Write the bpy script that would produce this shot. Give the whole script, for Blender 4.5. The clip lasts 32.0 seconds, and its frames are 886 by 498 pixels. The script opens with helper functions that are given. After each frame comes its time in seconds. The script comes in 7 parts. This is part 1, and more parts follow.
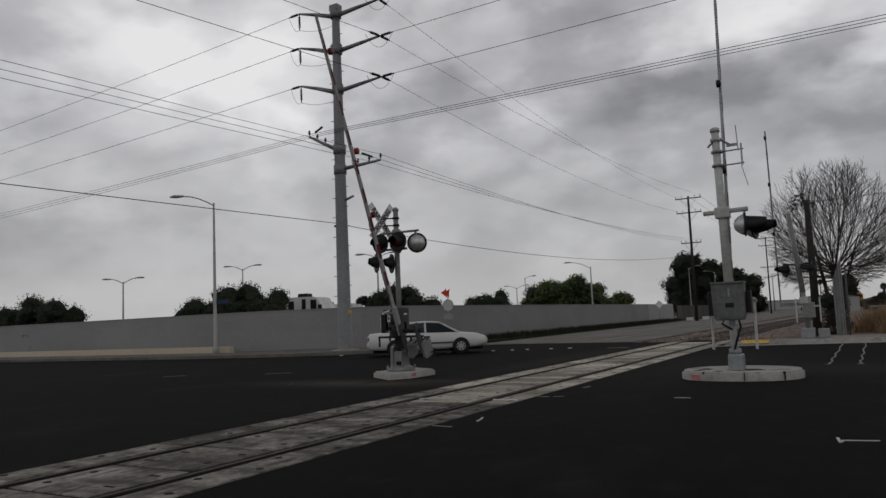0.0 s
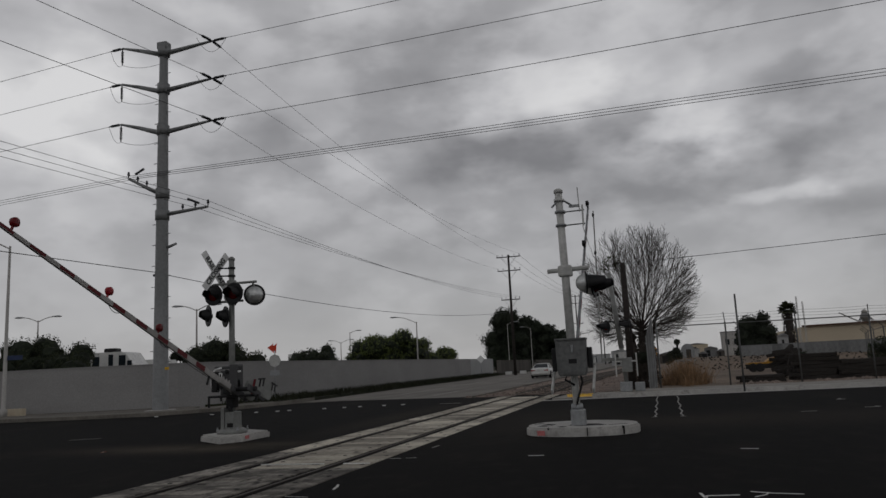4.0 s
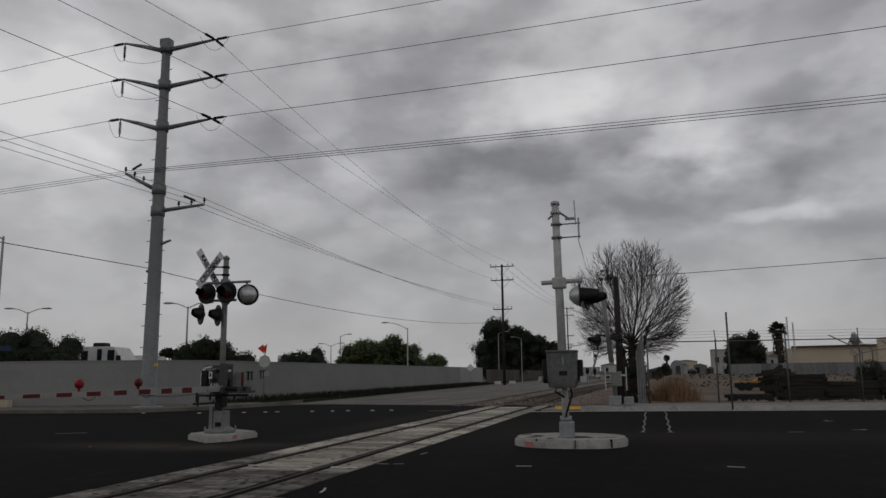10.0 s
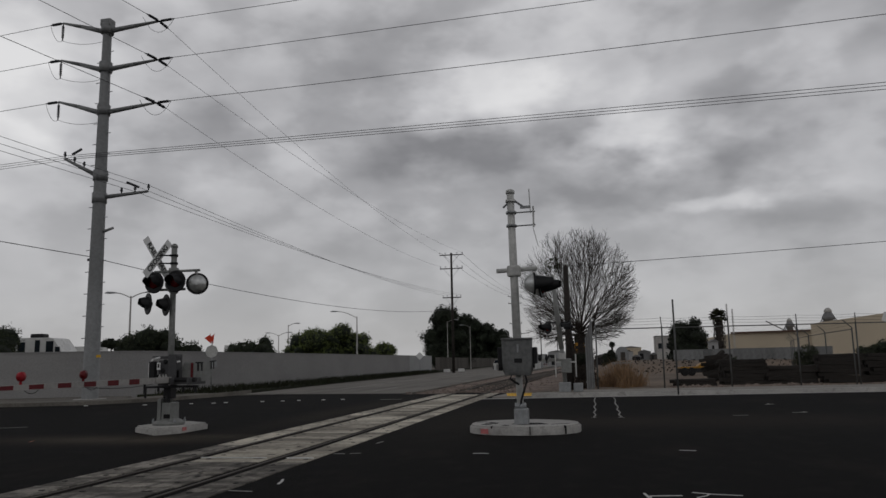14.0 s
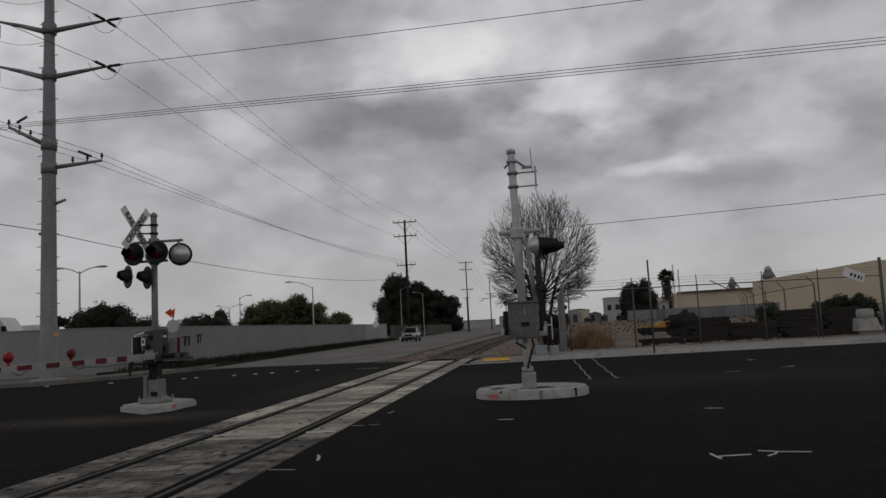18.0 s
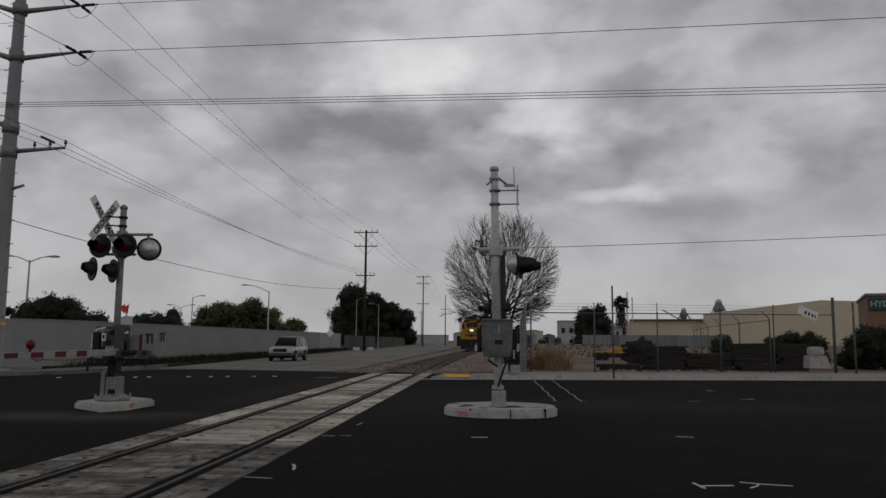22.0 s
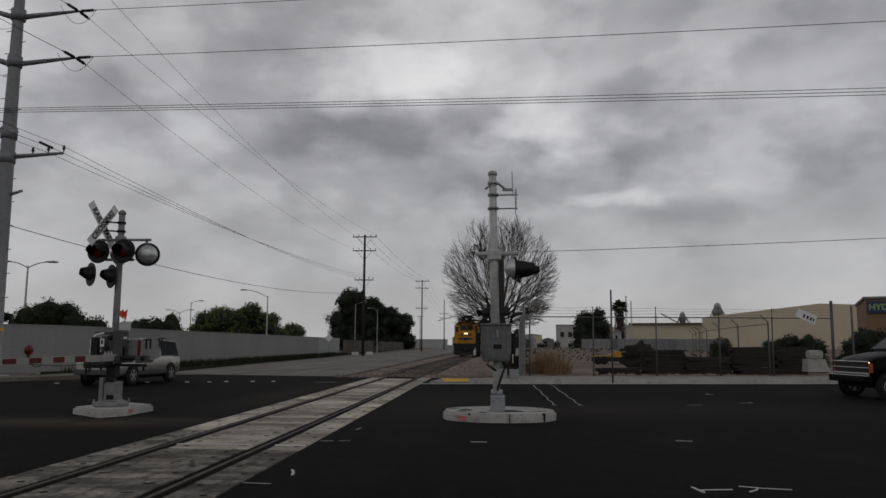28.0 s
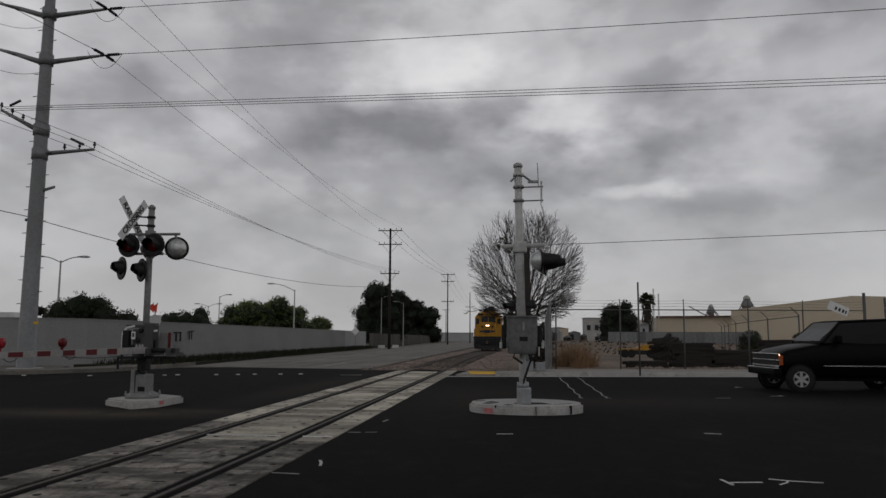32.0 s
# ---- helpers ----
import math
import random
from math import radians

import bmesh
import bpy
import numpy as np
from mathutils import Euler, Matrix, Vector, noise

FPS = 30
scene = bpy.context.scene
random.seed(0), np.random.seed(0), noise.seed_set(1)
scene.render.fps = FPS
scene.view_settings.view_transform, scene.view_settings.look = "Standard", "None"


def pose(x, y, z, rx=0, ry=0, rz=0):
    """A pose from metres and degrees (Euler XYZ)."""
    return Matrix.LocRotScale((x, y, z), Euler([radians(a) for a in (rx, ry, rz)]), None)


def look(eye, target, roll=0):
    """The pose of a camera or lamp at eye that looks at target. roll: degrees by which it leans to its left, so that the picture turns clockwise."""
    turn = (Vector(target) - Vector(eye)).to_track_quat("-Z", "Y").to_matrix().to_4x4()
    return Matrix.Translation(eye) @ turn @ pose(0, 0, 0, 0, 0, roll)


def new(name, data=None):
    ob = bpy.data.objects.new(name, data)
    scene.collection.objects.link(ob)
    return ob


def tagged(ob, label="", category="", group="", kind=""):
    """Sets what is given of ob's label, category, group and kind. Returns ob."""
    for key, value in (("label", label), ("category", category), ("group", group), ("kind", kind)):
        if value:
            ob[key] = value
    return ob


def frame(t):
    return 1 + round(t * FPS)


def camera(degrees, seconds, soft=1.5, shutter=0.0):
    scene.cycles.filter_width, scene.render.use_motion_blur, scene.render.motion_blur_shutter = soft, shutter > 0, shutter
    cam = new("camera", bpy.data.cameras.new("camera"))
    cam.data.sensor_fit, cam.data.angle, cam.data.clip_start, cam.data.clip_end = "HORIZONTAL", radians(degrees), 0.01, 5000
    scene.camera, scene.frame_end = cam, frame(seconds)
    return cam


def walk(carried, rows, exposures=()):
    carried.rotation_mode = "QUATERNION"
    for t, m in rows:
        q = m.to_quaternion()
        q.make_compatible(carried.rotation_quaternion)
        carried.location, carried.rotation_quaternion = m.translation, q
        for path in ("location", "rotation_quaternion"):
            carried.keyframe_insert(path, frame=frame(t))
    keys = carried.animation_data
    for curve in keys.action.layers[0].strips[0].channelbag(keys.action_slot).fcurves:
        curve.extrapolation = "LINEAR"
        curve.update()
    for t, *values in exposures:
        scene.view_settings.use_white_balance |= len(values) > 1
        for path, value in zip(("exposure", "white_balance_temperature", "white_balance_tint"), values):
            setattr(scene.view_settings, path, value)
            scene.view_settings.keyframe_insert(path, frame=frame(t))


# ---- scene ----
cam = camera(61.0, 32.0)
PATH = [
    (0, pose(6.840, -0.614, 1.443, 95.43, 2.41, 29.62)),
    (0.4, pose(6.619, -0.544, 1.432, 96.71, 3.60, 18.51)),
    (0.5, pose(6.631, -0.529, 1.433, 96.60, 5.89, 19.19)),
    (1, pose(6.489, -0.390, 1.492, 98.29, 5.24, 17.37)),
    (1.5, pose(6.372, -0.498, 1.499, 99.47, 4.32, 22.17)),
    (2, pose(6.238, -0.468, 1.493, 99.25, 4.06, 13.68)),
    (2.5, pose(6.115, -0.433, 1.520, 98.85, 3.28, 17.09)),
    (3, pose(6.125, -0.384, 1.513, 99.84, 2.39, 15.64)),
    (3.5, pose(6.125, -0.370, 1.510, 99.43, 2.64, 16.16)),
    (5.5, pose(6.110, -0.374, 1.517, 98.32, 3.08, 15.71)),
    (6, pose(6.123, -0.367, 1.527, 98.14, 2.49, 16.22)),
    (6.5, pose(6.124, -0.395, 1.519, 98.12, 2.13, 15.80)),
    (7, pose(6.132, -0.395, 1.510, 97.99, 2.56, 15.47)),
    (7.5, pose(6.125, -0.401, 1.516, 97.94, 1.81, 13.77)),
    (8, pose(6.129, -0.398, 1.516, 98.16, 1.46, 12.80)),
    (8.5, pose(6.109, -0.414, 1.513, 98.60, 1.29, 14.05)),
    (9, pose(6.099, -0.412, 1.522, 98.87, 0.98, 14.30)),
    (9.5, pose(6.090, -0.417, 1.532, 99.66, 0.87, 15.26)),
    (10, pose(6.103, -0.427, 1.512, 99.46, 0.61, 15.27)),
    (10.5, pose(6.118, -0.448, 1.494, 97.89, 1.05, 15.50)),
    (11, pose(6.134, -0.409, 1.492, 97.27, -0.32, 13.93)),
    (11.5, pose(6.137, -0.393, 1.502, 97.91, -0.53, 12.51)),
    (12, pose(6.134, -0.439, 1.508, 96.85, 0.73, 9.17)),
    (12.5, pose(6.099, -0.400, 1.527, 96.94, 1.65, 11.95)),
    (13, pose(6.116, -0.402, 1.519, 97.91, 1.18, 11.54)),
    (13.5, pose(6.069, -0.428, 1.519, 98.42, 0.81, 11.90)),
    (15.5, pose(5.299, -0.199, 1.527, 98.67, 3.20, 8.55)),
    (16, pose(5.168, -0.201, 1.540, 97.46, 1.62, 11.30)),
    (16.5, pose(5.174, -0.186, 1.534, 97.92, 2.08, 15.26)),
    (17, pose(5.140, -0.110, 1.530, 97.74, 0.46, 13.55)),
    (17.5, pose(4.874, -0.129, 1.551, 97.83, 3.43, 5.27)),
    (18, pose(4.634, -0.069, 1.538, 95.92, 2.97, 7.36)),
    (18.5, pose(4.471, 0.027, 1.553, 95.92, 4.94, 5.91)),
    (19, pose(4.280, 0.103, 1.554, 98.41, 2.25, 7.21)),
    (19.5, pose(4.168, 0.012, 1.540, 97.68, 0.13, 5.82)),
    (20, pose(4.126, -0.028, 1.541, 97.69, -0.46, 4.81)),
    (20.5, pose(4.139, -0.020, 1.539, 97.55, -0.37, 4.40)),
    (21, pose(4.164, -0.024, 1.534, 97.31, -0.45, 4.14)),
    (21.5, pose(4.168, -0.005, 1.543, 97.07, -0.78, 3.94)),
    (22, pose(4.182, -0.003, 1.539, 96.92, -0.44, 3.71)),
    (22.5, pose(4.177, -0.001, 1.543, 96.74, 0.08, 3.85)),
    (23, pose(4.181, 0.000, 1.540, 96.73, 0.30, 3.85)),
    (23.5, pose(4.189, 0.010, 1.543, 96.67, 0.16, 3.43)),
    (24, pose(4.190, 0.011, 1.543, 96.83, 0.12, 3.46)),
    (24.5, pose(4.196, -0.012, 1.542, 97.60, 0.24, 3.86)),
    (25, pose(4.198, -0.014, 1.543, 97.41, 0.53, 3.49)),
    (25.5, pose(4.199, -0.010, 1.546, 97.24, 0.24, 3.00)),
    (27.5, pose(4.191, -0.015, 1.547, 97.24, -0.32, 3.52)),
    (28, pose(4.186, -0.009, 1.542, 97.25, -0.28, 3.63)),
    (28.5, pose(4.190, 0.011, 1.539, 97.18, -0.29, 3.61)),
    (29, pose(4.196, 0.010, 1.531, 97.15, -0.24, 3.52)),
    (29.5, pose(4.195, 0.001, 1.540, 97.03, -0.18, 3.43)),
    (30, pose(4.191, 0.015, 1.541, 96.97, -0.36, 3.31)),
    (30.5, pose(4.191, 0.009, 1.541, 97.02, -0.44, 3.38)),
    (31, pose(4.173, 0.010, 1.539, 96.87, -0.44, 5.16)),
    (31.5, pose(4.184, -0.016, 1.543, 96.81, -0.32, 5.40)),
    (32, pose(4.186, -0.014, 1.524, 96.74, -0.24, 5.59)),
]
walk(cam, PATH, ((0, 0.05), (1.2, 0.0), (2, -0.12), (3, -0.15), (6, -0.25), (9, -0.22), (13, -0.06), (16, -0.05), (17.5, -0.08), (19, 0.04), (20, -0.05), (23, -0.05), (32, -0.04)))

# ---- sky and light: a broken overcast ----
world = bpy.data.worlds.new("overcast")
scene.world = world
world.use_nodes = True
wn, wl = world.node_tree.nodes, world.node_tree.links
wn.clear()


def wnode(kind, **values):
    n = wn.new(kind)
    for key, value in values.items():
        n.inputs[key].default_value = value
    return n


coord = wn.new("ShaderNodeTexCoord")
split = wn.new("ShaderNodeSeparateXYZ")
wl.new(coord.outputs["Generated"], split.inputs[0])


def wmath(op, a, b, clamp=False):
    n = wn.new("ShaderNodeMath")
    n.operation, n.use_clamp = op, clamp
    for i, v in enumerate((a, b)):
        if isinstance(v, (int, float)):
            n.inputs[i].default_value = v
        else:
            wl.new(v, n.inputs[i])
    return n.outputs[0]


def wramp(source, stops):
    n = wn.new("ShaderNodeValToRGB")
    e = n.color_ramp.elements
    while len(e) < len(stops):
        e.new(0.5)
    for el, (p, c) in zip(e, stops):
        el.position, el.color = p, (*c, 1)
    wl.new(source, n.inputs[0])
    return n.outputs[0]


height = wmath("MAXIMUM", split.outputs[2], 0.0)
flat = wn.new("ShaderNodeMapping")
flat.inputs["Scale"].default_value = (1.0, 1.0, 1.9)
wl.new(coord.outputs["Generated"], flat.inputs["Vector"])
cloud = wnode("ShaderNodeTexNoise", Scale=5.2, Detail=4.5, Roughness=0.48, Distortion=0.0)
wl.new(flat.outputs[0], cloud.inputs["Vector"])
ragged = wnode("ShaderNodeTexNoise", Scale=7.5, Detail=4.5, Roughness=0.5)
wl.new(flat.outputs[0], ragged.inputs["Vector"])
torn = wn.new("ShaderNodeSeparateXYZ")
wl.new(ragged.outputs["Color"], torn.inputs[0])
DEG = 57.29578
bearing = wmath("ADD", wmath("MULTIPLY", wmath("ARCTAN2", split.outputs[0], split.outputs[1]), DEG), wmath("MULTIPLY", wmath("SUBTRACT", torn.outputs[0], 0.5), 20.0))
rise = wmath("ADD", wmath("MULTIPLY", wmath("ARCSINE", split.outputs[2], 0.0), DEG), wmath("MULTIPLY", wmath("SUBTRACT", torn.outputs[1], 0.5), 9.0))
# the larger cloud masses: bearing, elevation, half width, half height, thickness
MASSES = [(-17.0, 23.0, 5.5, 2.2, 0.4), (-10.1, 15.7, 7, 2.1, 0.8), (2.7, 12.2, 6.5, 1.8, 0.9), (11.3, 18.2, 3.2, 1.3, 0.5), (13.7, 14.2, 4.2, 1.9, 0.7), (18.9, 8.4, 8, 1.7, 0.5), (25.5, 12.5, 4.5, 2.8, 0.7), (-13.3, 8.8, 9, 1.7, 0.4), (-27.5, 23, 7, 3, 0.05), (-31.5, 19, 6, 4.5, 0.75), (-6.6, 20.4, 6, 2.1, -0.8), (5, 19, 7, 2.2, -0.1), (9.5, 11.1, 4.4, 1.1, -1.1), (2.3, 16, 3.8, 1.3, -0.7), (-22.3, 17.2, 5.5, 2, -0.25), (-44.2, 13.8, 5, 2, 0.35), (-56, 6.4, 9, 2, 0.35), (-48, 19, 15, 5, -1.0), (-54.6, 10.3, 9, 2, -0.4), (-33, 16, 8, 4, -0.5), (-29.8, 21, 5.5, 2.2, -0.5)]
mixed = wmath("ADD", wmath("MULTIPLY", wmath("SUBTRACT", cloud.outputs[0], 0.5), 0.24), 0.526)
puff = wnode("ShaderNodeTexNoise", Scale=7.5, Detail=4.5, Roughness=0.48, Distortion=0.0)
shifted = wn.new("ShaderNodeMapping")
shifted.inputs["Location"].default_value, shifted.inputs["Scale"].default_value = (3.1, 1.7, 0.4), (1.0, 1.0, 1.7)
wl.new(coord.outputs["Generated"], shifted.inputs["Vector"])
wl.new(shifted.outputs[0], puff.inputs["Vector"])
edge = wn.new("ShaderNodeMapRange")
edge.interpolation_type = "SMOOTHSTEP"
edge.inputs[1].default_value, edge.inputs[2].default_value, edge.inputs[3].default_value, edge.inputs[4].default_value = 0.42, 0.6, -0.024, 0.024
wl.new(puff.outputs[0], edge.inputs[0])
mixed = wmath("ADD", mixed, edge.outputs[0])
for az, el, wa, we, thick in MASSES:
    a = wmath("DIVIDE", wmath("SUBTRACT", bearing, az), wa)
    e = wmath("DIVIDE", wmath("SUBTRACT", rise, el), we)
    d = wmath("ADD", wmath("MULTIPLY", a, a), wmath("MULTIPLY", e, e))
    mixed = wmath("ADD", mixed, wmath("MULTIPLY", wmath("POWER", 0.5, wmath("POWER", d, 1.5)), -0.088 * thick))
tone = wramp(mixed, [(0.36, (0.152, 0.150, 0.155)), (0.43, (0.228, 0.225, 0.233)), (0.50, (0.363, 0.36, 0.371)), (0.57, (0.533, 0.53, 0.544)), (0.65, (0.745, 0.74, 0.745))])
haze = wn.new("ShaderNodeMixRGB")
haze.inputs[2].default_value = (0.435, 0.43, 0.434, 1)
wl.new(wramp(height, [(0.0, (0.8, 0.8, 0.8)), (0.10, (0.5, 0.5, 0.5)), (0.26, (0.0, 0.0, 0.0))]), haze.inputs[0])
wl.new(tone, haze.inputs[1])
sky = wn.new("ShaderNodeTexSky")
sky.sky_type, sky.sun_disc, sky.sun_elevation, sky.sun_rotation = "NISHITA", False, radians(48), radians(200)
thin = wn.new("ShaderNodeMixRGB")
thin.blend_type = "ADD"
thin.inputs[0].default_value = 0.004
# unseen sky overhead, darkened so that less light reaches the ground
zenith_dim = wn.new("ShaderNodeMixRGB")
zenith_dim.inputs[2].default_value = (0.13, 0.13, 0.137, 1)
wl.new(wramp(height, [(0.56, (0.0, 0.0, 0.0)), (0.82, (1.0, 1.0, 1.0))]), zenith_dim.inputs[0])
wl.new(haze.outputs[0], zenith_dim.inputs[1])
wl.new(zenith_dim.outputs[0], thin.inputs[1])
wl.new(sky.outputs[0], thin.inputs[2])
back = wnode("ShaderNodeBackground", Strength=1.0)
wl.new(thin.outputs[0], back.inputs["Color"])
wl.new(back.outputs[0], wn.new("ShaderNodeOutputWorld").inputs["Surface"])

sun = new("sun", bpy.data.lights.new("sun", "SUN"))
sun.data.energy, sun.data.angle, sun.data.color = 0.12, radians(30), (1.0, 0.97, 0.93)
sun.matrix_world = look((10, -20, 40), (0, 12, 0))


# ---- materials ----
def mat(name, color, rough=0.75, metal=0.0, var=0.22, scale=9.0, bump=0.12, broad=0.5, glow=0.0, each=0.0, tint=None, rvar=0.12, spec=0.25):
    """A procedural surface: grain and broad patches in colour and roughness, fine relief, and an own shade for each object."""
    m = bpy.data.materials.new(name)
    m.use_nodes = True
    n, l = m.node_tree.nodes, m.node_tree.links
    b = n["Principled BSDF"]
    b.inputs["Roughness"].default_value, b.inputs["Metallic"].default_value = rough, metal
    b.inputs["Specular IOR Level"].default_value = spec
    c = n.new("ShaderNodeTexCoord")
    fine, large = n.new("ShaderNodeTexNoise"), n.new("ShaderNodeTexNoise")
    for node, s, d in ((fine, scale, 6.0), (large, broad, 4.0)):
        node.inputs["Scale"].default_value, node.inputs["Detail"].default_value = s, d
        node.inputs["Roughness"].default_value = 0.6
        l.new(c.outputs["Object"], node.inputs["Vector"])
    add = n.new("ShaderNodeMath")
    add.operation = "ADD"
    l.new(fine.outputs[0], add.inputs[0])
    l.new(large.outputs[0], add.inputs[1])
    value = add.outputs[0]
    if each:
        info, more = n.new("ShaderNodeObjectInfo"), n.new("ShaderNodeMath")
        more.operation = "MULTIPLY_ADD"
        l.new(info.outputs["Random"], more.inputs[0])
        more.inputs[1].default_value = each
        l.new(value, more.inputs[2])
        value = more.outputs[0]
    ramp = n.new("ShaderNodeValToRGB")
    dark = tint or color
    ramp.color_ramp.elements[0].position, ramp.color_ramp.elements[0].color = 0.62, (*[max(0.0, v * (1 - var)) for v in dark], 1)
    ramp.color_ramp.elements[1].position, ramp.color_ramp.elements[1].color = min(1.0, 1.0 + 0.4 * each), (*[min(1.0, v * (1 + var)) for v in color], 1)
    l.new(value, ramp.inputs[0])
    ramp_in = n.new("ShaderNodeMath")
    ramp_in.operation = "MULTIPLY"
    ramp_in.inputs[1].default_value = 0.8 / (1.0 + 0.5 * each)
    l.new(value, ramp_in.inputs[0])
    l.new(ramp_in.outputs[0], ramp.inputs[0])
    l.new(ramp.outputs[0], b.inputs["Base Color"])
    if rvar:
        rr = n.new("ShaderNodeMapRange")
        rr.inputs[3].default_value, rr.inputs[4].default_value = max(0.02, rough - rvar), min(1.0, rough + rvar)
        l.new(large.outputs[0], rr.inputs[0])
        l.new(rr.outputs[0], b.inputs["Roughness"])
    if bump:
        bp = n.new("ShaderNodeBump")
        bp.inputs["Strength"].default_value, bp.inputs["Distance"].default_value = bump, 0.02
        l.new(fine.outputs[0], bp.inputs["Height"])
        l.new(bp.outputs[0], b.inputs["Normal"])
    if glow:
        b.inputs["Emission Color"].default_value, b.inputs["Emission Strength"].default_value = (*color, 1), glow
    return m


def glass(name, color=(0.02, 0.025, 0.03), rough=0.06):
    m = mat(name, color, rough, 0.0, 0.1, 3.0, 0.0, rvar=0.0, spec=0.16)
    m.node_tree.nodes["Principled BSDF"].inputs["IOR"].default_value = 1.5
    return m


def stain(m, color, stretch=(1, 1, 1), scale=1.0, lo=0.5, hi=0.7, amount=1.0, own=False, spots=()):
    """Lay dirt of another colour over a surface, in patches of noise and in a few soft spots (x, y, half length, half width, strength)."""
    n, l = m.node_tree.nodes, m.node_tree.links
    b = n["Principled BSDF"]
    under = b.inputs["Base Color"].links[0].from_socket
    c, mp = n.new("ShaderNodeTexCoord"), n.new("ShaderNodeMapping")
    mp.inputs["Scale"].default_value = stretch
    l.new(c.outputs["Object"], mp.inputs["Vector"])
    if own:
        info, far = n.new("ShaderNodeObjectInfo"), n.new("ShaderNodeMath")
        far.operation = "MULTIPLY"
        far.inputs[1].default_value = 61.0
        l.new(info.outputs["Random"], far.inputs[0])
        l.new(far.outputs[0], mp.inputs["Location"])
    t = n.new("ShaderNodeTexNoise")
    t.inputs["Scale"].default_value, t.inputs["Detail"].default_value, t.inputs["Roughness"].default_value = scale, 6.0, 0.62
    l.new(mp.outputs[0], t.inputs["Vector"])
    r = n.new("ShaderNodeMapRange")
    r.inputs[1].default_value, r.inputs[2].default_value, r.inputs[4].default_value = lo, hi, amount
    l.new(t.outputs[0], r.inputs[0])
    factor = r.outputs[0]

    def calc(op, x, y):
        k = n.new("ShaderNodeMath")
        k.operation = op
        for i, v in enumerate((x, y)):
            if isinstance(v, (int, float)):
                k.inputs[i].default_value = v
            else:
                l.new(v, k.inputs[i])
        return k.outputs[0]
    if spots:
        xyz = n.new("ShaderNodeSeparateXYZ")
        l.new(c.outputs["Object"], xyz.inputs[0])
        for x, y, wx, wy, k in spots:
            u, v = calc("DIVIDE", calc("SUBTRACT", xyz.outputs[0], x), wx), calc("DIVIDE", calc("SUBTRACT", xyz.outputs[1], y), wy)
            g = calc("POWER", 0.4, calc("ADD", calc("MULTIPLY", u, u), calc("MULTIPLY", v, v)))
            factor = calc("MAXIMUM", factor, calc("MULTIPLY", calc("MULTIPLY", g, k), calc("ADD", t.outputs[0], 0.3)))
    mix = n.new("ShaderNodeMixRGB")
    mix.inputs[2].default_value = (*color, 1)
    l.new(factor, mix.inputs[0])
    l.new(under, mix.inputs[1])
    l.new(mix.outputs[0], b.inputs["Base Color"])
    return m


ASPHALT = mat("new_asphalt", (0.0079, 0.0076, 0.0076), 0.92, var=0.4, scale=60.0, bump=0.35, broad=0.22, spec=0.05)
stain(ASPHALT, (0.085, 0.071, 0.055), (1, 0.5, 1), 0.5, 0.54, 0.9, 0.25, spots=((-4.4, 14.6, 2.4, 0.8, 0.95), (-2.6, 15.2, 1.8, 0.6, 0.6), (7.5, 19, 6, 2.0, 0.25), (3.0, 20, 1.6, 5, 0.25), (-2.2, 24, 0.8, 8, 0.3)))
stain(ASPHALT, (0.006, 0.006, 0.0065), (1, 1, 1), 0.9, 0.55, 0.75, 0.6)
stain(ASPHALT, (0.026, 0.0235, 0.021), (1, 0.7, 1), 2.6, 0.52, 0.8, 0.55)
OLD_ASPHALT = mat("worn_asphalt", (0.20, 0.187, 0.168), 0.92, var=0.25, scale=30.0, bump=0.25, broad=0.16)
stain(OLD_ASPHALT, (0.09, 0.082, 0.072), (1.5, 0.12, 1), 0.8, 0.48, 0.7, 0.6)
DIRT = mat("dry_dirt", (0.20, 0.155, 0.118), 0.95, var=0.4, scale=6.0, bump=0.5, broad=0.12)
LAND = mat("far_land", (0.13, 0.12, 0.10), 0.95, var=0.35, scale=1.5, bump=0.2, broad=0.05)
BALLAST = mat("ballast_bed", (0.22, 0.17, 0.142), 0.95, var=0.5, scale=22.0, bump=0.8, broad=0.4)
GRAVEL_DARK = mat("dark_gravel", (0.06, 0.048, 0.04), 0.9, var=0.5, scale=16.0, bump=0.8, broad=0.5)
STONE = mat("ballast_stone", (0.25, 0.20, 0.17), 0.95, var=0.45, scale=10.0, bump=0.3)
CONCRETE = mat("pale_concrete", (0.42, 0.41, 0.39), 0.85, var=0.2, scale=18.0, bump=0.18, broad=0.7)
stain(CONCRETE, (0.13, 0.12, 0.105), (1, 1, 1), 3.2, 0.54, 0.72, 0.7)
WALK = mat("sidewalk_concrete", (0.29, 0.275, 0.25), 0.88, var=0.22, scale=20.0, bump=0.15, broad=0.5, each=0.1)
WALK_WORN = mat("grimy_sidewalk", (0.17, 0.158, 0.138), 0.9, var=0.3, scale=14.0, bump=0.2, broad=0.5)
stain(WALK_WORN, (0.075, 0.068, 0.058), (1, 1, 1), 1.2, 0.5, 0.7, 0.7)
WALL = mat("painted_block_wall", (0.285, 0.28, 0.275), 0.9, var=0.12, scale=12.0, bump=0.12, broad=0.12)
stain(WALL, (0.19, 0.187, 0.185), (0.3, 0.3, 1), 0.7, 0.48, 0.72, 0.4)
WALL_PALE = mat("newer_wall_paint", (0.36, 0.365, 0.365), 0.9, var=0.08, scale=12.0, bump=0.1, broad=0.3)
PANEL = mat("crossing_concrete", (0.60, 0.555, 0.46), 0.88, var=0.16, scale=14.0, bump=0.3, broad=0.9, each=0.6, tint=(0.40, 0.365, 0.30))
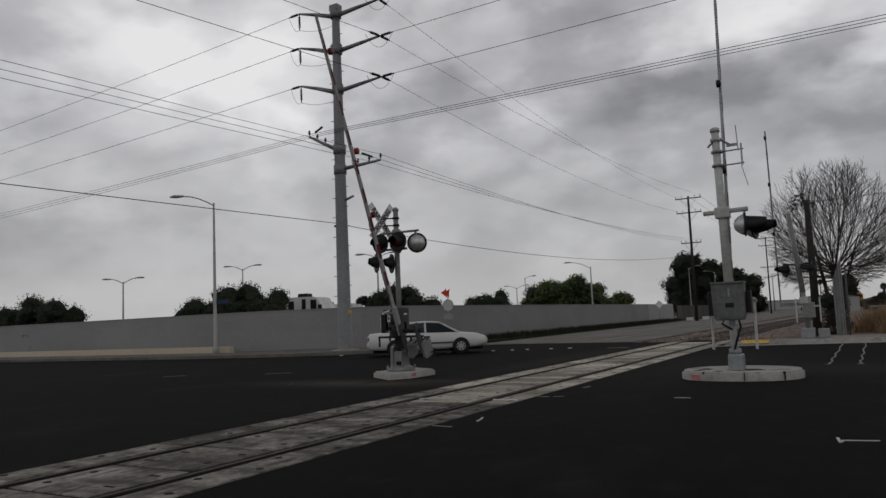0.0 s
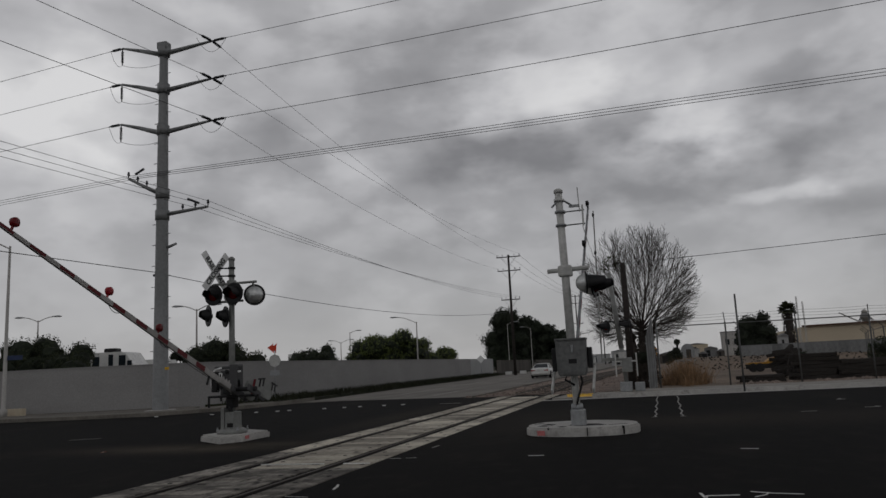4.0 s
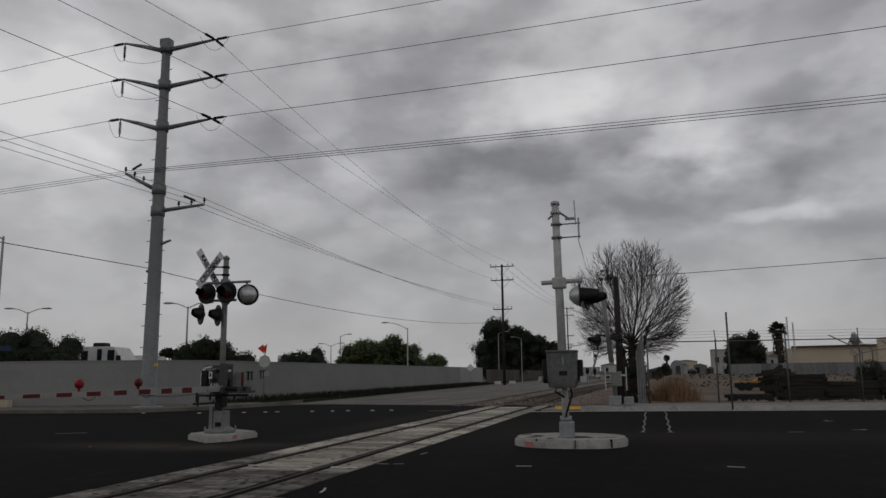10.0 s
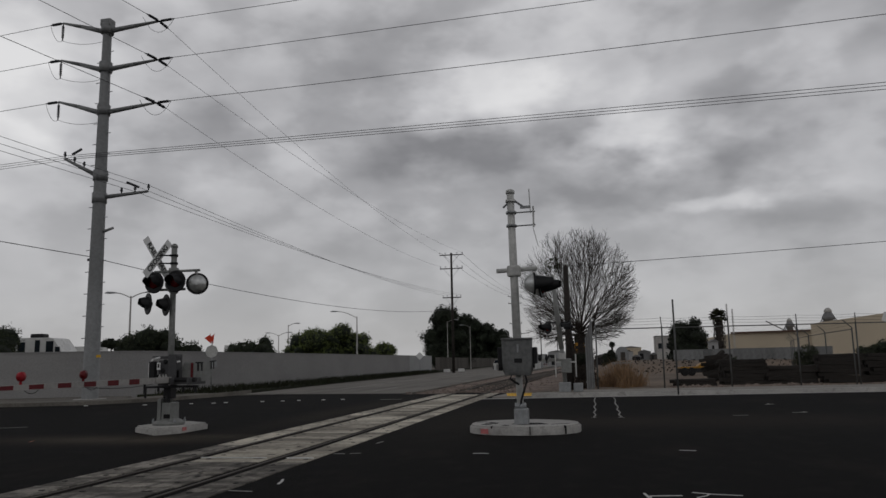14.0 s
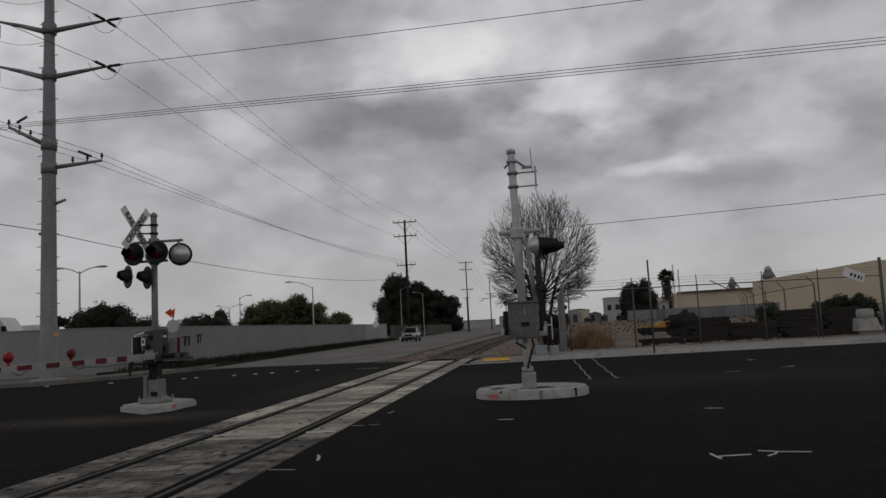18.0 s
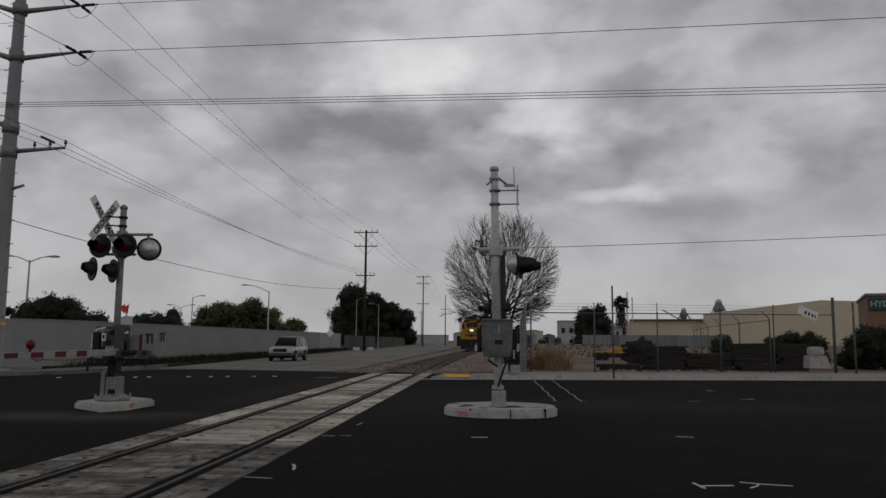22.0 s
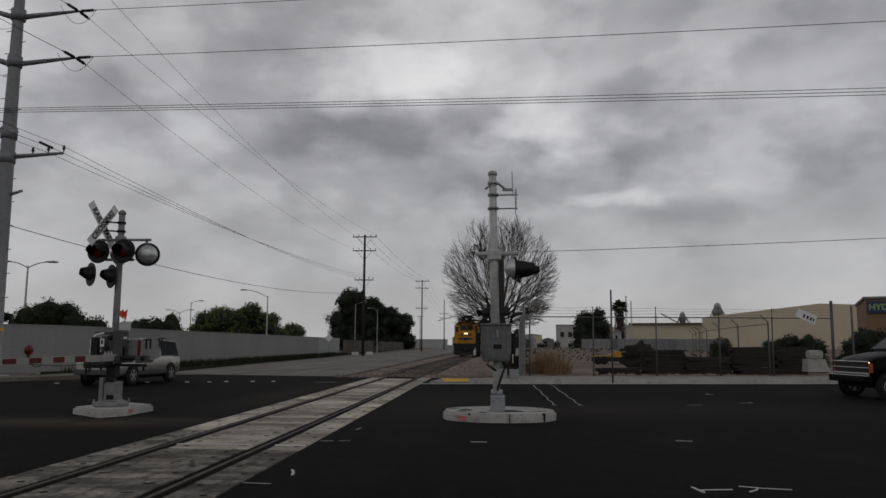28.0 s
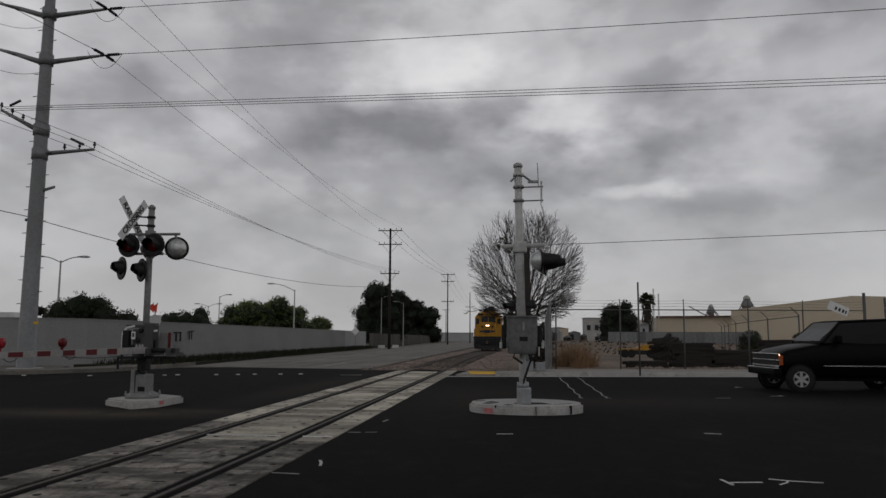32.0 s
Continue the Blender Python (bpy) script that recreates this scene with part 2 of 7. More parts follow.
stain(PANEL, (0.11, 0.097, 0.08), (0.5, 1.2, 1), 0.9, 0.46, 0.64, 0.7, own=True)
stain(PANEL, (0.06, 0.053, 0.045), (2.2, 0.9, 1), 1.3, 0.54, 0.72, 0.6, own=True)
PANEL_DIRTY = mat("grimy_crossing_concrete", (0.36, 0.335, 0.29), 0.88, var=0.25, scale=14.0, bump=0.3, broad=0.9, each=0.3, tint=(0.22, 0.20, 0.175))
stain(PANEL_DIRTY, (0.045, 0.04, 0.034), (0.8, 1.6, 1), 1.3, 0.38, 0.60, 0.85, own=True)
stain(PANEL_DIRTY, (0.03, 0.027, 0.024), (3.5, 0.9, 1), 2.2, 0.50, 0.66, 0.8, own=True)
RAIL = mat("rail_steel", (0.028, 0.023, 0.02), 0.85, 0.0, var=0.3, scale=10.0, bump=0.1)
RAIL_TOP = mat("polished_rail_head", (0.085, 0.075, 0.065), 0.75, 0.0, var=0.3, scale=8.0, bump=0.02)
# near-black for joints and broken patches; also paints the shade in recesses
DARK = mat("dark_fill_and_recess_shade", (0.012, 0.012, 0.012), 0.9, var=0.2, bump=0.1)
TRACK_TIE = mat("dusty_track_tie", (0.10, 0.085, 0.073), 0.95, var=0.4, scale=9.0, bump=0.5, each=0.4)
TIE = mat("creosoted_timber", (0.03, 0.026, 0.023), 0.9, var=0.35, scale=9.0, bump=0.5, each=0.2)
LANE = mat("worn_lane_paint", (0.30, 0.295, 0.28), 0.85, var=0.3, scale=25.0, bump=0.1)
PAINT = mat("white_survey_paint", (0.62, 0.62, 0.60), 0.8, var=0.3, scale=25.0, bump=0.1)
YELLOW = mat("yellow_warning_surface", (0.75, 0.45, 0.05), 0.8, var=0.3, scale=20.0, bump=0.15)
PINK = mat("pink_spray_paint", (0.6, 0.2, 0.2), 0.8, var=0.3, scale=14.0, bump=0.05)
OLD_GALV = mat("dull_fence_steel", (0.12, 0.122, 0.12), 0.65, 0.4, var=0.2, scale=14.0, bump=0.06)
GALV = mat("galvanised_steel", (0.30, 0.31, 0.315), 0.5, 0.55, var=0.18, scale=14.0, bump=0.06, broad=1.5)
SILVER = mat("silver_grey_paint", (0.225, 0.23, 0.22), 0.55, 0.15, var=0.2, scale=12.0, bump=0.06, broad=2.0)
CASE_GREY = mat("weathered_case_paint", (0.145, 0.148, 0.145), 0.6, 0.1, var=0.25, scale=10.0, bump=0.08, broad=2.5)
PALE_MAST = mat("pale_mast_paint", (0.50, 0.50, 0.48), 0.6, 0.1, var=0.18, scale=12.0, bump=0.06, broad=2.0)
BLACK = mat("black_enamel", (0.014, 0.014, 0.015), 0.5, var=0.3, scale=10.0, bump=0.05)
DOME = mat("aluminium_housing", (0.55, 0.56, 0.55), 0.35, 0.5, var=0.2, scale=12.0, bump=0.03, broad=4.0)
LENS = mat("dark_red_lens", (0.10, 0.008, 0.008), 0.15, var=0.3, scale=30.0, bump=0.1)
LAMP_RED = mat("red_lamp_lens", (0.13, 0.008, 0.01), 0.3, var=0.3, scale=20.0, bump=0.05)
LIT_RED = mat("lit_red_lens", (0.22, 0.008, 0.014), 0.3, var=0.5, scale=18.0, bump=0.0, glow=0.014)
ARM_WHITE = mat("white_arm_sheeting", (0.34, 0.33, 0.315), 0.6, var=0.15, scale=10.0, bump=0.03)
ARM_RED = mat("red_arm_sheeting", (0.12, 0.014, 0.018), 0.6, var=0.2, scale=10.0, bump=0.03)
SIGN_WHITE = mat("white_sign_sheeting", (0.76, 0.76, 0.75), 0.55, var=0.08, scale=8.0, bump=0.02)
INK = mat("black_sign_ink", (0.03, 0.03, 0.03), 0.6, var=0.2, bump=0.0)
POLE_STEEL = mat("weathered_pole_steel", (0.235, 0.24, 0.24), 0.6, 0.35, var=0.15, scale=7.0, bump=0.05, broad=0.5)
INSULATOR = mat("dark_polymer_insulator", (0.05, 0.052, 0.058), 0.45, var=0.2, bump=0.03)
WIRE = mat("aluminium_conductor", (0.085, 0.085, 0.088), 0.7, 0.0, var=0.15, bump=0.0)
WOOD_POLE = mat("weathered_pole_timber", (0.036, 0.031, 0.028), 0.9, var=0.35, scale=8.0, bump=0.4)
LAMP_POLE = mat("concrete_lamp_pole", (0.40, 0.39, 0.37), 0.7, 0.1, var=0.15, scale=14.0, bump=0.08)
BARK = mat("grey_brown_bark", (0.045, 0.038, 0.033), 0.95, var=0.35, scale=12.0, bump=0.6)
LEAF = mat("green_leaves", (0.115, 0.145, 0.045), 0.7, var=0.45, scale=2.0, bump=0.1, broad=0.6)
# dark evergreen leaves; also the shade painted inside lighter crowns
LEAF_DARK = mat("dark_leaves_and_crown_shade", (0.018, 0.024, 0.014), 0.8, var=0.4, scale=2.0, bump=0.1, broad=0.5)
LEAF_GREY = mat("grey_green_leaves", (0.045, 0.055, 0.03), 0.85, var=0.4, scale=2.0, bump=0.1, broad=0.5)
PALM = mat("palm_fronds", (0.055, 0.06, 0.03), 0.8, var=0.4, scale=2.0, bump=0.1)
SCRUB = mat("grey_scrub_twigs", (0.06, 0.05, 0.042), 0.9, var=0.4, scale=2.0, bump=0.1)
STRAW = mat("dry_grass_blades", (0.30, 0.19, 0.105), 0.9, var=0.45, scale=3.0, bump=0.1)
GRASS = mat("verge_grass", (0.021, 0.024, 0.012), 0.9, var=0.45, scale=5.0, bump=0.5, broad=0.4)
TAN = mat("tan_stucco", (0.55, 0.475, 0.36), 0.9, var=0.1, scale=6.0, bump=0.1, broad=0.1)
BROWN = mat("brown_stucco", (0.20, 0.13, 0.085), 0.9, var=0.12, scale=6.0, bump=0.1, broad=0.2)
ROOF = mat("grey_roofing", (0.20, 0.20, 0.20), 0.8, var=0.2, scale=5.0, bump=0.1)
SLAT = mat("privacy_slats", (0.2, 0.205, 0.205), 0.8, each=0.5, var=0.35, scale=3.0, bump=0.1)
OLD_SLAT = mat("weathered_fence_slats", (0.085, 0.077, 0.068), 0.9, var=0.3, scale=4.0, bump=0.2, each=0.5)
RUST = mat("rusty_iron", (0.10, 0.06, 0.045), 0.9, var=0.4, scale=8.0, bump=0.4)
WHITE_PAINT = mat("white_body_paint", (0.62, 0.62, 0.60), 0.3, var=0.06, scale=3.0, bump=0.0, spec=0.5)
SILVER_CAR = mat("champagne_silver_paint", (0.40, 0.39, 0.36), 0.3, 0.5, var=0.08, scale=3.0, bump=0.0)
BLACK_CAR = mat("black_body_paint", (0.004, 0.004, 0.0045), 0.38, var=0.1, scale=3.0, bump=0.0, spec=0.06)
TRIM = mat("grey_plastic_trim", (0.07, 0.07, 0.072), 0.6, var=0.15, bump=0.03)
RUBBER = mat("tyre_rubber", (0.018, 0.018, 0.018), 0.85, var=0.2, bump=0.1)
CHROME = mat("bright_chrome", (0.6, 0.6, 0.6), 0.15, 1.0, var=0.08, bump=0.0)
ALLOY = mat("alloy_wheel", (0.45, 0.45, 0.44), 0.35, 0.8, var=0.15, bump=0.02)
GLASS = glass("tinted_glass")
TINTED = glass("tinted_glass", (0.006, 0.006, 0.007), 0.35)
# pale base colour puts the sky's reflection into the glass
WINDSHIELD = glass("pale_windshield", (0.14, 0.15, 0.155), 0.05)
AMBER = mat("amber_marker", (0.34, 0.08, 0.018), 0.25, var=0.1, bump=0.0)
TAIL = mat("red_tail_lens", (0.28, 0.015, 0.015), 0.25, var=0.1, bump=0.0)
HEAD = mat("clear_headlamp", (0.55, 0.55, 0.52), 0.12, var=0.1, bump=0.0)
HEAD_ON = mat("lit_headlamp", (1.0, 0.6, 0.34), 0.3, var=0.05, bump=0.0, glow=4.0)
LOCO_YELLOW = mat("yellow_engine_paint", (0.42, 0.215, 0.02), 0.5, var=0.3, scale=4.0, bump=0.02)
LOCO_BLUE = mat("dark_blue_engine_paint", (0.02, 0.028, 0.06), 0.5, var=0.2, scale=4.0, bump=0.02)
FLAG = mat("orange_red_flag", (0.75, 0.08, 0.04), 0.8, var=0.15, scale=4.0, bump=0.05)
BLUE_SIGN = mat("blue_street_sign", (0.03, 0.045, 0.10), 0.5, var=0.1, bump=0.0)
HYDRO = mat("sign_letter_green", (0.25, 0.38, 0.16), 0.6, var=0.1, bump=0.0)
HYDRO_B = mat("sign_letter_blue", (0.16, 0.30, 0.50), 0.6, var=0.1, bump=0.0)


# ---- mesh helpers ----
def box(bm, c, s, m=None, bevel=0.0):
    r = bmesh.ops.create_cube(bm, size=1.0)
    for v in r["verts"]:
        v.co = Vector((v.co.x * s[0] + c[0], v.co.y * s[1] + c[1], v.co.z * s[2] + c[2]))
    if bevel:
        edges = list({e for v in r["verts"] for e in v.link_edges})
        made = bmesh.ops.bevel(bm, geom=edges, offset=bevel, segments=2, affect="EDGES", profile=0.6)
        verts = list({v for f in made["faces"] for v in f.verts} | {v for v in r["verts"] if v.is_valid})
    else:
        verts = r["verts"]
    if m:
        for v in verts:
            v.co = m @ v.co
    return bm


def tube(bm, a, b, r0, r1=None, seg=10, caps=True):
    a, b = Vector(a), Vector(b)
    r1 = r0 if r1 is None else r1
    q = (b - a).to_track_quat("Z", "Y")
    rings = []
    for p, r in ((a, r0), (b, r1)):
        rings.append([bm.verts.new(p + q @ Vector((r * math.cos(t), r * math.sin(t), 0))) for t in (2 * math.pi * i / seg for i in range(seg))])
    for i in range(seg):
        f = bm.faces.new((rings[0][i], rings[0][(i + 1) % seg], rings[1][(i + 1) % seg], rings[1][i]))
        f.smooth = seg > 6
    if caps:
        bm.faces.new(rings[0][::-1])
        bm.faces.new(rings[1])
    return bm


def lathe(bm, rings, axis=(0, 0, 1), at=(0, 0, 0), seg=16):
    """A turned body: rings of (distance along axis, radius)."""
    q, at = Vector(axis).to_track_quat("Z", "Y"), Vector(at)
    made = []
    for h, r in rings:
        made.append([bm.verts.new(at + q @ Vector((r * math.cos(t), r * math.sin(t), h))) for t in (2 * math.pi * i / seg for i in range(seg))])
    for a, b in zip(made, made[1:]):
        for i in range(seg):
            bm.faces.new((a[i], a[(i + 1) % seg], b[(i + 1) % seg], b[i])).smooth = True
    bm.faces.new(made[0][::-1])
    bm.faces.new(made[-1])
    return bm


def prism(bm, outline, z0, z1):
    """An upright body on a plan outline that runs counter-clockwise."""
    lo = [bm.verts.new((x, y, z0)) for x, y in outline]
    hi = [bm.verts.new((x, y, z1)) for x, y in outline]
    bm.faces.new(lo[::-1])
    bm.faces.new(hi)
    for i in range(len(outline)):
        j = (i + 1) % len(outline)
        bm.faces.new((lo[i], lo[j], hi[j], hi[i]))
    return bm


def loft(bm, rings, smooth=True):
    made = [[bm.verts.new(p) for p in ring] for ring in rings]
    n = len(made[0])
    for a, b in zip(made, made[1:]):
        for i in range(n):
            bm.faces.new((a[i], a[(i + 1) % n], b[(i + 1) % n], b[i])).smooth = smooth
    bm.faces.new(made[0][::-1])
    bm.faces.new(made[-1])
    return bm


def mesh_of(bm, material, name):
    me = bpy.data.meshes.new(name)
    bmesh.ops.recalc_face_normals(bm, faces=bm.faces)
    bm.to_mesh(me)
    bm.free()
    me.materials.append(material)
    return me


def part(name, bm, material, parent=None, label="", m=None):
    ob = new(name, mesh_of(bm, material, name))
    if parent is not None:
        ob.parent = parent
    if m is not None:
        ob.matrix_basis = m
    if label:
        tagged(ob, label)
    return ob


def piece(name, mesh, parent, m):
    ob = new(name, mesh)
    ob.parent = parent
    ob.matrix_basis = m
    return ob


def thing(name, label, category, at=(0, 0, 0), turn=0, group="", kind=""):
    ob = new(name)
    ob.empty_display_size = 0.2
    ob.matrix_basis = pose(*at, 0, 0, turn)
    return tagged(ob, label, category, group, kind)


def solid(name, bm, material, label, category="", kind="", group="", m=None):
    ob = part(name, bm, material, None, "", m)
    return tagged(ob, label, category, group, kind)


def B():
    return bmesh.new()


def lettering(name, text, size, material, parent, m, label=""):
    cu = bpy.data.curves.new(name, "FONT")
    cu.body, cu.size, cu.align_x, cu.align_y, cu.extrude, cu.offset = text, size, "CENTER", "CENTER", 0.002, size * 0.035
    tmp = bpy.data.objects.new(name, cu)
    scene.collection.objects.link(tmp)
    bpy.context.view_layer.update()
    me = bpy.data.meshes.new_from_object(tmp.evaluated_get(bpy.context.evaluated_depsgraph_get()))
    bpy.data.objects.remove(tmp)
    me.materials.clear()
    me.materials.append(material)
    ob = new(name, me)
    ob.parent, ob.matrix_basis = parent, m
    if label:
        tagged(ob, label)
    return ob


# ---- the ground, the streets and the track ----
def kerb_y(x):
    """The gutter line on the far side of the cross street, east of the track."""
    return 30.6 + 0.16 * (x - 2.0)


bm = B()
prism(bm, [(-3000, -3000), (3000, -3000), (3000, 3000), (-3000, 3000)], -0.6, -0.05)
solid("ground", bm, LAND, "flat dry land out to the horizon", kind="structure")

bm = B()
prism(bm, [(-120, -60), (90, -60), (90, kerb_y(90)), (1.6, kerb_y(1.6)), (1.9, 35.6), (-2.2, 37.2), (-9.0, 38.2), (-12.6, 36.5), (-13.6, 31.2), (-15.6, 28.6), (-20, 27.6), (-120, 27.0)], -0.3, -0.006)
solid("road", bm, ASPHALT, "freshly laid dark asphalt of the crossing street", kind="structure")

bm = B()
prism(bm, [(-2.6, 36.4), (-3.4, 420), (-21, 420), (-14.3, 60), (-13.0, 38), (-9.0, 37.4)], -0.25, -0.002)
solid("road_north", bm, OLD_ASPHALT, "worn grey asphalt street beside the railway", kind="structure")
# worn lane paint on the old street
lane = thing("lane_markings", "faded white lane lines on worn asphalt", "road marking", kind="structure")
for y0, y1, x0, x1 in ((44, 70, -9.4, -10.2), (78, 110, -10.6, -11.6), (40, 46, -6.2, -6.4), (120, 160, -9.4, -10.4)):
    bm = B()
    prism(bm, [(x0, y0), (x0 + 0.12, y0), (x1 + 0.12, y1), (x1, y1)], -0.002, 0.004)
    part("line", bm, LANE, lane)

# yard earth behind the east sidewalk, and the railway bed
bm = B()
prism(bm, [(3.9, 34.8), (90, 34.5 + 0.16 * 88), (120, 420), (3.4, 420)], -0.2, 0.06)
solid("yard_ground", bm, DIRT, "bare tan dirt of the railway yard", kind="structure")

random.seed(4)
bm = B()
n_y = 90
rows_bed = []
for i in range(n_y):
    y = 35.5 + (i / (n_y - 1)) ** 1.7 * 380
    rows_bed.append([bm.verts.new((x + min(1.1 * (max(0, y - 40) / 60) ** 1.5, 3.2), y, z + random.uniform(-0.02, 0.02))) for x, z in ((-3.4, -0.02), (-2.6, 0.02), (-1.6, -0.01), (0, -0.03), (1.7, 0.0), (2.9, 0.03), (4.4, 0.07))])
for a, b in zip(rows_bed, rows_bed[1:]):
    for i in range(len(a) - 1):
        bm.faces.new((a[i], a[i + 1], b[i + 1], b[i]))
solid("ballast_bed", bm, BALLAST, "brown gravel ballast under the railway track", kind="structure")


def stones(n, region, size):
    bm = B()
    for _ in range(n):
        x, y = region()
        s = random.uniform(*size)
        r = bmesh.ops.create_icosphere(bm, subdivisions=1, radius=s)
        k = Vector((random.uniform(0.7, 1.3), random.uniform(0.7, 1.3), random.uniform(0.5, 0.9)))
        for v in r["verts"]:
            v.co = Vector((v.co.x * k.x + x, v.co.y * k.y + y, v.co.z * k.z + 0.05)) + Vector((random.uniform(-1, 1), random.uniform(-1, 1), random.uniform(-1, 1))) * s * 0.25
    return bm


def bed_spot():
    return random.choice((random.uniform(0.95, 4.2), random.uniform(-3.2, -0.95), random.uniform(-0.6, 0.6))), 35.7 + random.random() ** 2 * 45


def bank(x, y):
    """The far yard lies about a metre higher, behind a low dark bank."""
    u, v = min(1.0, max(0.0, (y - 70) / 12)), min(1.0, max(0.0, (x - 5.6) / 3.4))
    return 1.15 * u * u * (3 - 2 * u) * v * v * (3 - 2 * v)


bm = B()
spots = [[bm.verts.new((x, y, bank(x, y) - 0.02 + 0.09 * noise.noise(Vector((x * 0.6, y * 0.3, 0))) * min(1.0, (y - 69) / 4))) for x in [5.0 + 0.9 * i + 0.045 * i * i for i in range(38)]] for y in (69, 70.5, 72, 73.5, 75, 76.5, 78, 79.5, 81, 83, 86, 90, 96, 104, 116, 135, 170, 230)]
for a, b in zip(spots, spots[1:]):
    for i in range(len(a) - 1):
        bm.faces.new((a[i], a[i + 1], b[i + 1], b[i])).smooth = True
solid("yard_bank", bm, DIRT, "raised dirt of the far railway yard", kind="structure")
bm = stones(700, lambda: (random.uniform(7.5, 34), random.uniform(71, 82)), (0.03, 0.11))
for v in bm.verts:
    v.co.z += bank(v.co.x, v.co.y)
solid("bank_rubble", bm, TIE, "dark old ties and rubble strewn along the bank", kind="stuff")
solid("ballast_stones", stones(650, bed_spot, (0.025, 0.06)), STONE, "loose crushed ballast stones", kind="stuff")

# rails: crossing and beyond
def lift_at(y):
    """The rails climb a little out of the crossing."""
    return 0.1 * min(1.0, max(0.0, (y - 35.2) / 12.0))


def bend(y):
    """The track swings gently east beyond the crossing."""
    return 0.0 if y < 40 else min(1.1 * ((y - 40) / 60) ** 1.5, 3.2)


for side, x in (("rail", -0.75), ("rail", 0.75)):
    bm = B()
    prof = [(-0.07, -0.16), (0.07, -0.16), (0.07, -0.145), (0.012, -0.12), (0.012, -0.05), (0.036, -0.03), (0.036, 0.002), (0.028, 0.008), (-0.028, 0.008), (-0.036, 0.002), (-0.036, -0.03), (-0.012, -0.05), (-0.012, -0.12), (-0.07, -0.145)]
    loft(bm, [[(x + px + bend(y), y, pz + 0.004 + lift_at(y)) for px, pz in prof] for y in (-40, 35.2, 47.2, 54, 62, 74, 86, 100, 120, 160, 420)], smooth=False)
    rail = solid("rail", bm, RAIL, "rusty steel rail with a polished head", "rail", group="track rails")
    bm = B()
    loft(bm, [[(bend(y) + x + u, y, z + v) for u, v in ((-0.028, 0), (0.028, 0), (0.024, 0.003), (-0.024, 0.003))] for y, z in ((yy, 0.0125 + lift_at(yy)) for yy in (-40, 35.2, 47.2, 54, 62, 74, 86, 100, 120, 160, 420))], smooth=False)
    part("rail_head", bm, RAIL_TOP, rail, "polished running surface")
bm = B()
random.seed(5)
ys = [34.4 + 1.3 * i for i in range(50)]
gravel_rows = [[bm.verts.new((u + bend(y) + random.uniform(-0.05, 0.05), y, lift_at(y) * 0.5 - 0.05 + random.uniform(-0.015, 0.015))) for u in (-0.66, -0.3, 0.05, 0.35, 0.66)] for y in ys]
for a, b in zip(gravel_rows, gravel_rows[1:]):
    for i in range(4):
        bm.faces.new((a[i], a[i + 1], b[i + 1], b[i]))
solid("oily_ballast", bm, GRAVEL_DARK, "dark brown gravel between the rails", kind="structure")
# low kerb between street and track
bm = B()
prism(bm, [(-2.82, 35.4), (-2.68, 35.4), (-3.4, 300), (-3.6, 300)], -0.1, 0.09)
solid("track_kerb", bm, WALK_WORN, "low concrete kerb between street and track", kind="structure")

# ---- kerbs, sidewalks and the perimeter wall ----
bm = B()
east = [(1.9, kerb_y(1.9)), (90, kerb_y(90))]
prism(bm, [(3.3, kerb_y(3.3)), (90, kerb_y(90)), (90, kerb_y(90) + 0.18), (3.3, kerb_y(3.3) + 0.18)], -0.2, 0.16)
solid("kerb_east", bm, CONCRETE, "pale concrete kerb of the cross street", kind="structure")
bm = B()
prism(bm, [(1.4, kerb_y(1.4) - 0.45), (90, kerb_y(90) - 0.45), (90, kerb_y(90)), (1.4, kerb_y(1.4))], -0.2, 0.0)
solid("gutter_east", bm, CONCRETE, "pale concrete gutter strip along the kerb", kind="structure")
sidewalk = thing("sidewalk_east", "pale concrete sidewalk slabs before the yard fence", "sidewalk", kind="structure")


corner_out = [(-120, 27.0), (-24, 27.3)] + [(-20.5, 27.5), (-18, 27.9), (-16.2, 28.6), (-14.9, 29.6), (-14.0, 31.0), (-13.5, 33), (-13.2, 36), (-13.3, 40), (-14.4, 62), (-17.6, 120), (-21, 200)]


def offset_line(line, d):
    out = []
    for i, p in enumerate(line):
        a, b = Vector(line[max(0, i - 1)]), Vector(line[min(len(line) - 1, i + 1)])
        t = (b - a).normalized()
        out.append((p[0] - t.y * d, p[1] + t.x * d))
    return out


def strip(bm, line, d0, d1, z0, z1):
    a, b = offset_line(line, d0), offset_line(line, d1)
    for i in range(len(line) - 1):
        prism(bm, [a[i], a[i + 1], b[i + 1], b[i]], z0, z1)
    return bm


solid("kerb_west", strip(B(), corner_out[:10], 0.0, 0.2, -0.2, 0.15), WALK_WORN, "curved concrete kerb round the street corner", kind="structure")
solid("sidewalk_west", strip(B(), corner_out[:9], 0.2, 1.9, -0.2, 0.148), WALK_WORN, "grimy concrete sidewalk round the street corner", kind="structure")
solid("verge", strip(B(), corner_out[8:], 0.1, 4.6, -0.2, 0.135), GRASS, "narrow dark grass verge below the wall", kind="structure")
bm = B()
prism(bm, [(-120, 28.5), (-24, 28.9), (-17.5, 29.6), (-16.0, 31.5), (-17.0, 34.2), (-26, 34), (-120, 34)], -0.2, 0.13)
solid("apron", bm, WALK_WORN, "grimy concrete apron before the perimeter wall", kind="structure")

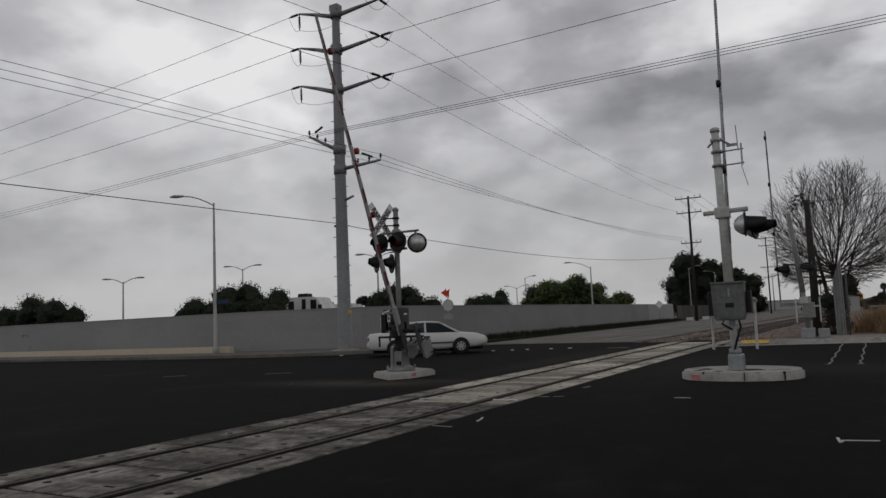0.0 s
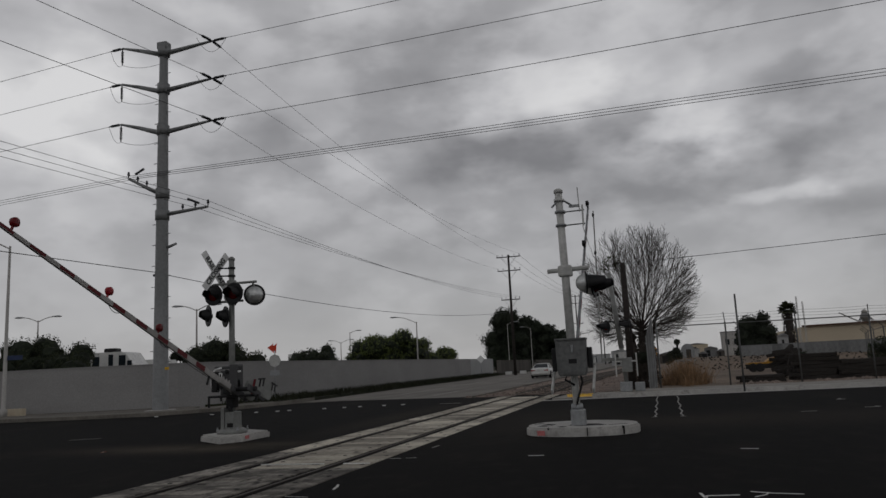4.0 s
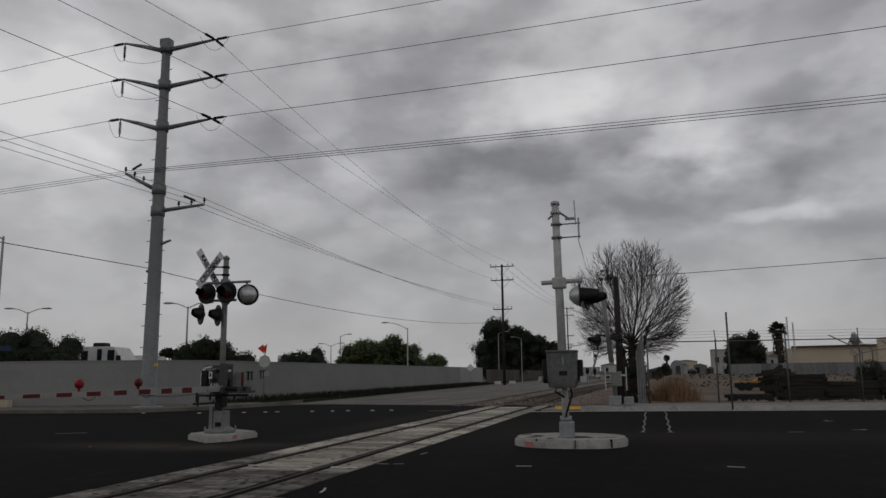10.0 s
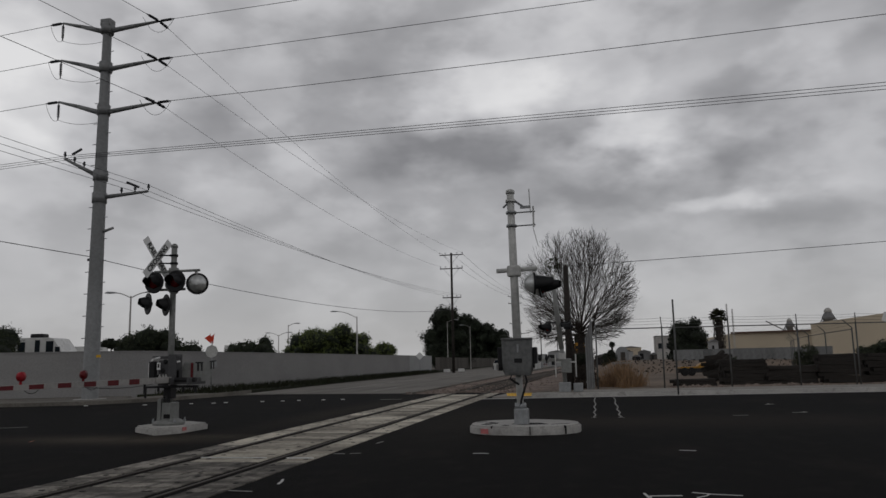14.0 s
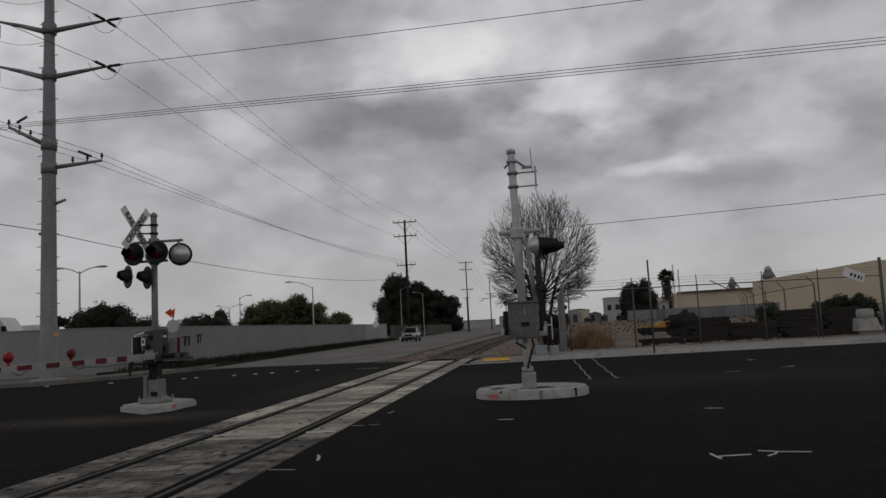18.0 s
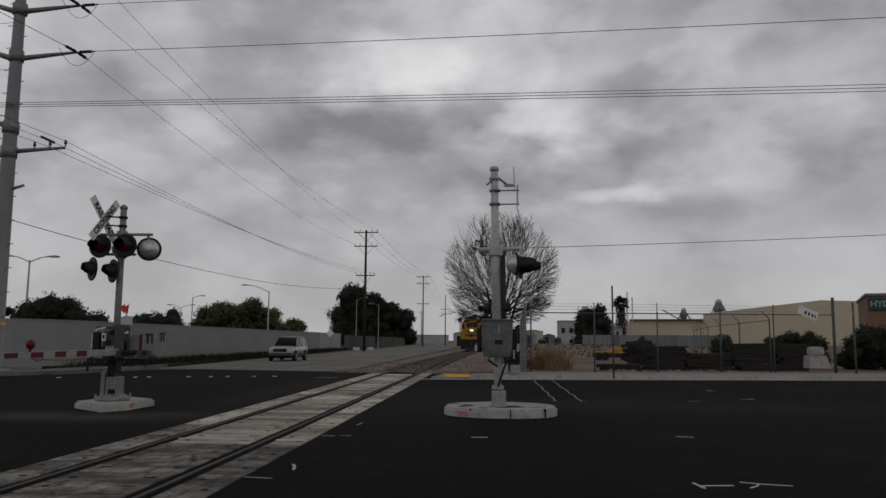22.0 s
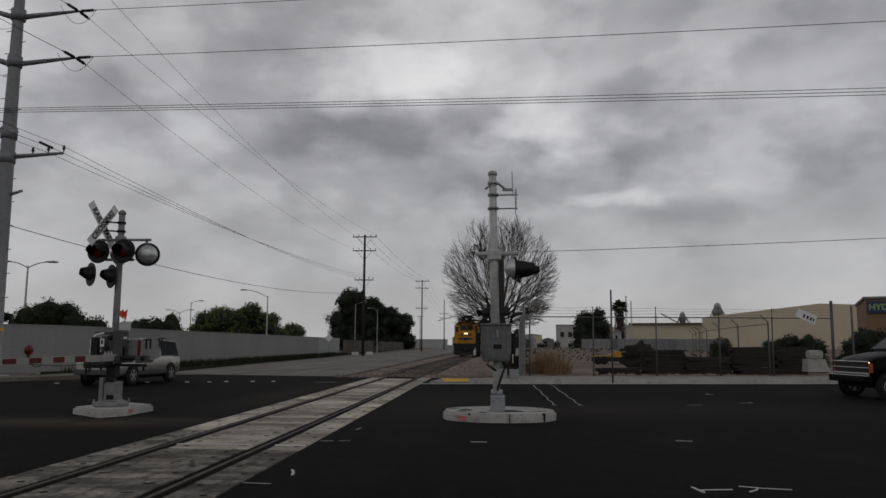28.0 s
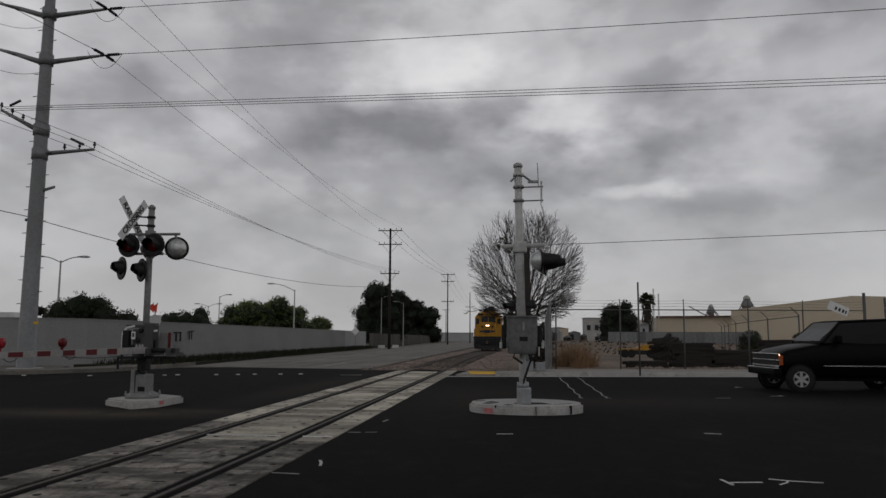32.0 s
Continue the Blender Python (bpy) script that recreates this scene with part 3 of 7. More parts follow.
wall_line = [(-140, 36.0), (-26.5, 32.2), (-24.6, 32.3), (-22.6, 32.9), (-20.4, 33.7), (-18.6, 34.7), (-17.5, 36.4), (-17.2, 40), (-17.2, 62), (-17.9, 96)]
wall = thing("wall_perimeter", "long grey painted masonry perimeter wall", "wall", kind="structure")
W_H = 2.42
for i in range(len(wall_line) - 1):
    a, b = wall_line[i], wall_line[i + 1]
    bm = strip(B(), [a, b], 0.0, 0.2, 0.0, W_H - 0.06)
    part("wall_panel", bm, WALL, wall)
    part("wall_cap", strip(B(), [a, b], -0.03, 0.23, W_H - 0.06, W_H), WALL, wall)
part("wall_panel", strip(B(), [(-17.9, 96), (-18.4, 112)], 0.0, 0.2, 0.0, W_H), WALL_PALE, wall, "paler repainted end of the wall")
# low masonry planter before the wall
bm = B()
strip(bm, [(-120, 33.3), (-24.9, 30.7)], 0, 0.3, 0.1, 0.48)
solid("planter_wall", bm, TAN, "low tan masonry planter edge below the wall", kind="structure")

# ---- utility pole of steel with its arms ----
PX, PY = -17.05, 31.05
pole = thing("transmission_pole", "tall tapered grey steel power pole with davit arms", "power pole", (PX, PY, 0.1))
bm = B()
lathe(bm, [(0, 0.46), (0.02, 0.37), (6.0, 0.32), (12.0, 0.27), (18.46, 0.20)], seg=12)
part("shaft", bm, POLE_STEEL, pole)
bm = B()
lathe(bm, [(0, 0.75), (0.12, 0.75), (0.16, 0.7)], seg=16, at=(0, 0, -0.1))
part("footing", bm, CONCRETE, pole)
ARM_Z = (18.1, 16.1, 13.9)
TIP_R, TIP_L = [], []
for k, z in enumerate(ARM_Z):
    bm = B()
    lathe(bm, [(0, 0.31), (0.5, 0.31)], at=(0, 0, z - 0.25), seg=12)
    part("collar", bm, POLE_STEEL, pole)
    for sx, sy, reach, rise, store in ((-1, 0.16, 2.9, 0.85, TIP_L), (1, 0.1, 2.65, 0.25, TIP_R)):
        tip = Vector((sx * reach, sy * reach, z + rise))
        bm = B()
        tube(bm, (sx * 0.2, 0, z - 0.1), tip * 0.55 + Vector((0, 0, 0.45 * z - 0.05)), 0.13, 0.1, 8)
        tube(bm, tip * 0.55 + Vector((0, 0, 0.45 * z - 0.05)), tip, 0.1, 0.055, 8)
        part("arm", bm, POLE_STEEL, pole)
        store.append(tip)
bm = B()
box(bm, (0, 0, 18.4), (0.55, 0.45, 0.35), bevel=0.04)
part("cap", bm, POLE_STEEL, pole)


def insulator(parent, a, b, n=7):
    a, b = Vector(a), Vector(b)
    bm = B()
    tube(bm, a, b, 0.03, seg=6)
    for i in range(n):
        p = a + (b - a) * (0.2 + 0.6 * i / (n - 1))
        d = (b - a).normalized() * 0.018
        tube(bm, p - d, p + d, 0.075, 0.06, 8)
    return part("insulator", bm, INSULATOR, parent)


def sagging(a, b, sag, n=14):
    a, b = Vector(a), Vector(b)
    return [a + (b - a) * t - Vector((0, 0, 4 * sag * t * (1 - t))) for t in (i / n for i in range(n + 1))]


def wire_mesh(bm, pts, r):
    made = []
    for i, p in enumerate(pts):
        d = (pts[min(i + 1, len(pts) - 1)] - pts[max(i - 1, 0)])
        q = d.to_track_quat("Z", "Y")
        made.append([bm.verts.new(p + q @ Vector((r * math.cos(t), r * math.sin(t), 0))) for t in (0, 2.094, 4.188)])
    for a, b in zip(made, made[1:]):
        for i in range(3):
            bm.faces.new((a[i], a[(i + 1) % 3], b[(i + 1) % 3], b[i]))
    return bm


def wire(a, b, sag, r=0.017, n=16, label="dark aluminium overhead power conductor"):
    return solid("power_line", wire_mesh(B(), sagging(a, b, sag, n), r), WIRE, label, "power line", group="overhead lines")


base = Vector((PX, PY, 0.1))
EAST_DIR, SOUTH_DIR, WEST_DIR = Vector((1, -0.085, 0.0)).normalized(), Vector((-0.16, -1, 0.0)).normalized(), Vector((-1, 0.09, 0.0)).normalized()
for k in range(3):
    tr, tl = TIP_R[k], TIP_L[k]
    for d, far, sag in ((EAST_DIR, 75, 0.35), (SOUTH_DIR, 90, 0.3)):
        insulator(pole, tr, tr + d * 0.85)
        wire(base + tr + d * 0.85, base + tr + d * far, sag)
    far_end = Vector(((-14.6, 101, 16.4), (-11.4, 101, 16.4), (-14.5, 101, 14.5))[k]) - base
    d = (far_end - tr).normalized()
    insulator(pole, tr, tr + d * 0.85)
    wire(base + tr + d * 0.85, base + far_end, 1.0, 0.012)
    insulator(pole, tl, tl + WEST_DIR * 0.8)
    insulator(pole, tl - Vector((0.0, 0, 0.02)), tl - Vector((0, 0, 0.95)))
    wire(base + tl + WEST_DIR * 0.8, base + tl + WEST_DIR * 90, 0.5)
    for a, b, sag in ((tr + EAST_DIR * 0.85, tr + Vector((-0.5, -0.6, 0)), 0.75), (tl + WEST_DIR * 0.8, tl - Vector((0, 0, 0.95)), 0.35), (tl - Vector((0, 0, 0.95)), (0.0, 0.4, ARM_Z[k] - 0.3), 0.25)):
        part("jumper", wire_mesh(B(), sagging(a, b, sag, 10), 0.012), WIRE, pole)
# lower distribution arms
low_l, low_r = Vector((-1.85, -0.2, 11.55)), Vector((2.2, 0.6, 9.85))
for a, b in (((-0.2, 0, 10.65), low_l), ((0.2, 0, 9.55), low_r)):
    bm = B()
    tube(bm, a, b, 0.11, 0.06, 8)
    part("lower_arm", bm, POLE_STEEL, pole)
for z in (9.55, 10.65):
    bm = B()
    lathe(bm, [(0, 0.34), (0.5, 0.34)], at=(0, 0, z - 0.28), seg=12)
    part("collar", bm, POLE_STEEL, pole)
for tip, s in ((low_l, 1), (low_r, -1)):
    for u in (0.0, 0.3, 0.6):
        p = tip * (1 - u) + Vector((0.2 * -s, 0, 10.65 if s > 0 else 9.55)) * u
        bm = B()
        lathe(bm, [(0, 0.03), (0.1, 0.03), (0.12, 0.07), (0.18, 0.07), (0.2, 0.045), (0.26, 0.06), (0.3, 0.03)], at=p + Vector((0, 0, 0.06)), seg=8)
        part("post_insulator", bm, INSULATOR, pole)
    bm = B()
    tube(bm, tip * 0.8 + Vector((0, 0, tip.z * 0.2 + 0.2)), tip * 0.55 + Vector((0, 0, tip.z * 0.45 + 0.45)), 0.06, seg=8)
    part("switch", bm, INSULATOR, pole)
for i, u in enumerate((0.0, 0.3, 0.6)):
    at = base + low_l + Vector((u * 0.9, 0, 0.14 - u * 0.3))
    wire(at, (75, 26.2 - 0.3 * i, 11.75 - 0.3 * i), 0.35, 0.015)
    wire(at, (-95, 37.0 + 0.4 * i, 11.4 - 0.15 * i), 0.3, 0.013)
    at = base + low_r + Vector((-u * 1.2, -u * 0.3, 0.3 - u * 0.45))
    wire(at, (-14.2 + 1.2 * i, 101, 10.55), 0.7, 0.013)
    wire(at, (-19.0 - 1.1 * i, -28, 10.3), 0.15, 0.012)
bm = B()
tube(bm, (0.2, 0, 7.85), (0.75, 0.1, 8.05), 0.08, 0.06, 8)
part("stub", bm, POLE_STEEL, pole)
bm = B()
box(bm, (-0.34, 0, 6.55), (0.25, 0.12, 0.12), bevel=0.02)
part("clamp", bm, INSULATOR, pole)
bolt_me = mesh_of(tube(B(), (0, 0, 0), (0.26, -0.04, 0), 0.02, seg=5), GALV, "step_bolt")
for i in range(30):
    z = 1.8 + i * 0.52
    piece("step_bolt", bolt_me, pole, pose((1 if i % 2 else -1) * (0.36 - 0.17 * z / 18.4), -0.05, z, 0, 0, 0 if i % 2 else 180))
bm = B()
box(bm, (0.3, -0.22, 2.0), (0.3, 0.02, 0.12), pose(0, 0, 0, 0, 0, 20))
part("marker_band", bm, YELLOW, pole)
# communication cable, slung low across the view
wire((-17.3, 31.0, 6.75), (-13.2, 101, 8.6), 1.2, 0.02, label="dark communication cable slung between poles")
wire((-17.4, 31.0, 6.8), (-22.4, -28, 7.0), 0.1, 0.02, label="dark communication cable slung between poles")
wire((4.7, 36.5, 6.0), (70, 40, 10.2), 0.5, 0.016, label="thin service cable over the yard")


# ---- crossing signals ----
def signal_light(parent, at, yaw, lens=LENS, hood=True, back=True, r=0.27, reach=1.0):
    """A round flasher: black target disc, hood, lens and a pale housing behind. It faces along +y turned by yaw."""
    m = pose(*at, 0, 0, yaw)
    bm = B()
    lathe(bm, [(-0.015, r * 0.96), (0.0, r), (0.012, r), (0.02, r * 0.93)], axis=(0, 1, 0), seg=24)
    disc = part("flasher", bm, BLACK, parent, "black round target disc of a flasher", m)
    bm = B()
    lathe(bm, [(0.02, 0.155), (0.05, 0.13), (0.062, 0.07), (0.066, 0.02)], axis=(0, 1, 0), seg=18)
    part("lens", bm, lens, disc, "red glass lens")
    bm = B()
    k = 1.0 if back else 0.5
    lathe(bm, [(-0.22 * k, 0.04 * k), (-0.2 * k, 0.1 * k), (-0.13 * k, 0.17 * k), (-0.05 * k, 0.215 * k), (-0.016, 0.22 * k)], axis=(0, 1, 0), seg=20)
    part("housing", bm, DOME if back else BLACK, disc, "rounded pale housing" if back else "small black housing")
    if hood:
        bm = B()
        n, rows = 14, []
        for k, (y, rr) in enumerate(((0.015, 0.185), (0.2 * reach, 0.165), (0.42 * reach, 0.135))):
            span = (130, 118, 92)[k]
            ring = []
            for i in range(n + 1):
                a = radians(90 - span + 2 * span * i / n)
                ring.append((rr * math.cos(a), y, rr * math.sin(a)))
            rows.append(ring)
        for off in (0.0, 0.008):
            made = [[bm.verts.new((x * (1 - off * 4), y, z * (1 - off * 4))) for x, y, z in row] for row in rows]
            for a, b in zip(made, made[1:]):
                for i in range(n):
                    bm.faces.new((a[i], a[i + 1], b[i + 1], b[i])).smooth = True
        part("hood", bm, BLACK, disc, "black sheet-metal hood")
    return disc


def gate_arm(parent, along, length, pivot, lamps, first=0.72, white=ARM_WHITE, thick=0.05, glass=LAMP_RED):
    """A striped barrier arm from its pivot along a unit direction, with sub-parts. Returns the arm."""
    d = Vector(along)
    side = Vector((d.y, -d.x, 0))
    bm = B()
    q = d.to_track_quat("X", "Z").to_matrix().to_4x4()
    steps = [(-0.1, 0.075), (0.7, 0.07), (length * 0.45, 0.055), (length * 0.8, 0.04), (length, 0.028)]
    loft(bm, [[Vector(q @ Vector((x, sy * thick * 0.5, sz * h))) for sy, sz in ((-1, -1), (1, -1), (1, 1), (-1, 1))] for x, h in steps], smooth=False)
    arm = part("gate_arm", bm, white, parent, "long barrier arm with red and white stripes", Matrix.Translation(pivot))
    x = first
    while x < length - 0.5:
        h = 0.075 - 0.047 * x / length
        bm = B()
        w = 0.37
        loft(bm, [[Vector(q @ Vector((xx, sy * (thick * 0.5 + 0.004), sz * (hh - 0.008)))) for sy, sz in ((-1, -1), (1, -1), (1, 1), (-1, 1))] for xx, hh in ((x, h), (x + w, h - 0.003))], smooth=False)
        part("stripe", bm, ARM_RED, arm, "red reflective stripe")
        x += 0.745
    for at, lit in lamps:
        bm = B()
        p = d * at + Vector((0, 0, 0.19))
        lathe(bm, [(-0.05, 0.03), (-0.04, 0.085), (0.03, 0.085), (0.055, 0.03)], axis=side, at=p, seg=14)
        tube(bm, d * at, p, 0.025, seg=6)
        part("arm_lamp", bm, LIT_RED if lit else glass, arm, "round red lamp on the barrier arm")
    for a, b in ((0.6, lamps[0][0]), (lamps[0][0] - 0.1, lamps[0][0] - 0.45), (lamps[1][0] - 0.1, lamps[1][0] - 0.45)):
        part("lamp_cable", wire_mesh(B(), sagging(d * a + Vector((0, 0, -0.06)), d * b + Vector((0, 0, -0.055)), 0.06, 8), 0.008), BLACK, arm)
    return arm


LX, LY = -4.27, 16.55
island_l = [(-5.0, 16.3), (-3.95, 15.45), (-3.62, 15.95), (-3.6, 17.2), (-4.7, 17.9)]
bm = B()
prism(bm, island_l, -0.1, 0.15)
bmesh.ops.bevel(bm, geom=[e for e in bm.edges if all(v.co.z > 0.1 for v in e.verts)], offset=0.04, segments=2, affect="EDGES")
isl = solid("traffic_island", bm, CONCRETE, "pale concrete pad under the crossing signal", "traffic island", group="signal islands")
bm = B()
box(bm, (-3.63, 16.15, 0.075), (0.02, 0.16, 0.08), None)
part("spray_mark", bm, PINK, isl, "pink spray-paint mark", pose(0.02, -0.02, 0.01))

sig = thing("crossing_signal", "grey railway crossing signal mast with crossbuck, flashers and barrier", "crossing signal", (LX, LY, 0.0), group="crossing signals")
bm = B()
lathe(bm, [(0.15, 0.38), (0.22, 0.38), (0.26, 0.3), (0.3, 0.22)], seg=8)
part("base_plate", bm, SILVER, sig)
for x, w, h in ((-0.14, 0.09, 0.5), (0.05, 0.23, 0.4)):
    bm = B()
    loft(bm, [[(x + sx * w * k / 2, -0.03 + sy * 0.19 * k, z) for sx, sy in ((-1, -1), (1, -1), (1, 1), (-1, 1))] for z, k in ((0.24, 1.08), (0.32, 1.02), (0.42, 1.0), (0.26 + h, 1.0), (0.28 + h, 0.9))], smooth=False)
    part("base_casting", bm, SILVER, sig, "pale cast mast foot")
# dark block on the casting, painting the shade of an opening
bm = B()
box(bm, (0.08, -0.235, 0.36), (0.16, 0.03, 0.1), bevel=0.01)
part("access_opening", bm, DARK, sig)
for ax, ay in ((-0.28, -0.22), (0.28, -0.22), (-0.28, 0.24), (0.28, 0.24)):
    bm = B()
    lathe(bm, [(0, 0.035), (0.05, 0.035), (0.055, 0.02), (0.1, 0.02)], at=(ax, ay, 0.21), seg=6)
    part("anchor_bolt", bm, GALV, sig)
bm = B()
tube(bm, (0, 0, 0.6), (0.0, 0, 4.5), 0.075, 0.07, 14)
part("mast", bm, SILVER, sig)
bm = B()
lathe(bm, [(0, 0.085), (0.05, 0.085), (0.1, 0.03)], at=(0, 0, 4.48), seg=12)
part("mast_cap", bm, SILVER, sig)
# crossbuck
bm = B()
tube(bm, (0, 0, 4.28), (-0.3, -0.16, 4.28), 0.02, seg=6)
lathe(bm, [(0, 0.095), (0.05, 0.095)], at=(0, 0, 4.255), seg=12)
part("bracket", bm, BLACK, sig)
bm = B()
tube(bm, (0, 0, 4.08), (-0.3, -0.16, 4.08), 0.02, seg=6)
lathe(bm, [(0, 0.095), (0.05, 0.095)], at=(0, 0, 4.055), seg=12)
part("bracket", bm, BLACK, sig)
BUCK = pose(-0.34, -0.2, 4.2, 0, 0, 76)
for tilt, text, yo in ((-40, "RAILROAD", 0.012), (40, "CROSSING", -0.012)):
    bm = B()
    box(bm, (0, yo, 0), (1.2, 0.01, 0.2), bevel=0.004)
    blade = part("crossbuck_blade", bm, SIGN_WHITE, sig, "white crossbuck blade with black lettering", BUCK @ pose(0, 0, 0, 0, (90 + tilt) if tilt < 0 else (90 + tilt) - 180, 0))
    lettering("lettering", text, 0.185, INK, blade, pose(0, yo - 0.0075, 0, 90, 0, 0))
bm = B()
tube(bm, (-0.5, -0.05, 3.88), (0.72, -0.02, 3.88), 0.032, seg=8)
tube(bm, (-0.42, -0.1, 3.42), (0.36, -0.06, 3.42), 0.032, seg=8)
tube(bm, (0.6, -0.02, 3.9), (0.68, 0.02, 3.62), 0.03, seg=8)
tube(bm, (-0.4, -0.08, 3.9), (-0.4, -0.1, 3.62), 0.03, seg=8)
lathe(bm, [(0, 0.12), (0.22, 0.12)], at=(0, 0, 3.38), seg=12)
lathe(bm, [(0, 0.12), (0.14, 0.12)], at=(0, 0, 3.82), seg=12)
part("crossarm", bm, SILVER, sig)
signal_light(sig, (-0.42, -0.16, 3.6), 176, LENS, reach=0.7)
signal_light(sig, (0.22, -0.26, 3.6), 178, LENS, reach=0.7)
signal_light(sig, (-0.1, 0.2, 3.58), -25, LENS, hood=False)
signal_light(sig, (0.65, 0.0, 3.55), 25, LENS)
signal_light(sig, (-0.56, -0.18, 3.08), 140, BLACK, back=False, r=0.27, reach=0.5)
signal_light(sig, (-0.12, -0.1, 3.04), 140, BLACK, back=False, r=0.27, reach=0.5)
# barrier mechanism
bm = B()
box(bm, (0.02, -0.14, 1.38), (0.36, 0.3, 0.62), bevel=0.03)
part("mechanism_case", bm, TRIM, sig, "dark grey barrier mechanism case")
for pts in (((-0.2, -0.32, 1.2), (-0.36, -0.32, 1.24), (-0.38, -0.32, 1.4), (-0.37, -0.32, 1.62), (-0.28, -0.32, 1.72), (-0.1, -0.32, 1.76)), ((0.16, -0.3, 1.1), (0.2, -0.3, 1.35), (0.24, -0.3, 1.56), (0.31, -0.3, 1.64), (0.42, -0.3, 1.66))):
    bm = B()
    for a, b in zip(pts, pts[1:]):
        tube(bm, a, b, 0.022, seg=8)
    part("guard_bar", bm, SIGN_WHITE, sig, "bent white guard bar")
bm = B()
box(bm, (0.02, -0.2, 1.76), (0.7, 0.16, 0.07), bevel=0.02)
part("top_beam", bm, TRIM, sig)
bm = B()
box(bm, (-0.1, -0.36, 1.55), (0.09, 0.012, 0.17), bevel=0.003)
tag = part("data_plate", bm, SIGN_WHITE, sig, "small white plate")
bm = B()
box(bm, (-0.1, -0.37, 1.56), (0.04, 0.006, 0.09))
part("bar", bm, INK, tag)
bm = B()
box(bm, (0.24, -0.2, 1.5), (0.22, 0.3, 0.66), bevel=0.03)
part("gear_cover", bm, TRIM, sig, "dark grey gear cover beside the case")
for x, z in ((-0.12, 1.3), (0.06, 1.28), (0.04, 1.66), (-0.02, 1.44)):
    bm = B()
    lathe(bm, [(0, 0.055), (0.03, 0.055), (0.04, 0.03)], axis=(0, -1, 0), at=(x, -0.29, z), seg=12)
    part("gear_hub", bm, BLACK, sig)
bm = B()
box(bm, (0.0, 0, 1.02), (0.2, 0.26, 0.5), bevel=0.02)
tube(bm, (0.0, -0.1, 0.85), (0.05, -0.12, 0.62), 0.05, seg=8)
part("clamp_block", bm, BLACK, sig)
bm = B()
tube(bm, (-0.46, -0.34, 1.06), (0.86, -0.2, 1.06), 0.03, seg=8)
for x, z in ((-0.44, 0.8), (-0.12, 0.95), (0.5, 0.94), (0.8, 0.92)):
    tube(bm, (x, -0.34 + 0.1 * (x + 0.46), 1.06), (x, -0.34 + 0.1 * (x + 0.46), z), 0.03, seg=6)
part("cross_frame", bm, BLACK, sig, "black frame below the barrier arm")
for x, y, z, w, h in ((-0.28, -0.3, 1.42, 0.16, 0.5), (0.3, -0.26, 1.3, 0.1, 0.36), (0.12, -0.32, 1.2, 0.3, 0.16)):
    bm = B()
    box(bm, (x, y, z), (w, 0.14, h), bevel=0.025)
    part("gear_housing", bm, BLACK, sig, "black gear housing")
ARM_L = gate_arm(sig, (-1, 0, 0), 8.15, (0.23, -0.37, 1.22), ((3.16, False), (4.83, True), (7.31, False)), first=1.3)
for y in (-0.1, -0.56):
    bm = B()
    box(bm, (0.2, y, -0.03), (0.8, 0.06, 0.16), bevel=0.02)
    part("counterweight_arm", bm, TRIM, ARM_L, "dark counterweight arm")
for y in (-0.12, -0.58):
    bm = B()
    loft(bm, [[(x, y - 0.03, z0), (x, y + 0.03, z0), (x, y + 0.03, z1), (x, y - 0.03, z1)] for x, z0, z1 in ((0.36, -0.05, 0.3), (0.48, -0.05, 0.42), (0.76, -0.02, 0.42), (0.84, 0.06, 0.34))], smooth=False)
    part("counterweight", bm, SILVER, ARM_L, "pale slab counterweight")
bm = B()
box(bm, (0.42, -0.36, 0.2), (0.07, 0.52, 0.4), bevel=0.02)
part("counterweight_block", bm, SILVER, ARM_L, "pale block across the counterweights")
for y in (-0.5, -0.6):
    bm = B()
    box(bm, (0.37, y, 0.3), (0.03, 0.035, 0.2), bevel=0.008)
    box(bm, (0.37, y + 0.02, 0.4), (0.03, 0.1, 0.03), bevel=0.008)
    part("hook", bm, BLACK, ARM_L, "dark hook on the counterweight")
bm = B()
box(bm, (0.37, -0.34, 0.2), (0.03, 0.06, 0.4), bevel=0.01)
part("weight_mark", bm, ARM_RED, ARM_L, "faded red strip on the counterweight")
for x in (0.76, 0.88):
    bm = B()
    tube(bm, (x - 0.06, -0.64, 0.42), (x + 0.1, -0.64, 0.44), 0.018, seg=6)
    tube(bm, (x, -0.64, 0.43), (x, -0.64, 0.24), 0.014, seg=6)
    part("weight_bolt", bm, BLACK, ARM_L)
bm = B()
tube(bm, (0, 0.12, 0), (0, -0.66, 0), 0.055, seg=10)
part("pivot_shaft", bm, BLACK, ARM_L)
bm = B()
box(bm, (-1.05, 0, -0.16), (0.05, 0.04, 0.24), bevel=0.01)
part("hanger", bm, BLACK, ARM_L)
bm = B()
box(bm, (-0.42, -0.02, 0.0), (0.5, 0.1, 0.14), bevel=0.02)
for k in (-0.5, -0.36, -0.24):
    lathe(bm, [(0, 0.028), (0.035, 0.028), (0.04, 0.015), (0.07, 0.015)], at=(k, -0.02, 0.07), seg=6)
part("arm_adapter", bm, ARM_WHITE, ARM_L, "white arm adapter bracket")

# the taller mast with its equipment case
RX, RY = 4.27, 16.1


def blob_outline(cx, cy, rx, ry, n=26, p=2.6):
    out = []
    for i in range(n):
        a = 2 * math.pi * i / n
        c, s = math.cos(a), math.sin(a)
        out.append((cx + rx * abs(c) ** (2 / p) * (1 if c > 0 else -1), cy + ry * abs(s) ** (2 / p) * (1 if s > 0 else -1)))
    return out


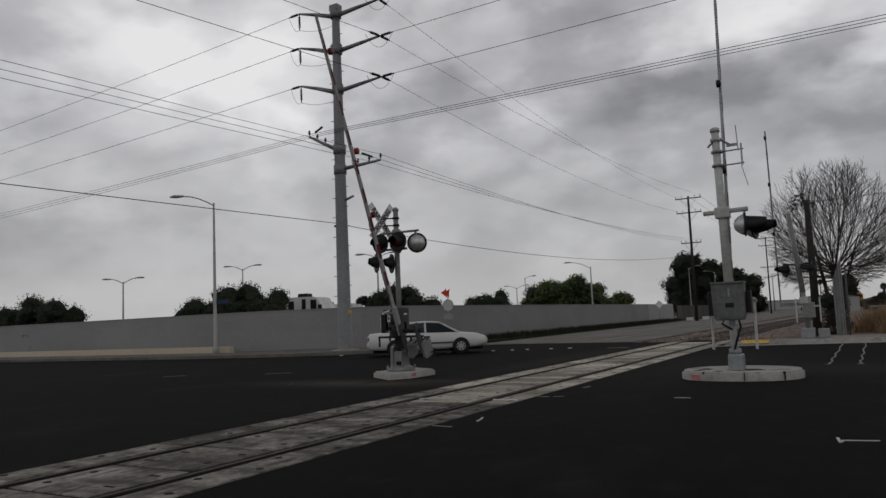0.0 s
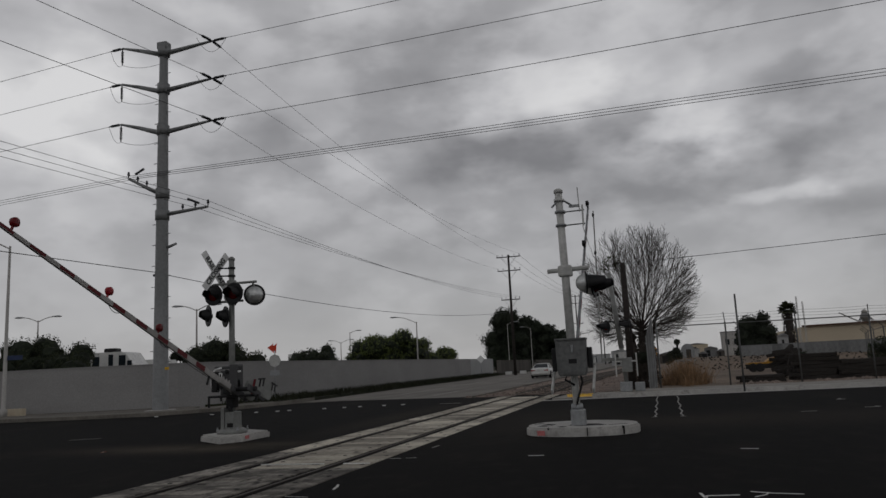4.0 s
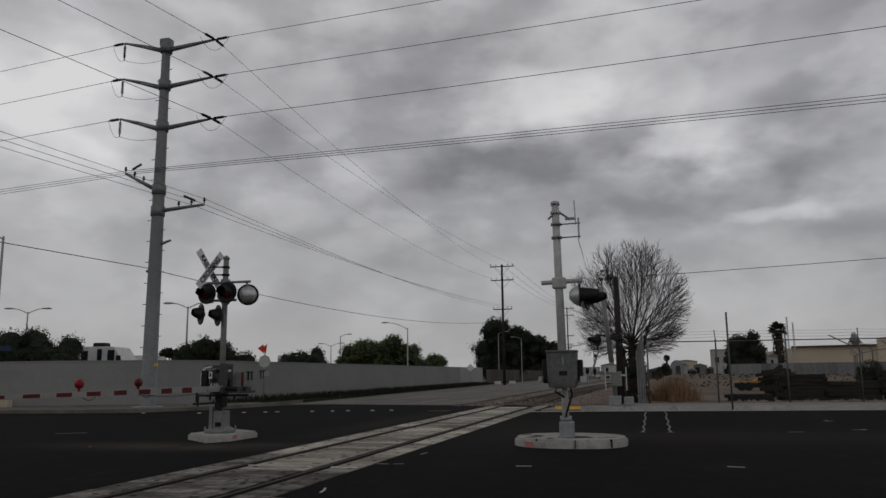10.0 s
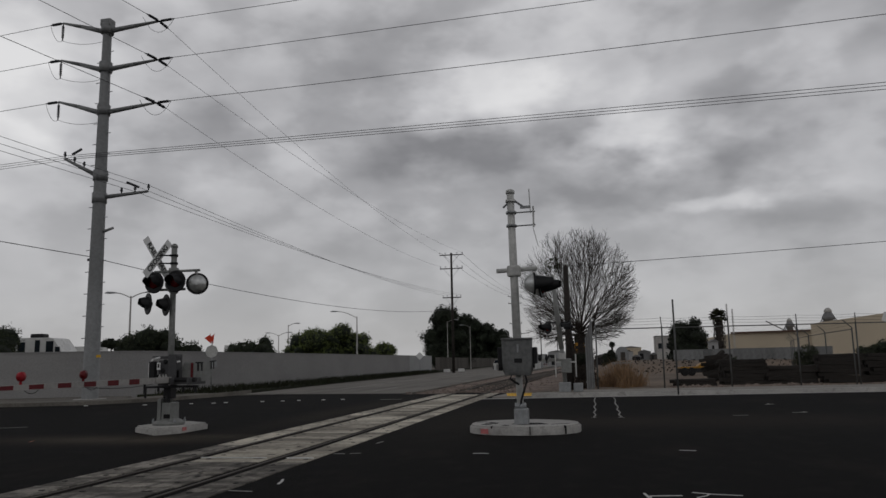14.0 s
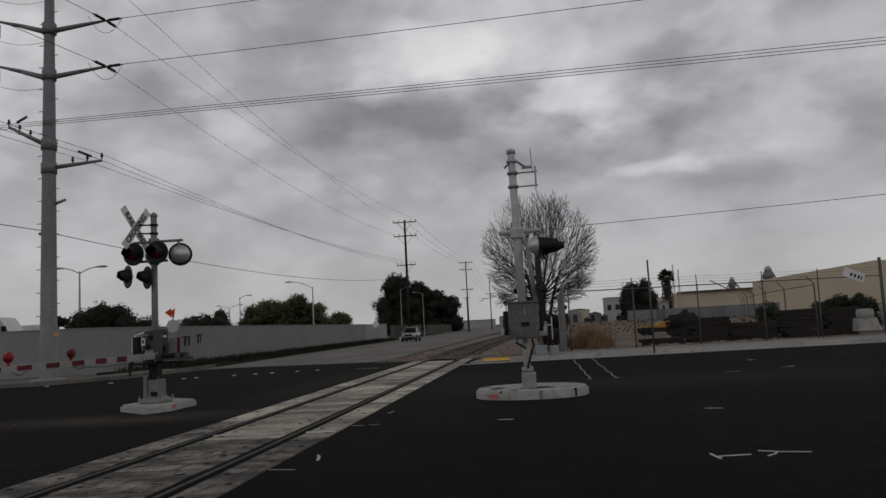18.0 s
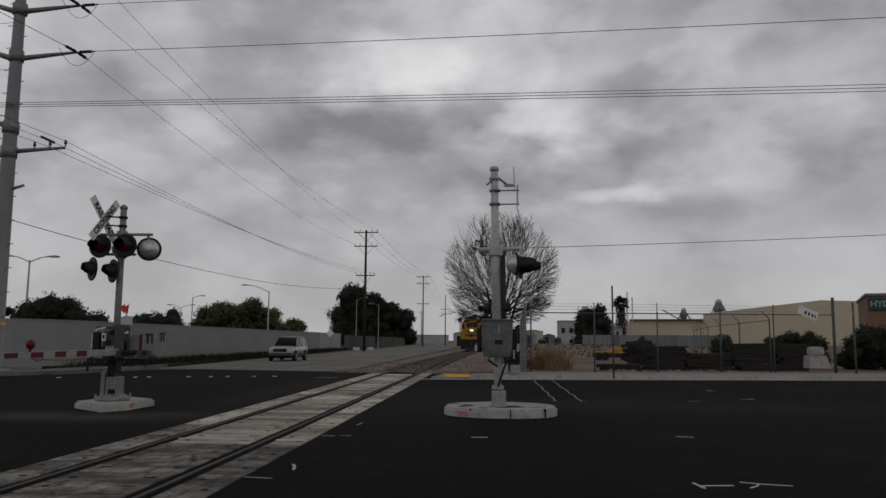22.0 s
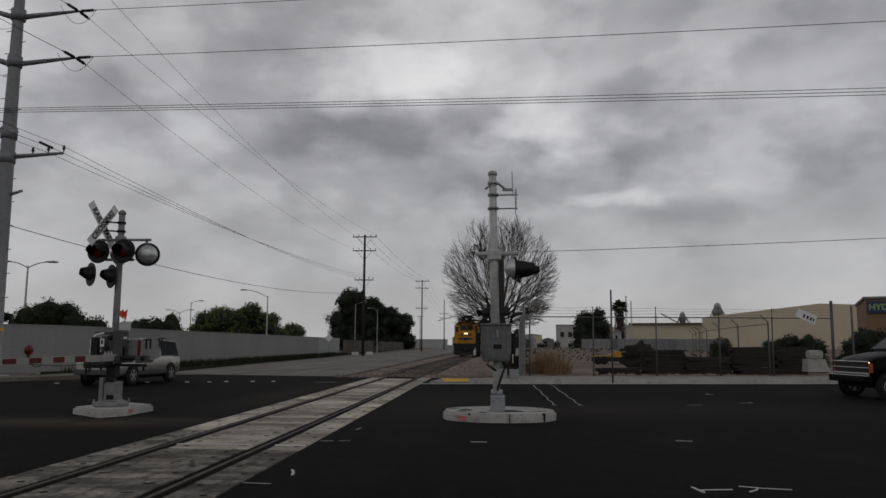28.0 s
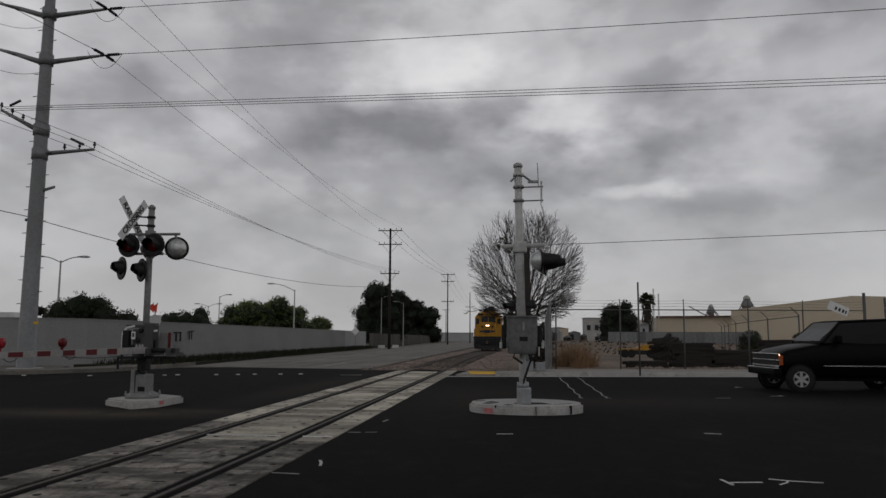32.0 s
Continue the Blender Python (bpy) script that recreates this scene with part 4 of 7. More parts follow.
bm = B()
prism(bm, blob_outline(4.36, 16.35, 1.2, 1.0, p=2.25), -0.1, 0.17)
bmesh.ops.bevel(bm, geom=[e for e in bm.edges if all(v.co.z > 0.1 for v in e.verts)], offset=0.045, segments=2, affect="EDGES")
isl_r = solid("traffic_island", bm, CONCRETE, "pale rounded concrete kerbed island with broken top and pink mark", "traffic island", group="signal islands")
bm = B()
box(bm, (0, 0, 0), (0.17, 0.014, 0.1), bevel=0.004)
part("spray_mark", bm, PINK, isl_r, "pink spray-paint mark", pose(3.6, 15.42, 0.075, 8, 0, -14))
bm = B()
prism(bm, [(4.1, 16.0), (4.35, 15.8), (4.9, 15.95), (4.7, 16.3), (4.2, 16.35)], 0.15, 0.174)
prism(bm, [(3.5, 16.2), (3.75, 16.1), (3.8, 16.3), (3.6, 16.5)], 0.15, 0.174)
prism(bm, [(3.45, 15.95), (3.62, 15.84), (3.7, 15.92), (3.52, 16.06)], 0.15, 0.174)
prism(bm, [(3.9, 15.72), (4.02, 15.62), (4.1, 15.7), (3.98, 15.8)], 0.15, 0.174)
prism(bm, [(4.95, 15.9), (5.3, 16.1), (5.32, 16.16), (4.93, 15.95)], 0.15, 0.174)
prism(bm, [(3.3, 16.5), (3.5, 16.62), (3.46, 16.7), (3.26, 16.6)], 0.15, 0.174)
part("broken_infill", bm, DARK, isl_r, "dark broken patch")

for x, y, a in ((3.75, 15.52, -28), (4.55, 15.34, 2), (5.25, 15.62, 32)):
    bm = B()
    box(bm, (0, 0, 0.09), (0.014, 0.08, 0.165))
    part("kerb_joint", bm, DARK, isl_r, "dark joint between kerb pieces", pose(x, y, 0, 0, 0, a))

sr = thing("crossing_signal", "pale steel crossing signal mast with grey equipment case and antenna", "crossing signal", (RX, RY, 0.15), group="crossing signals")
bm = B()
box(bm, (0.05, -0.05, 0.17), (0.3, 0.3, 0.36), bevel=0.03)
lathe(bm, [(0.33, 0.13), (0.46, 0.12)], seg=12, at=(0.03, 0, 0))
part("mast_base", bm, GALV, sr)
bm = B()
tube(bm, (0.03, 0, 0.3), (0.01, 0, 1.3), 0.075, seg=14)
tube(bm, (0.01, 0, 1.3), (-0.04, 0, 5.1), 0.095, 0.08, 16)
part("mast", bm, PALE_MAST, sr)
bm = B()
lathe(bm, [(0, 0.1), (0.07, 0.1), (0.1, 0.05)], at=(-0.04, 0, 5.06), seg=14)
part("mast_cap", bm, PALE_MAST, sr)
bm = B()
lathe(bm, [(0, 0.115), (0.06, 0.115)], at=(-0.035, 0, 4.86), seg=14)
part("mast_collar", bm, PALE_MAST, sr)
bm = B()
tube(bm, (0.0, -0.03, 4.93), (-0.2, -0.06, 4.74), 0.025, seg=6)
tube(bm, (0.0, -0.03, 4.93), (0.28, 0.0, 4.72), 0.025, seg=6)
box(bm, (0.28, 0, 4.74), (0.22, 0.05, 0.06), bevel=0.01)
part("top_bracket", bm, GALV, sr)
for z in (4.62, 4.32):
    bm = B()
    tube(bm, (-0.03, 0, z), (0.5, 0, z + 0.01), 0.016, seg=6)
    lathe(bm, [(0, 0.12), (0.05, 0.12)], at=(-0.03, 0, z - 0.02), seg=12)
    part("antenna_arm", bm, GALV, sr)
bm = B()
tube(bm, (0.38, 0, 5.15), (0.4, 0, 4.6), 0.012, seg=6)
tube(bm, (0.46, 0, 4.28), (0.46, 0, 4.75), 0.02, seg=6)
tube(bm, (0.44, 0, 4.28), (0.54, 0.02, 3.85), 0.009, seg=6)
part("antenna", bm, PALE_MAST, sr, "slender whip antenna")
bm = B()
box(bm, (-0.01, 0, 3.31), (0.3, 0.26, 0.24), bevel=0.04)
tube(bm, (-0.4, 0.02, 3.33), (0.5, -0.02, 3.35), 0.05, seg=10)
tube(bm, (0.42, 0, 3.35), (0.42, 0, 3.15), 0.03, seg=8)
part("crossarm", bm, PALE_MAST, sr)
signal_light(sr, (0.42, -0.04, 3.02), -80, LENS, r=0.25)
signal_light(sr, (0.55, 0.42, 2.98), -100, LENS, r=0.25)
bm = B()
loft(bm, [[(0.02 + sx * 0.32 * k, -0.22 + sy * 0.17 * k, z) for sx, sy in ((-0.9, -1), (0.9, -1), (1, -0.85), (1, 0.85), (0.9, 1), (-0.9, 1), (-1, 0.85), (-1, -0.85))] for z, k in ((1.05, 0.8), (1.08, 0.88), (1.14, 0.94), (1.3, 0.97), (1.8, 1.0))], smooth=False)
case = part("equipment_case", bm, CASE_GREY, sr, "grey steel equipment case with hinged lid")
bm = B()
box(bm, (0.02, -0.22, 1.82), (0.66, 0.4, 0.04), bevel=0.012)
part("case_lid", bm, CASE_GREY, case)
bm = B()
box(bm, (0.05, -0.395, 1.36), (0.17, 0.012, 0.09), bevel=0.003)
part("name_plate", bm, BLACK, case, "small black plate")
bm = B()
box(bm, (0.05, -0.4, 1.62), (0.045, 0.02, 0.16), bevel=0.006)
box(bm, (0.05, -0.41, 1.56), (0.025, 0.02, 0.07), bevel=0.005)
part("latch", bm, GALV, case)
bm = B()
box(bm, (-0.36, -0.1, 1.4), (0.1, 0.22, 0.5), bevel=0.02)
part("pivot_bearing", bm, BLACK, sr)
bm = B()
box(bm, (0.39, -0.1, 1.42), (0.1, 0.2, 0.44), bevel=0.02)
part("pivot_bearing", bm, BLACK, sr)
bm = B()
wire_mesh(bm, [Vector(p) for p in ((-0.12, -0.1, 1.1), (-0.16, -0.14, 0.98), (-0.05, -0.13, 0.9), (0.02, -0.1, 0.85))], 0.028)
wire_mesh(bm, [Vector(p) for p in ((0.16, -0.1, 1.1), (0.2, -0.13, 0.9), (0.13, -0.13, 0.74), (0.05, -0.12, 0.5), (0.03, -0.1, 0.36))], 0.028)
part("conduit", bm, BLACK, sr)
ARM_R = gate_arm(sr, (0, 1, 0), 7.53, (0.03, 0.18, 1.23), ((3.05, False), (5.03, False), (7.4, False)), white=GALV, glass=BLACK)
for sx in (-0.44, 0.42):
    bm = B()
    box(bm, (sx, -0.35, 0.0), (0.045, 0.9, 0.12), bevel=0.015)
    box(bm, (sx, 0.12, 0.02), (0.05, 0.3, 0.16), bevel=0.015)
    part("counterweight_arm", bm, PALE_MAST, ARM_R, "pale counterweight arm")
bm = B()
box(bm, (0, 0.2, 0.03), (0.95, 0.07, 0.14), bevel=0.015)
part("yoke", bm, GALV, ARM_R)

# the third signal, on the far kerb
FX, FY = 4.6, 32.4
sf = thing("crossing_signal", "leaning grey crossing signal with red flasher on the far sidewalk", "crossing signal", (FX, FY, 0.15), group="crossing signals")
bm = B()
box(bm, (0, 0, 0.2), (0.5, 0.5, 0.4), bevel=0.03)
box(bm, (0.55, 0.1, 0.18), (0.4, 0.4, 0.36), bevel=0.03)
part("mast_base", bm, GALV, sf)
bm = B()
tube(bm, (0.02, 0, 0.3), (-0.08, 0, 1.8), 0.09, seg=12)
tube(bm, (-0.08, 0, 1.8), (-0.36, 0, 5.0), 0.11, 0.09, 12)
part("mast", bm, SILVER, sf)
bm = B()
tube(bm, (-0.17, 0, 2.9), (-0.68, -0.05, 2.95), 0.04, seg=8)
tube(bm, (-0.17, 0, 2.9), (0.36, -0.05, 2.95), 0.04, seg=8)
part("crossarm", bm, BLACK, sf)
signal_light(sf, (-0.62, -0.12, 2.72), 130, LENS)
signal_light(sf, (0.34, -0.1, 2.74), 96, LENS, back=False)
bm = B()
box(bm, (0.1, -0.1, 1.1), (0.42, 0.36, 0.6), bevel=0.03)
part("mechanism_case", bm, SILVER, sf)
bm = B()
box(bm, (-0.35, -0.25, 1.1), (0.05, 0.06, 0.95), bevel=0.01)
box(bm, (0.5, -0.25, 1.1), (0.05, 0.06, 0.95), bevel=0.01)
box(bm, (0.08, -0.25, 1.25), (0.9, 0.05, 0.06), bevel=0.01)
box(bm, (-0.06, -0.28, 1.5), (0.3, 0.02, 0.26), bevel=0.005)
part("guard_frame", bm, PALE_MAST, sf)
ARM_F = gate_arm(sf, (0, 1, 0), 7.1, (-0.95, 0.4, 1.35), ((2.9, False), (4.9, False), (6.8, False)), white=SILVER, glass=BLACK)
bm = B()
box(bm, (-0.45, 0.2, 1.35), (1.0, 0.12, 0.14), bevel=0.02)
part("pivot_shaft", bm, SILVER, sf)


# ---- street lamps and wooden poles ----
def street_lamp(at, height, heads, reach=2.0, turn=0, label="tall pale street lamp with cobra head", sign=False, r=0.085):
    ob = thing("street_lamp", label, "street lamp", at, turn, group="street lamps")
    bm = B()
    lathe(bm, [(0, r * 2.2), (0.35, r * 2.2), (0.42, r * 1.25), (height, r * 0.65)], seg=10)
    part("pole", bm, LAMP_POLE, ob)
    for s in heads:
        bm = B()
        pts = [Vector((s * reach * u, 0, height - 0.15 + (0.75 * math.sin(u * math.pi * 0.5)) * (reach / 2.2))) for u in (0, 0.25, 0.5, 0.75, 1)]
        for a, b in zip(pts, pts[1:]):
            tube(bm, a, b, r * 0.45, seg=6)
        part("bracket", bm, LAMP_POLE, ob)
        e = pts[-1]
        bm = B()
        loft(bm, [[(e.x + s * x, y * w, e.z + z * h) for y, z in ((-1, -0.4), (1, -0.4), (1, 0.4), (0.5, 1), (-0.5, 1), (-1, 0.4))] for x, w, h in ((-0.1, 0.06, 0.05), (0.2, 0.13, 0.09), (0.55, 0.16, 0.11), (0.8, 0.06, 0.05))])
        part("lamp_head", bm, GALV, ob)
    if sign:
        bm = B()
        box(bm, (0.45, 0, 2.9), (0.75, 0.02, 0.22), bevel=0.005)
        part("street_name_sign", bm, BLUE_SIGN, ob, "small blue street name sign")
    return ob


street_lamp((-25.5, 30.2, 0.12), 8.6, (-1,), 1.9, 20, sign=True)
street_lamp((-20.0, 80.3, 0.1), 6.6, (-1,), 2.3, 0, "grey street lamp with cobra head behind the wall")
street_lamp((-52.7, 45, 0), 6.2, (-1, 1), 1.3, 20, "far twin-headed parking lot lamp")
street_lamp((-49.1, 56.5, 0), 7.6, (-1, 1), 1.3, 20, "far twin-headed parking lot lamp")
street_lamp((-28.2, 50.5, 0), 6.9, (-1, 1), 1.2, 10, "far twin-headed parking lot lamp")
street_lamp((-37.3, 102, 0), 7.2, (1,), 1.0, 0, "far slim street lamp")
street_lamp((-42.7, 111, 0), 6.2, (-1, 1), 1.4, 0, "far twin-headed parking lot lamp")
street_lamp((-19.0, 128, 0), 8.4, (1,), 1.2, 0, "far slim street lamp", r=0.055)
street_lamp((-17.0, 140, 0), 8.0, (-1,), 1.2, 0, "far slim street lamp", r=0.055)


def wood_pole(at, height, arms, label="dark timber utility pole with crossarms", r=0.17):
    ob = thing("utility_pole", label, "utility pole", at, group="timber poles")
    bm = B()
    tube(bm, (0, 0, 0), (0, 0, height), r, r * 0.65, 10)
    part("pole", bm, WOOD_POLE, ob)
    for z, half in arms:
        bm = B()
        box(bm, (0, -0.1, z), (half * 2, 0.1, 0.13), bevel=0.01)
        part("crossarm", bm, WOOD_POLE, ob)
        for u in (-0.95, -0.5, 0.5, 0.95):
            bm = B()
            lathe(bm, [(0, 0.02), (0.12, 0.02), (0.14, 0.06), (0.26, 0.05), (0.3, 0.02)], at=(u * half, -0.1, z + 0.06), seg=6)
            part("insulator", bm, INSULATOR, ob)
        if half > 1.2:
            bm = B()
            tube(bm, (-half * 0.7, -0.12, z), (0, -0.12, z - 1.3), 0.025, seg=5)
            tube(bm, (half * 0.7, -0.12, z), (0, -0.12, z - 1.3), 0.025, seg=5)
            part("brace", bm, GALV, ob)
    return ob


wood_pole((-13.0, 101, 0), 16.4, ((16.1, 1.65), (14.2, 1.6), (10.2, 1.3)), r=0.21)
wood_pole((-11.6, 172, 0), 16.3, ((16.0, 1.6), (14.4, 1.5), (9.8, 1.4)))
wood_pole((-10.2, 232, 0), 15.5, ((11.0, 1.4),))
wood_pole((-24.0, 300, 0), 13, ((12.6, 1.4),))
wood_pole((4.7, 36.5, 0.05), 6.0, (), "short dark timber post beside the bare tree", 0.19)
for k in (0, 1, 2):
    wire((-14.4 + 1.4 * k, 101, 16.4), (-13.0 + 1.4 * k, 172, 16.3), 0.8, 0.02)
    wire((-13.0 + 1.4 * k, 172, 16.3), (-11.4 + 1.2 * k, 232, 11.3), 0.8, 0.02)


# ---- plants ----
def bare_tree(at, seed):
    """A leafless tree: limbs fan out of a short trunk, and each shoot leaves at a sharp angle and runs outward to the rim of the crown."""
    random.seed(seed)
    ob = thing("bare_tree", "leafless grey-brown tree with a rounded dome of thin branches", "tree", at)
    trunk, limbs, twigs = B(), B(), B()
    centre, radii, heart = Vector((0.0, 0, 6.6)), Vector((4.4, 4.2, 4.55)), Vector((0, 0, 3.4))

    def reach(p, d):
        a = Vector([(p[i] - centre[i]) / radii[i] for i in range(3)])
        b = Vector([d[i] / radii[i] for i in range(3)])
        k, m, c = b.dot(b), a.dot(b), a.dot(a) - 1
        return max(0.0, (-m + math.sqrt(max(0.0, m * m - k * c))) / k)

    def sprout(p, d, r, level):
        span = reach(p, d) * (random.uniform(0.86, 1.04) if level == 1 else random.uniform(0.65, 1.03))
        if level > 2:
            span = min(span, random.uniform(1.0, 2.4) if level == 3 else random.uniform(0.5, 1.1))
        if span < 0.3:
            span = random.uniform(0.2, 0.4)
        n = (7, 5, 3, 2)[level - 1]
        q, pts = p, [p]
        for i in range(n):
            d = (d + Vector((random.gauss(0, 0.07), random.gauss(0, 0.07), random.gauss(0.02 - 0.04 * level * (1 - abs(d.z)) * (i / n), 0.07)))).normalized()
            q = q + d * span / n
            pts.append(q)
        thin = (0.014, 0.009, 0.007, 0.0055)[level - 1]
        bm, seg = (trunk, 7) if level == 1 else (limbs, 5) if level == 2 else (twigs, 3)
        for i in range(n):
            tube(bm, pts[i], pts[i + 1], r + (thin - r) * (i / n) ** 0.7, r + (thin - r) * ((i + 1) / n) ** 0.7, seg, caps=False)
        if level == 4:
            return
        many, first, open_ = ((9, 0.14, 0.66), (6, 0.12, 0.68), (3, 0.15, 0.6))[level - 1]
        if level == 2:
            many = max(3, round(many * min(1.0, span / 2.6)))
        for c in range(many):
            u = first + (0.96 - first) * (c + random.random()) / many
            j = min(n - 1, int(u * n))
            s = pts[j].lerp(pts[j + 1], u * n - j)
            out = (s - heart).normalized()
            side = Vector((random.gauss(0, 1), random.gauss(0, 1), random.gauss(0.15, 1)))
            side = (side - d * side.dot(d)).normalized()
            sprout(s, (d + side * open_ + out * 0.35).normalized(), max((r + (thin - r) * u ** 0.7) * 0.5, (0.015, 0.0095, 0.007)[level - 1]), level + 1)

    many = 40
    for i in range(many):
        z = -0.1 + 1.08 * (i + 0.5) / many
        a = i * 2.39996 + 0.4
        w = math.sqrt(max(0.0, 1 - z * z))
        sprout(Vector((0.1 * math.cos(a), 0.1 * math.sin(a), 2.9 + 1.0 * (i / many) ** 0.7)), Vector((math.cos(a) * w, math.sin(a) * w, z)).normalized(), 0.055, 1)
    tube(trunk, (0.05, 0, -0.1), (0.0, 0, 2.0), 0.4, 0.28, 10)
    tube(trunk, (-0.35, 0.1, -0.1), (-0.62, 0.0, 2.6), 0.2, 0.14, 8)
    tube(trunk, (-0.62, 0.0, 2.6), (-1.1, -0.1, 5.4), 0.14, 0.05, 7)
    tube(trunk, (0.25, -0.1, 0.9), (0.75, -0.1, 3.2), 0.16, 0.1, 7)
    tube(trunk, (0.75, -0.1, 3.2), (1.6, -0.2, 6.0), 0.1, 0.035, 7)
    tube(trunk, (0.0, 0, 2.0), (-0.03, 0, 3.9), 0.24, 0.09, 9)
    part("trunk", trunk, BARK, ob)
    tagged(part("branch", limbs, BARK, ob), "side branches", kind="stuff")
    tagged(part("twig", twigs, BARK, ob), "fine twigs", kind="stuff")
    bm = leaf_cloud([((-1.75, -0.6, 8.5), (0.55, 0.5, 0.42)), ((-1.2, -0.4, 8.1), (0.4, 0.4, 0.4)), ((-2.2, -0.3, 8.0), (0.35, 0.3, 0.3))], 700, 0.07, 5, 0.0)
    tagged(part("mistletoe", bm, LEAF_GREY, ob), "green mistletoe clump", kind="stuff")
    return ob


def leaf_cloud(blobs, n, size, sprig=0, upward=0.4):
    """Small leaves in lumpy volumes: scattered, or strung on short shoots that stand out of the volume."""
    verts, faces = [], []
    weights = [b[1][0] * b[1][2] for b in blobs]

    def leaf(p, k):
        a = Vector((random.gauss(0, 1), random.gauss(0, 1), random.gauss(0, 1))).normalized()
        b = a.cross(Vector((random.gauss(0, 1), random.gauss(0, 1), random.gauss(0, 1)))).normalized()
        i = len(verts)
        verts.extend(p + a * k * x + b * k * y for x, y in ((-1, -0.1), (-0.2, -0.55), (1, 0), (-0.1, 0.6)))
        faces.append((i, i + 1, i + 2, i + 3))

    made = 0
    while made < n:
        c, s = random.choices(blobs, weights)[0]
        v = Vector((random.gauss(0, 1), random.gauss(0, 1), random.gauss(0.25, 1))).normalized()
        p = Vector((c[0] + v.x * s[0], c[1] + v.y * s[1], c[2] + v.z * s[2]))
        if not sprig or random.random() < 0.3:
            leaf(p + (Vector(c) - p) * random.uniform(-0.06, 0.35), size * random.uniform(0.6, 1.3))
            made += 1
            continue
        d = (v + Vector((random.gauss(0, 0.3), random.gauss(0, 0.3), upward + random.gauss(0, 0.3)))).normalized()
        span = min(s) * random.uniform(0.2, 0.55) * (0.5 + noise.noise(p * 1.3 / size * 0.12) * 0.9 + 0.3)
        q = p + (Vector(c) - p) * random.uniform(0.05, 0.25)
        for j in range(sprig):
            u = j / sprig
            leaf(q + d * span * u + Vector((random.gauss(0, 1), random.gauss(0, 1), random.gauss(0, 1))) * size * (0.9 - 0.6 * u), size * random.uniform(0.6, 1.2) * (1.1 - 0.5 * u))
        made += sprig
    bm = B()
    made_v = [bm.verts.new(v) for v in verts]
    for f in faces:
        bm.faces.new([made_v[i] for i in f])
    return bm


def blobs_over(x0, x1, y, depth, z0, z1, n, seed):
    """Rounded clumps of many sizes that fill an uneven mound."""
    random.seed(seed)
    out = []
    wide, tall = x1 - x0, z1 - z0
    phase = random.uniform(0, 6)
    for i in range(n * 9):
        u = (i // 9 + random.uniform(0.0, 1.0)) / n
        h = tall * (0.95 + 0.05 * math.sin(phase + u * 11) + random.uniform(-0.12, 0.04)) * (0.62 + 0.38 * math.sin(math.pi * (0.04 + 0.92 * u)) ** 0.5)
        r = min(max(wide / n * 0.42, tall * 0.15), tall * 0.24) * random.uniform(0.7, 1.3)
        level = (0.0, 0.1, 0.2, 0.32, 0.45, 0.58, 0.7, 0.82, 0.92)[i % 9]
        z = z0 + max(r * 0.8, (h - r) * (1 - level))
        x = x0 + r * 0.8 + (wide - 1.6 * r) * u
        out.append(((x, y + random.uniform(-0.35, 0.35) * depth, z), (r * random.uniform(0.95, 1.3), max(depth * 0.3, r * 0.8), r * random.uniform(0.85, 1.1))))
    return out


def bush(name, label, x0, x1, y, depth, z0, z1, n, leaves, size, material, seed, core=True, category="bush", upward=0.4):
    ob = thing(name, label, category, ((x0 + x1) / 2, y, 0))
    cx = (x0 + x1) / 2
    bl = blobs_over(x0 - cx, x1 - cx, 0, depth, z0, z1, n, seed)
    part("crown", leaf_cloud(bl, int(leaves * 3.2), size * 0.55, 6, upward), material, ob)
    # near-black lumps inside the crown, their colour painting its inner shade
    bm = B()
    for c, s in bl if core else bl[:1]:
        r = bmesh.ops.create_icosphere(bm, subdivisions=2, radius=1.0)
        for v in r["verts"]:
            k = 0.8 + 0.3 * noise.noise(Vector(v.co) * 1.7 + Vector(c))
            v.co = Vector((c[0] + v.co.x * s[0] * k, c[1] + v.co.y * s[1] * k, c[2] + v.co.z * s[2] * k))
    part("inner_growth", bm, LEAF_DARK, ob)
    for c, s in bl[8::18]:
        part("trunk", tube(B(), (c[0], c[1], 0), (c[0] + 0.2, c[1], c[2]), 0.14, 0.05, 6), BARK, ob)
    return ob


bush("hedge", "dark feathery shrubs behind the perimeter wall", -38.6, -27.8, 39.5, 3.0, 0, 5.0, 8, 10500, 0.13, LEAF_GREY, 11, upward=0.9)
bush("hedge", "rounded green shrub behind the perimeter wall", -56.5, -44.2, 34.8, 3.0, 0, 5.1, 6, 8000, 0.14, LEAF_GREY, 12)
bush("hedge", "dark feathery shrubs behind the perimeter wall", -26.9, -21.3, 47.5, 3.0, 0, 4.75, 5, 7000, 0.13, LEAF_GREY, 13, upward=0.9)
bush("hedge", "dark low shrubs behind the perimeter wall", -27.3, -21.8, 63.8, 3.0, 0, 4.25, 6, 5200, 0.14, LEAF_GREY, 14, upward=0.7)
bush("tree_clump", "small flat-topped dark tree behind the wall", -37.4, -35.4, 60.0, 1.2, 3.3, 4.25, 3, 900, 0.13, LEAF_DARK, 29, category="tree")
bush("tree_clump", "rounded bright green tree behind the wall", -29.1, -18.9, 82.5, 6.0, 0, 6.5, 7, 12000, 0.2, LEAF, 15, category="tree")
bush("tree_clump", "small rounded green tree behind the wall", -23.0, -19.5, 96, 4.0, 0, 4.85, 3, 3600, 0.2, LEAF, 16, category="tree")
bush("tree_clump", "tall dark evergreen tree by the street", -29.2, -18.8, 155, 8.0, 0.3, 13.4, 4, 9000, 0.37, LEAF_DARK, 17, category="tree")
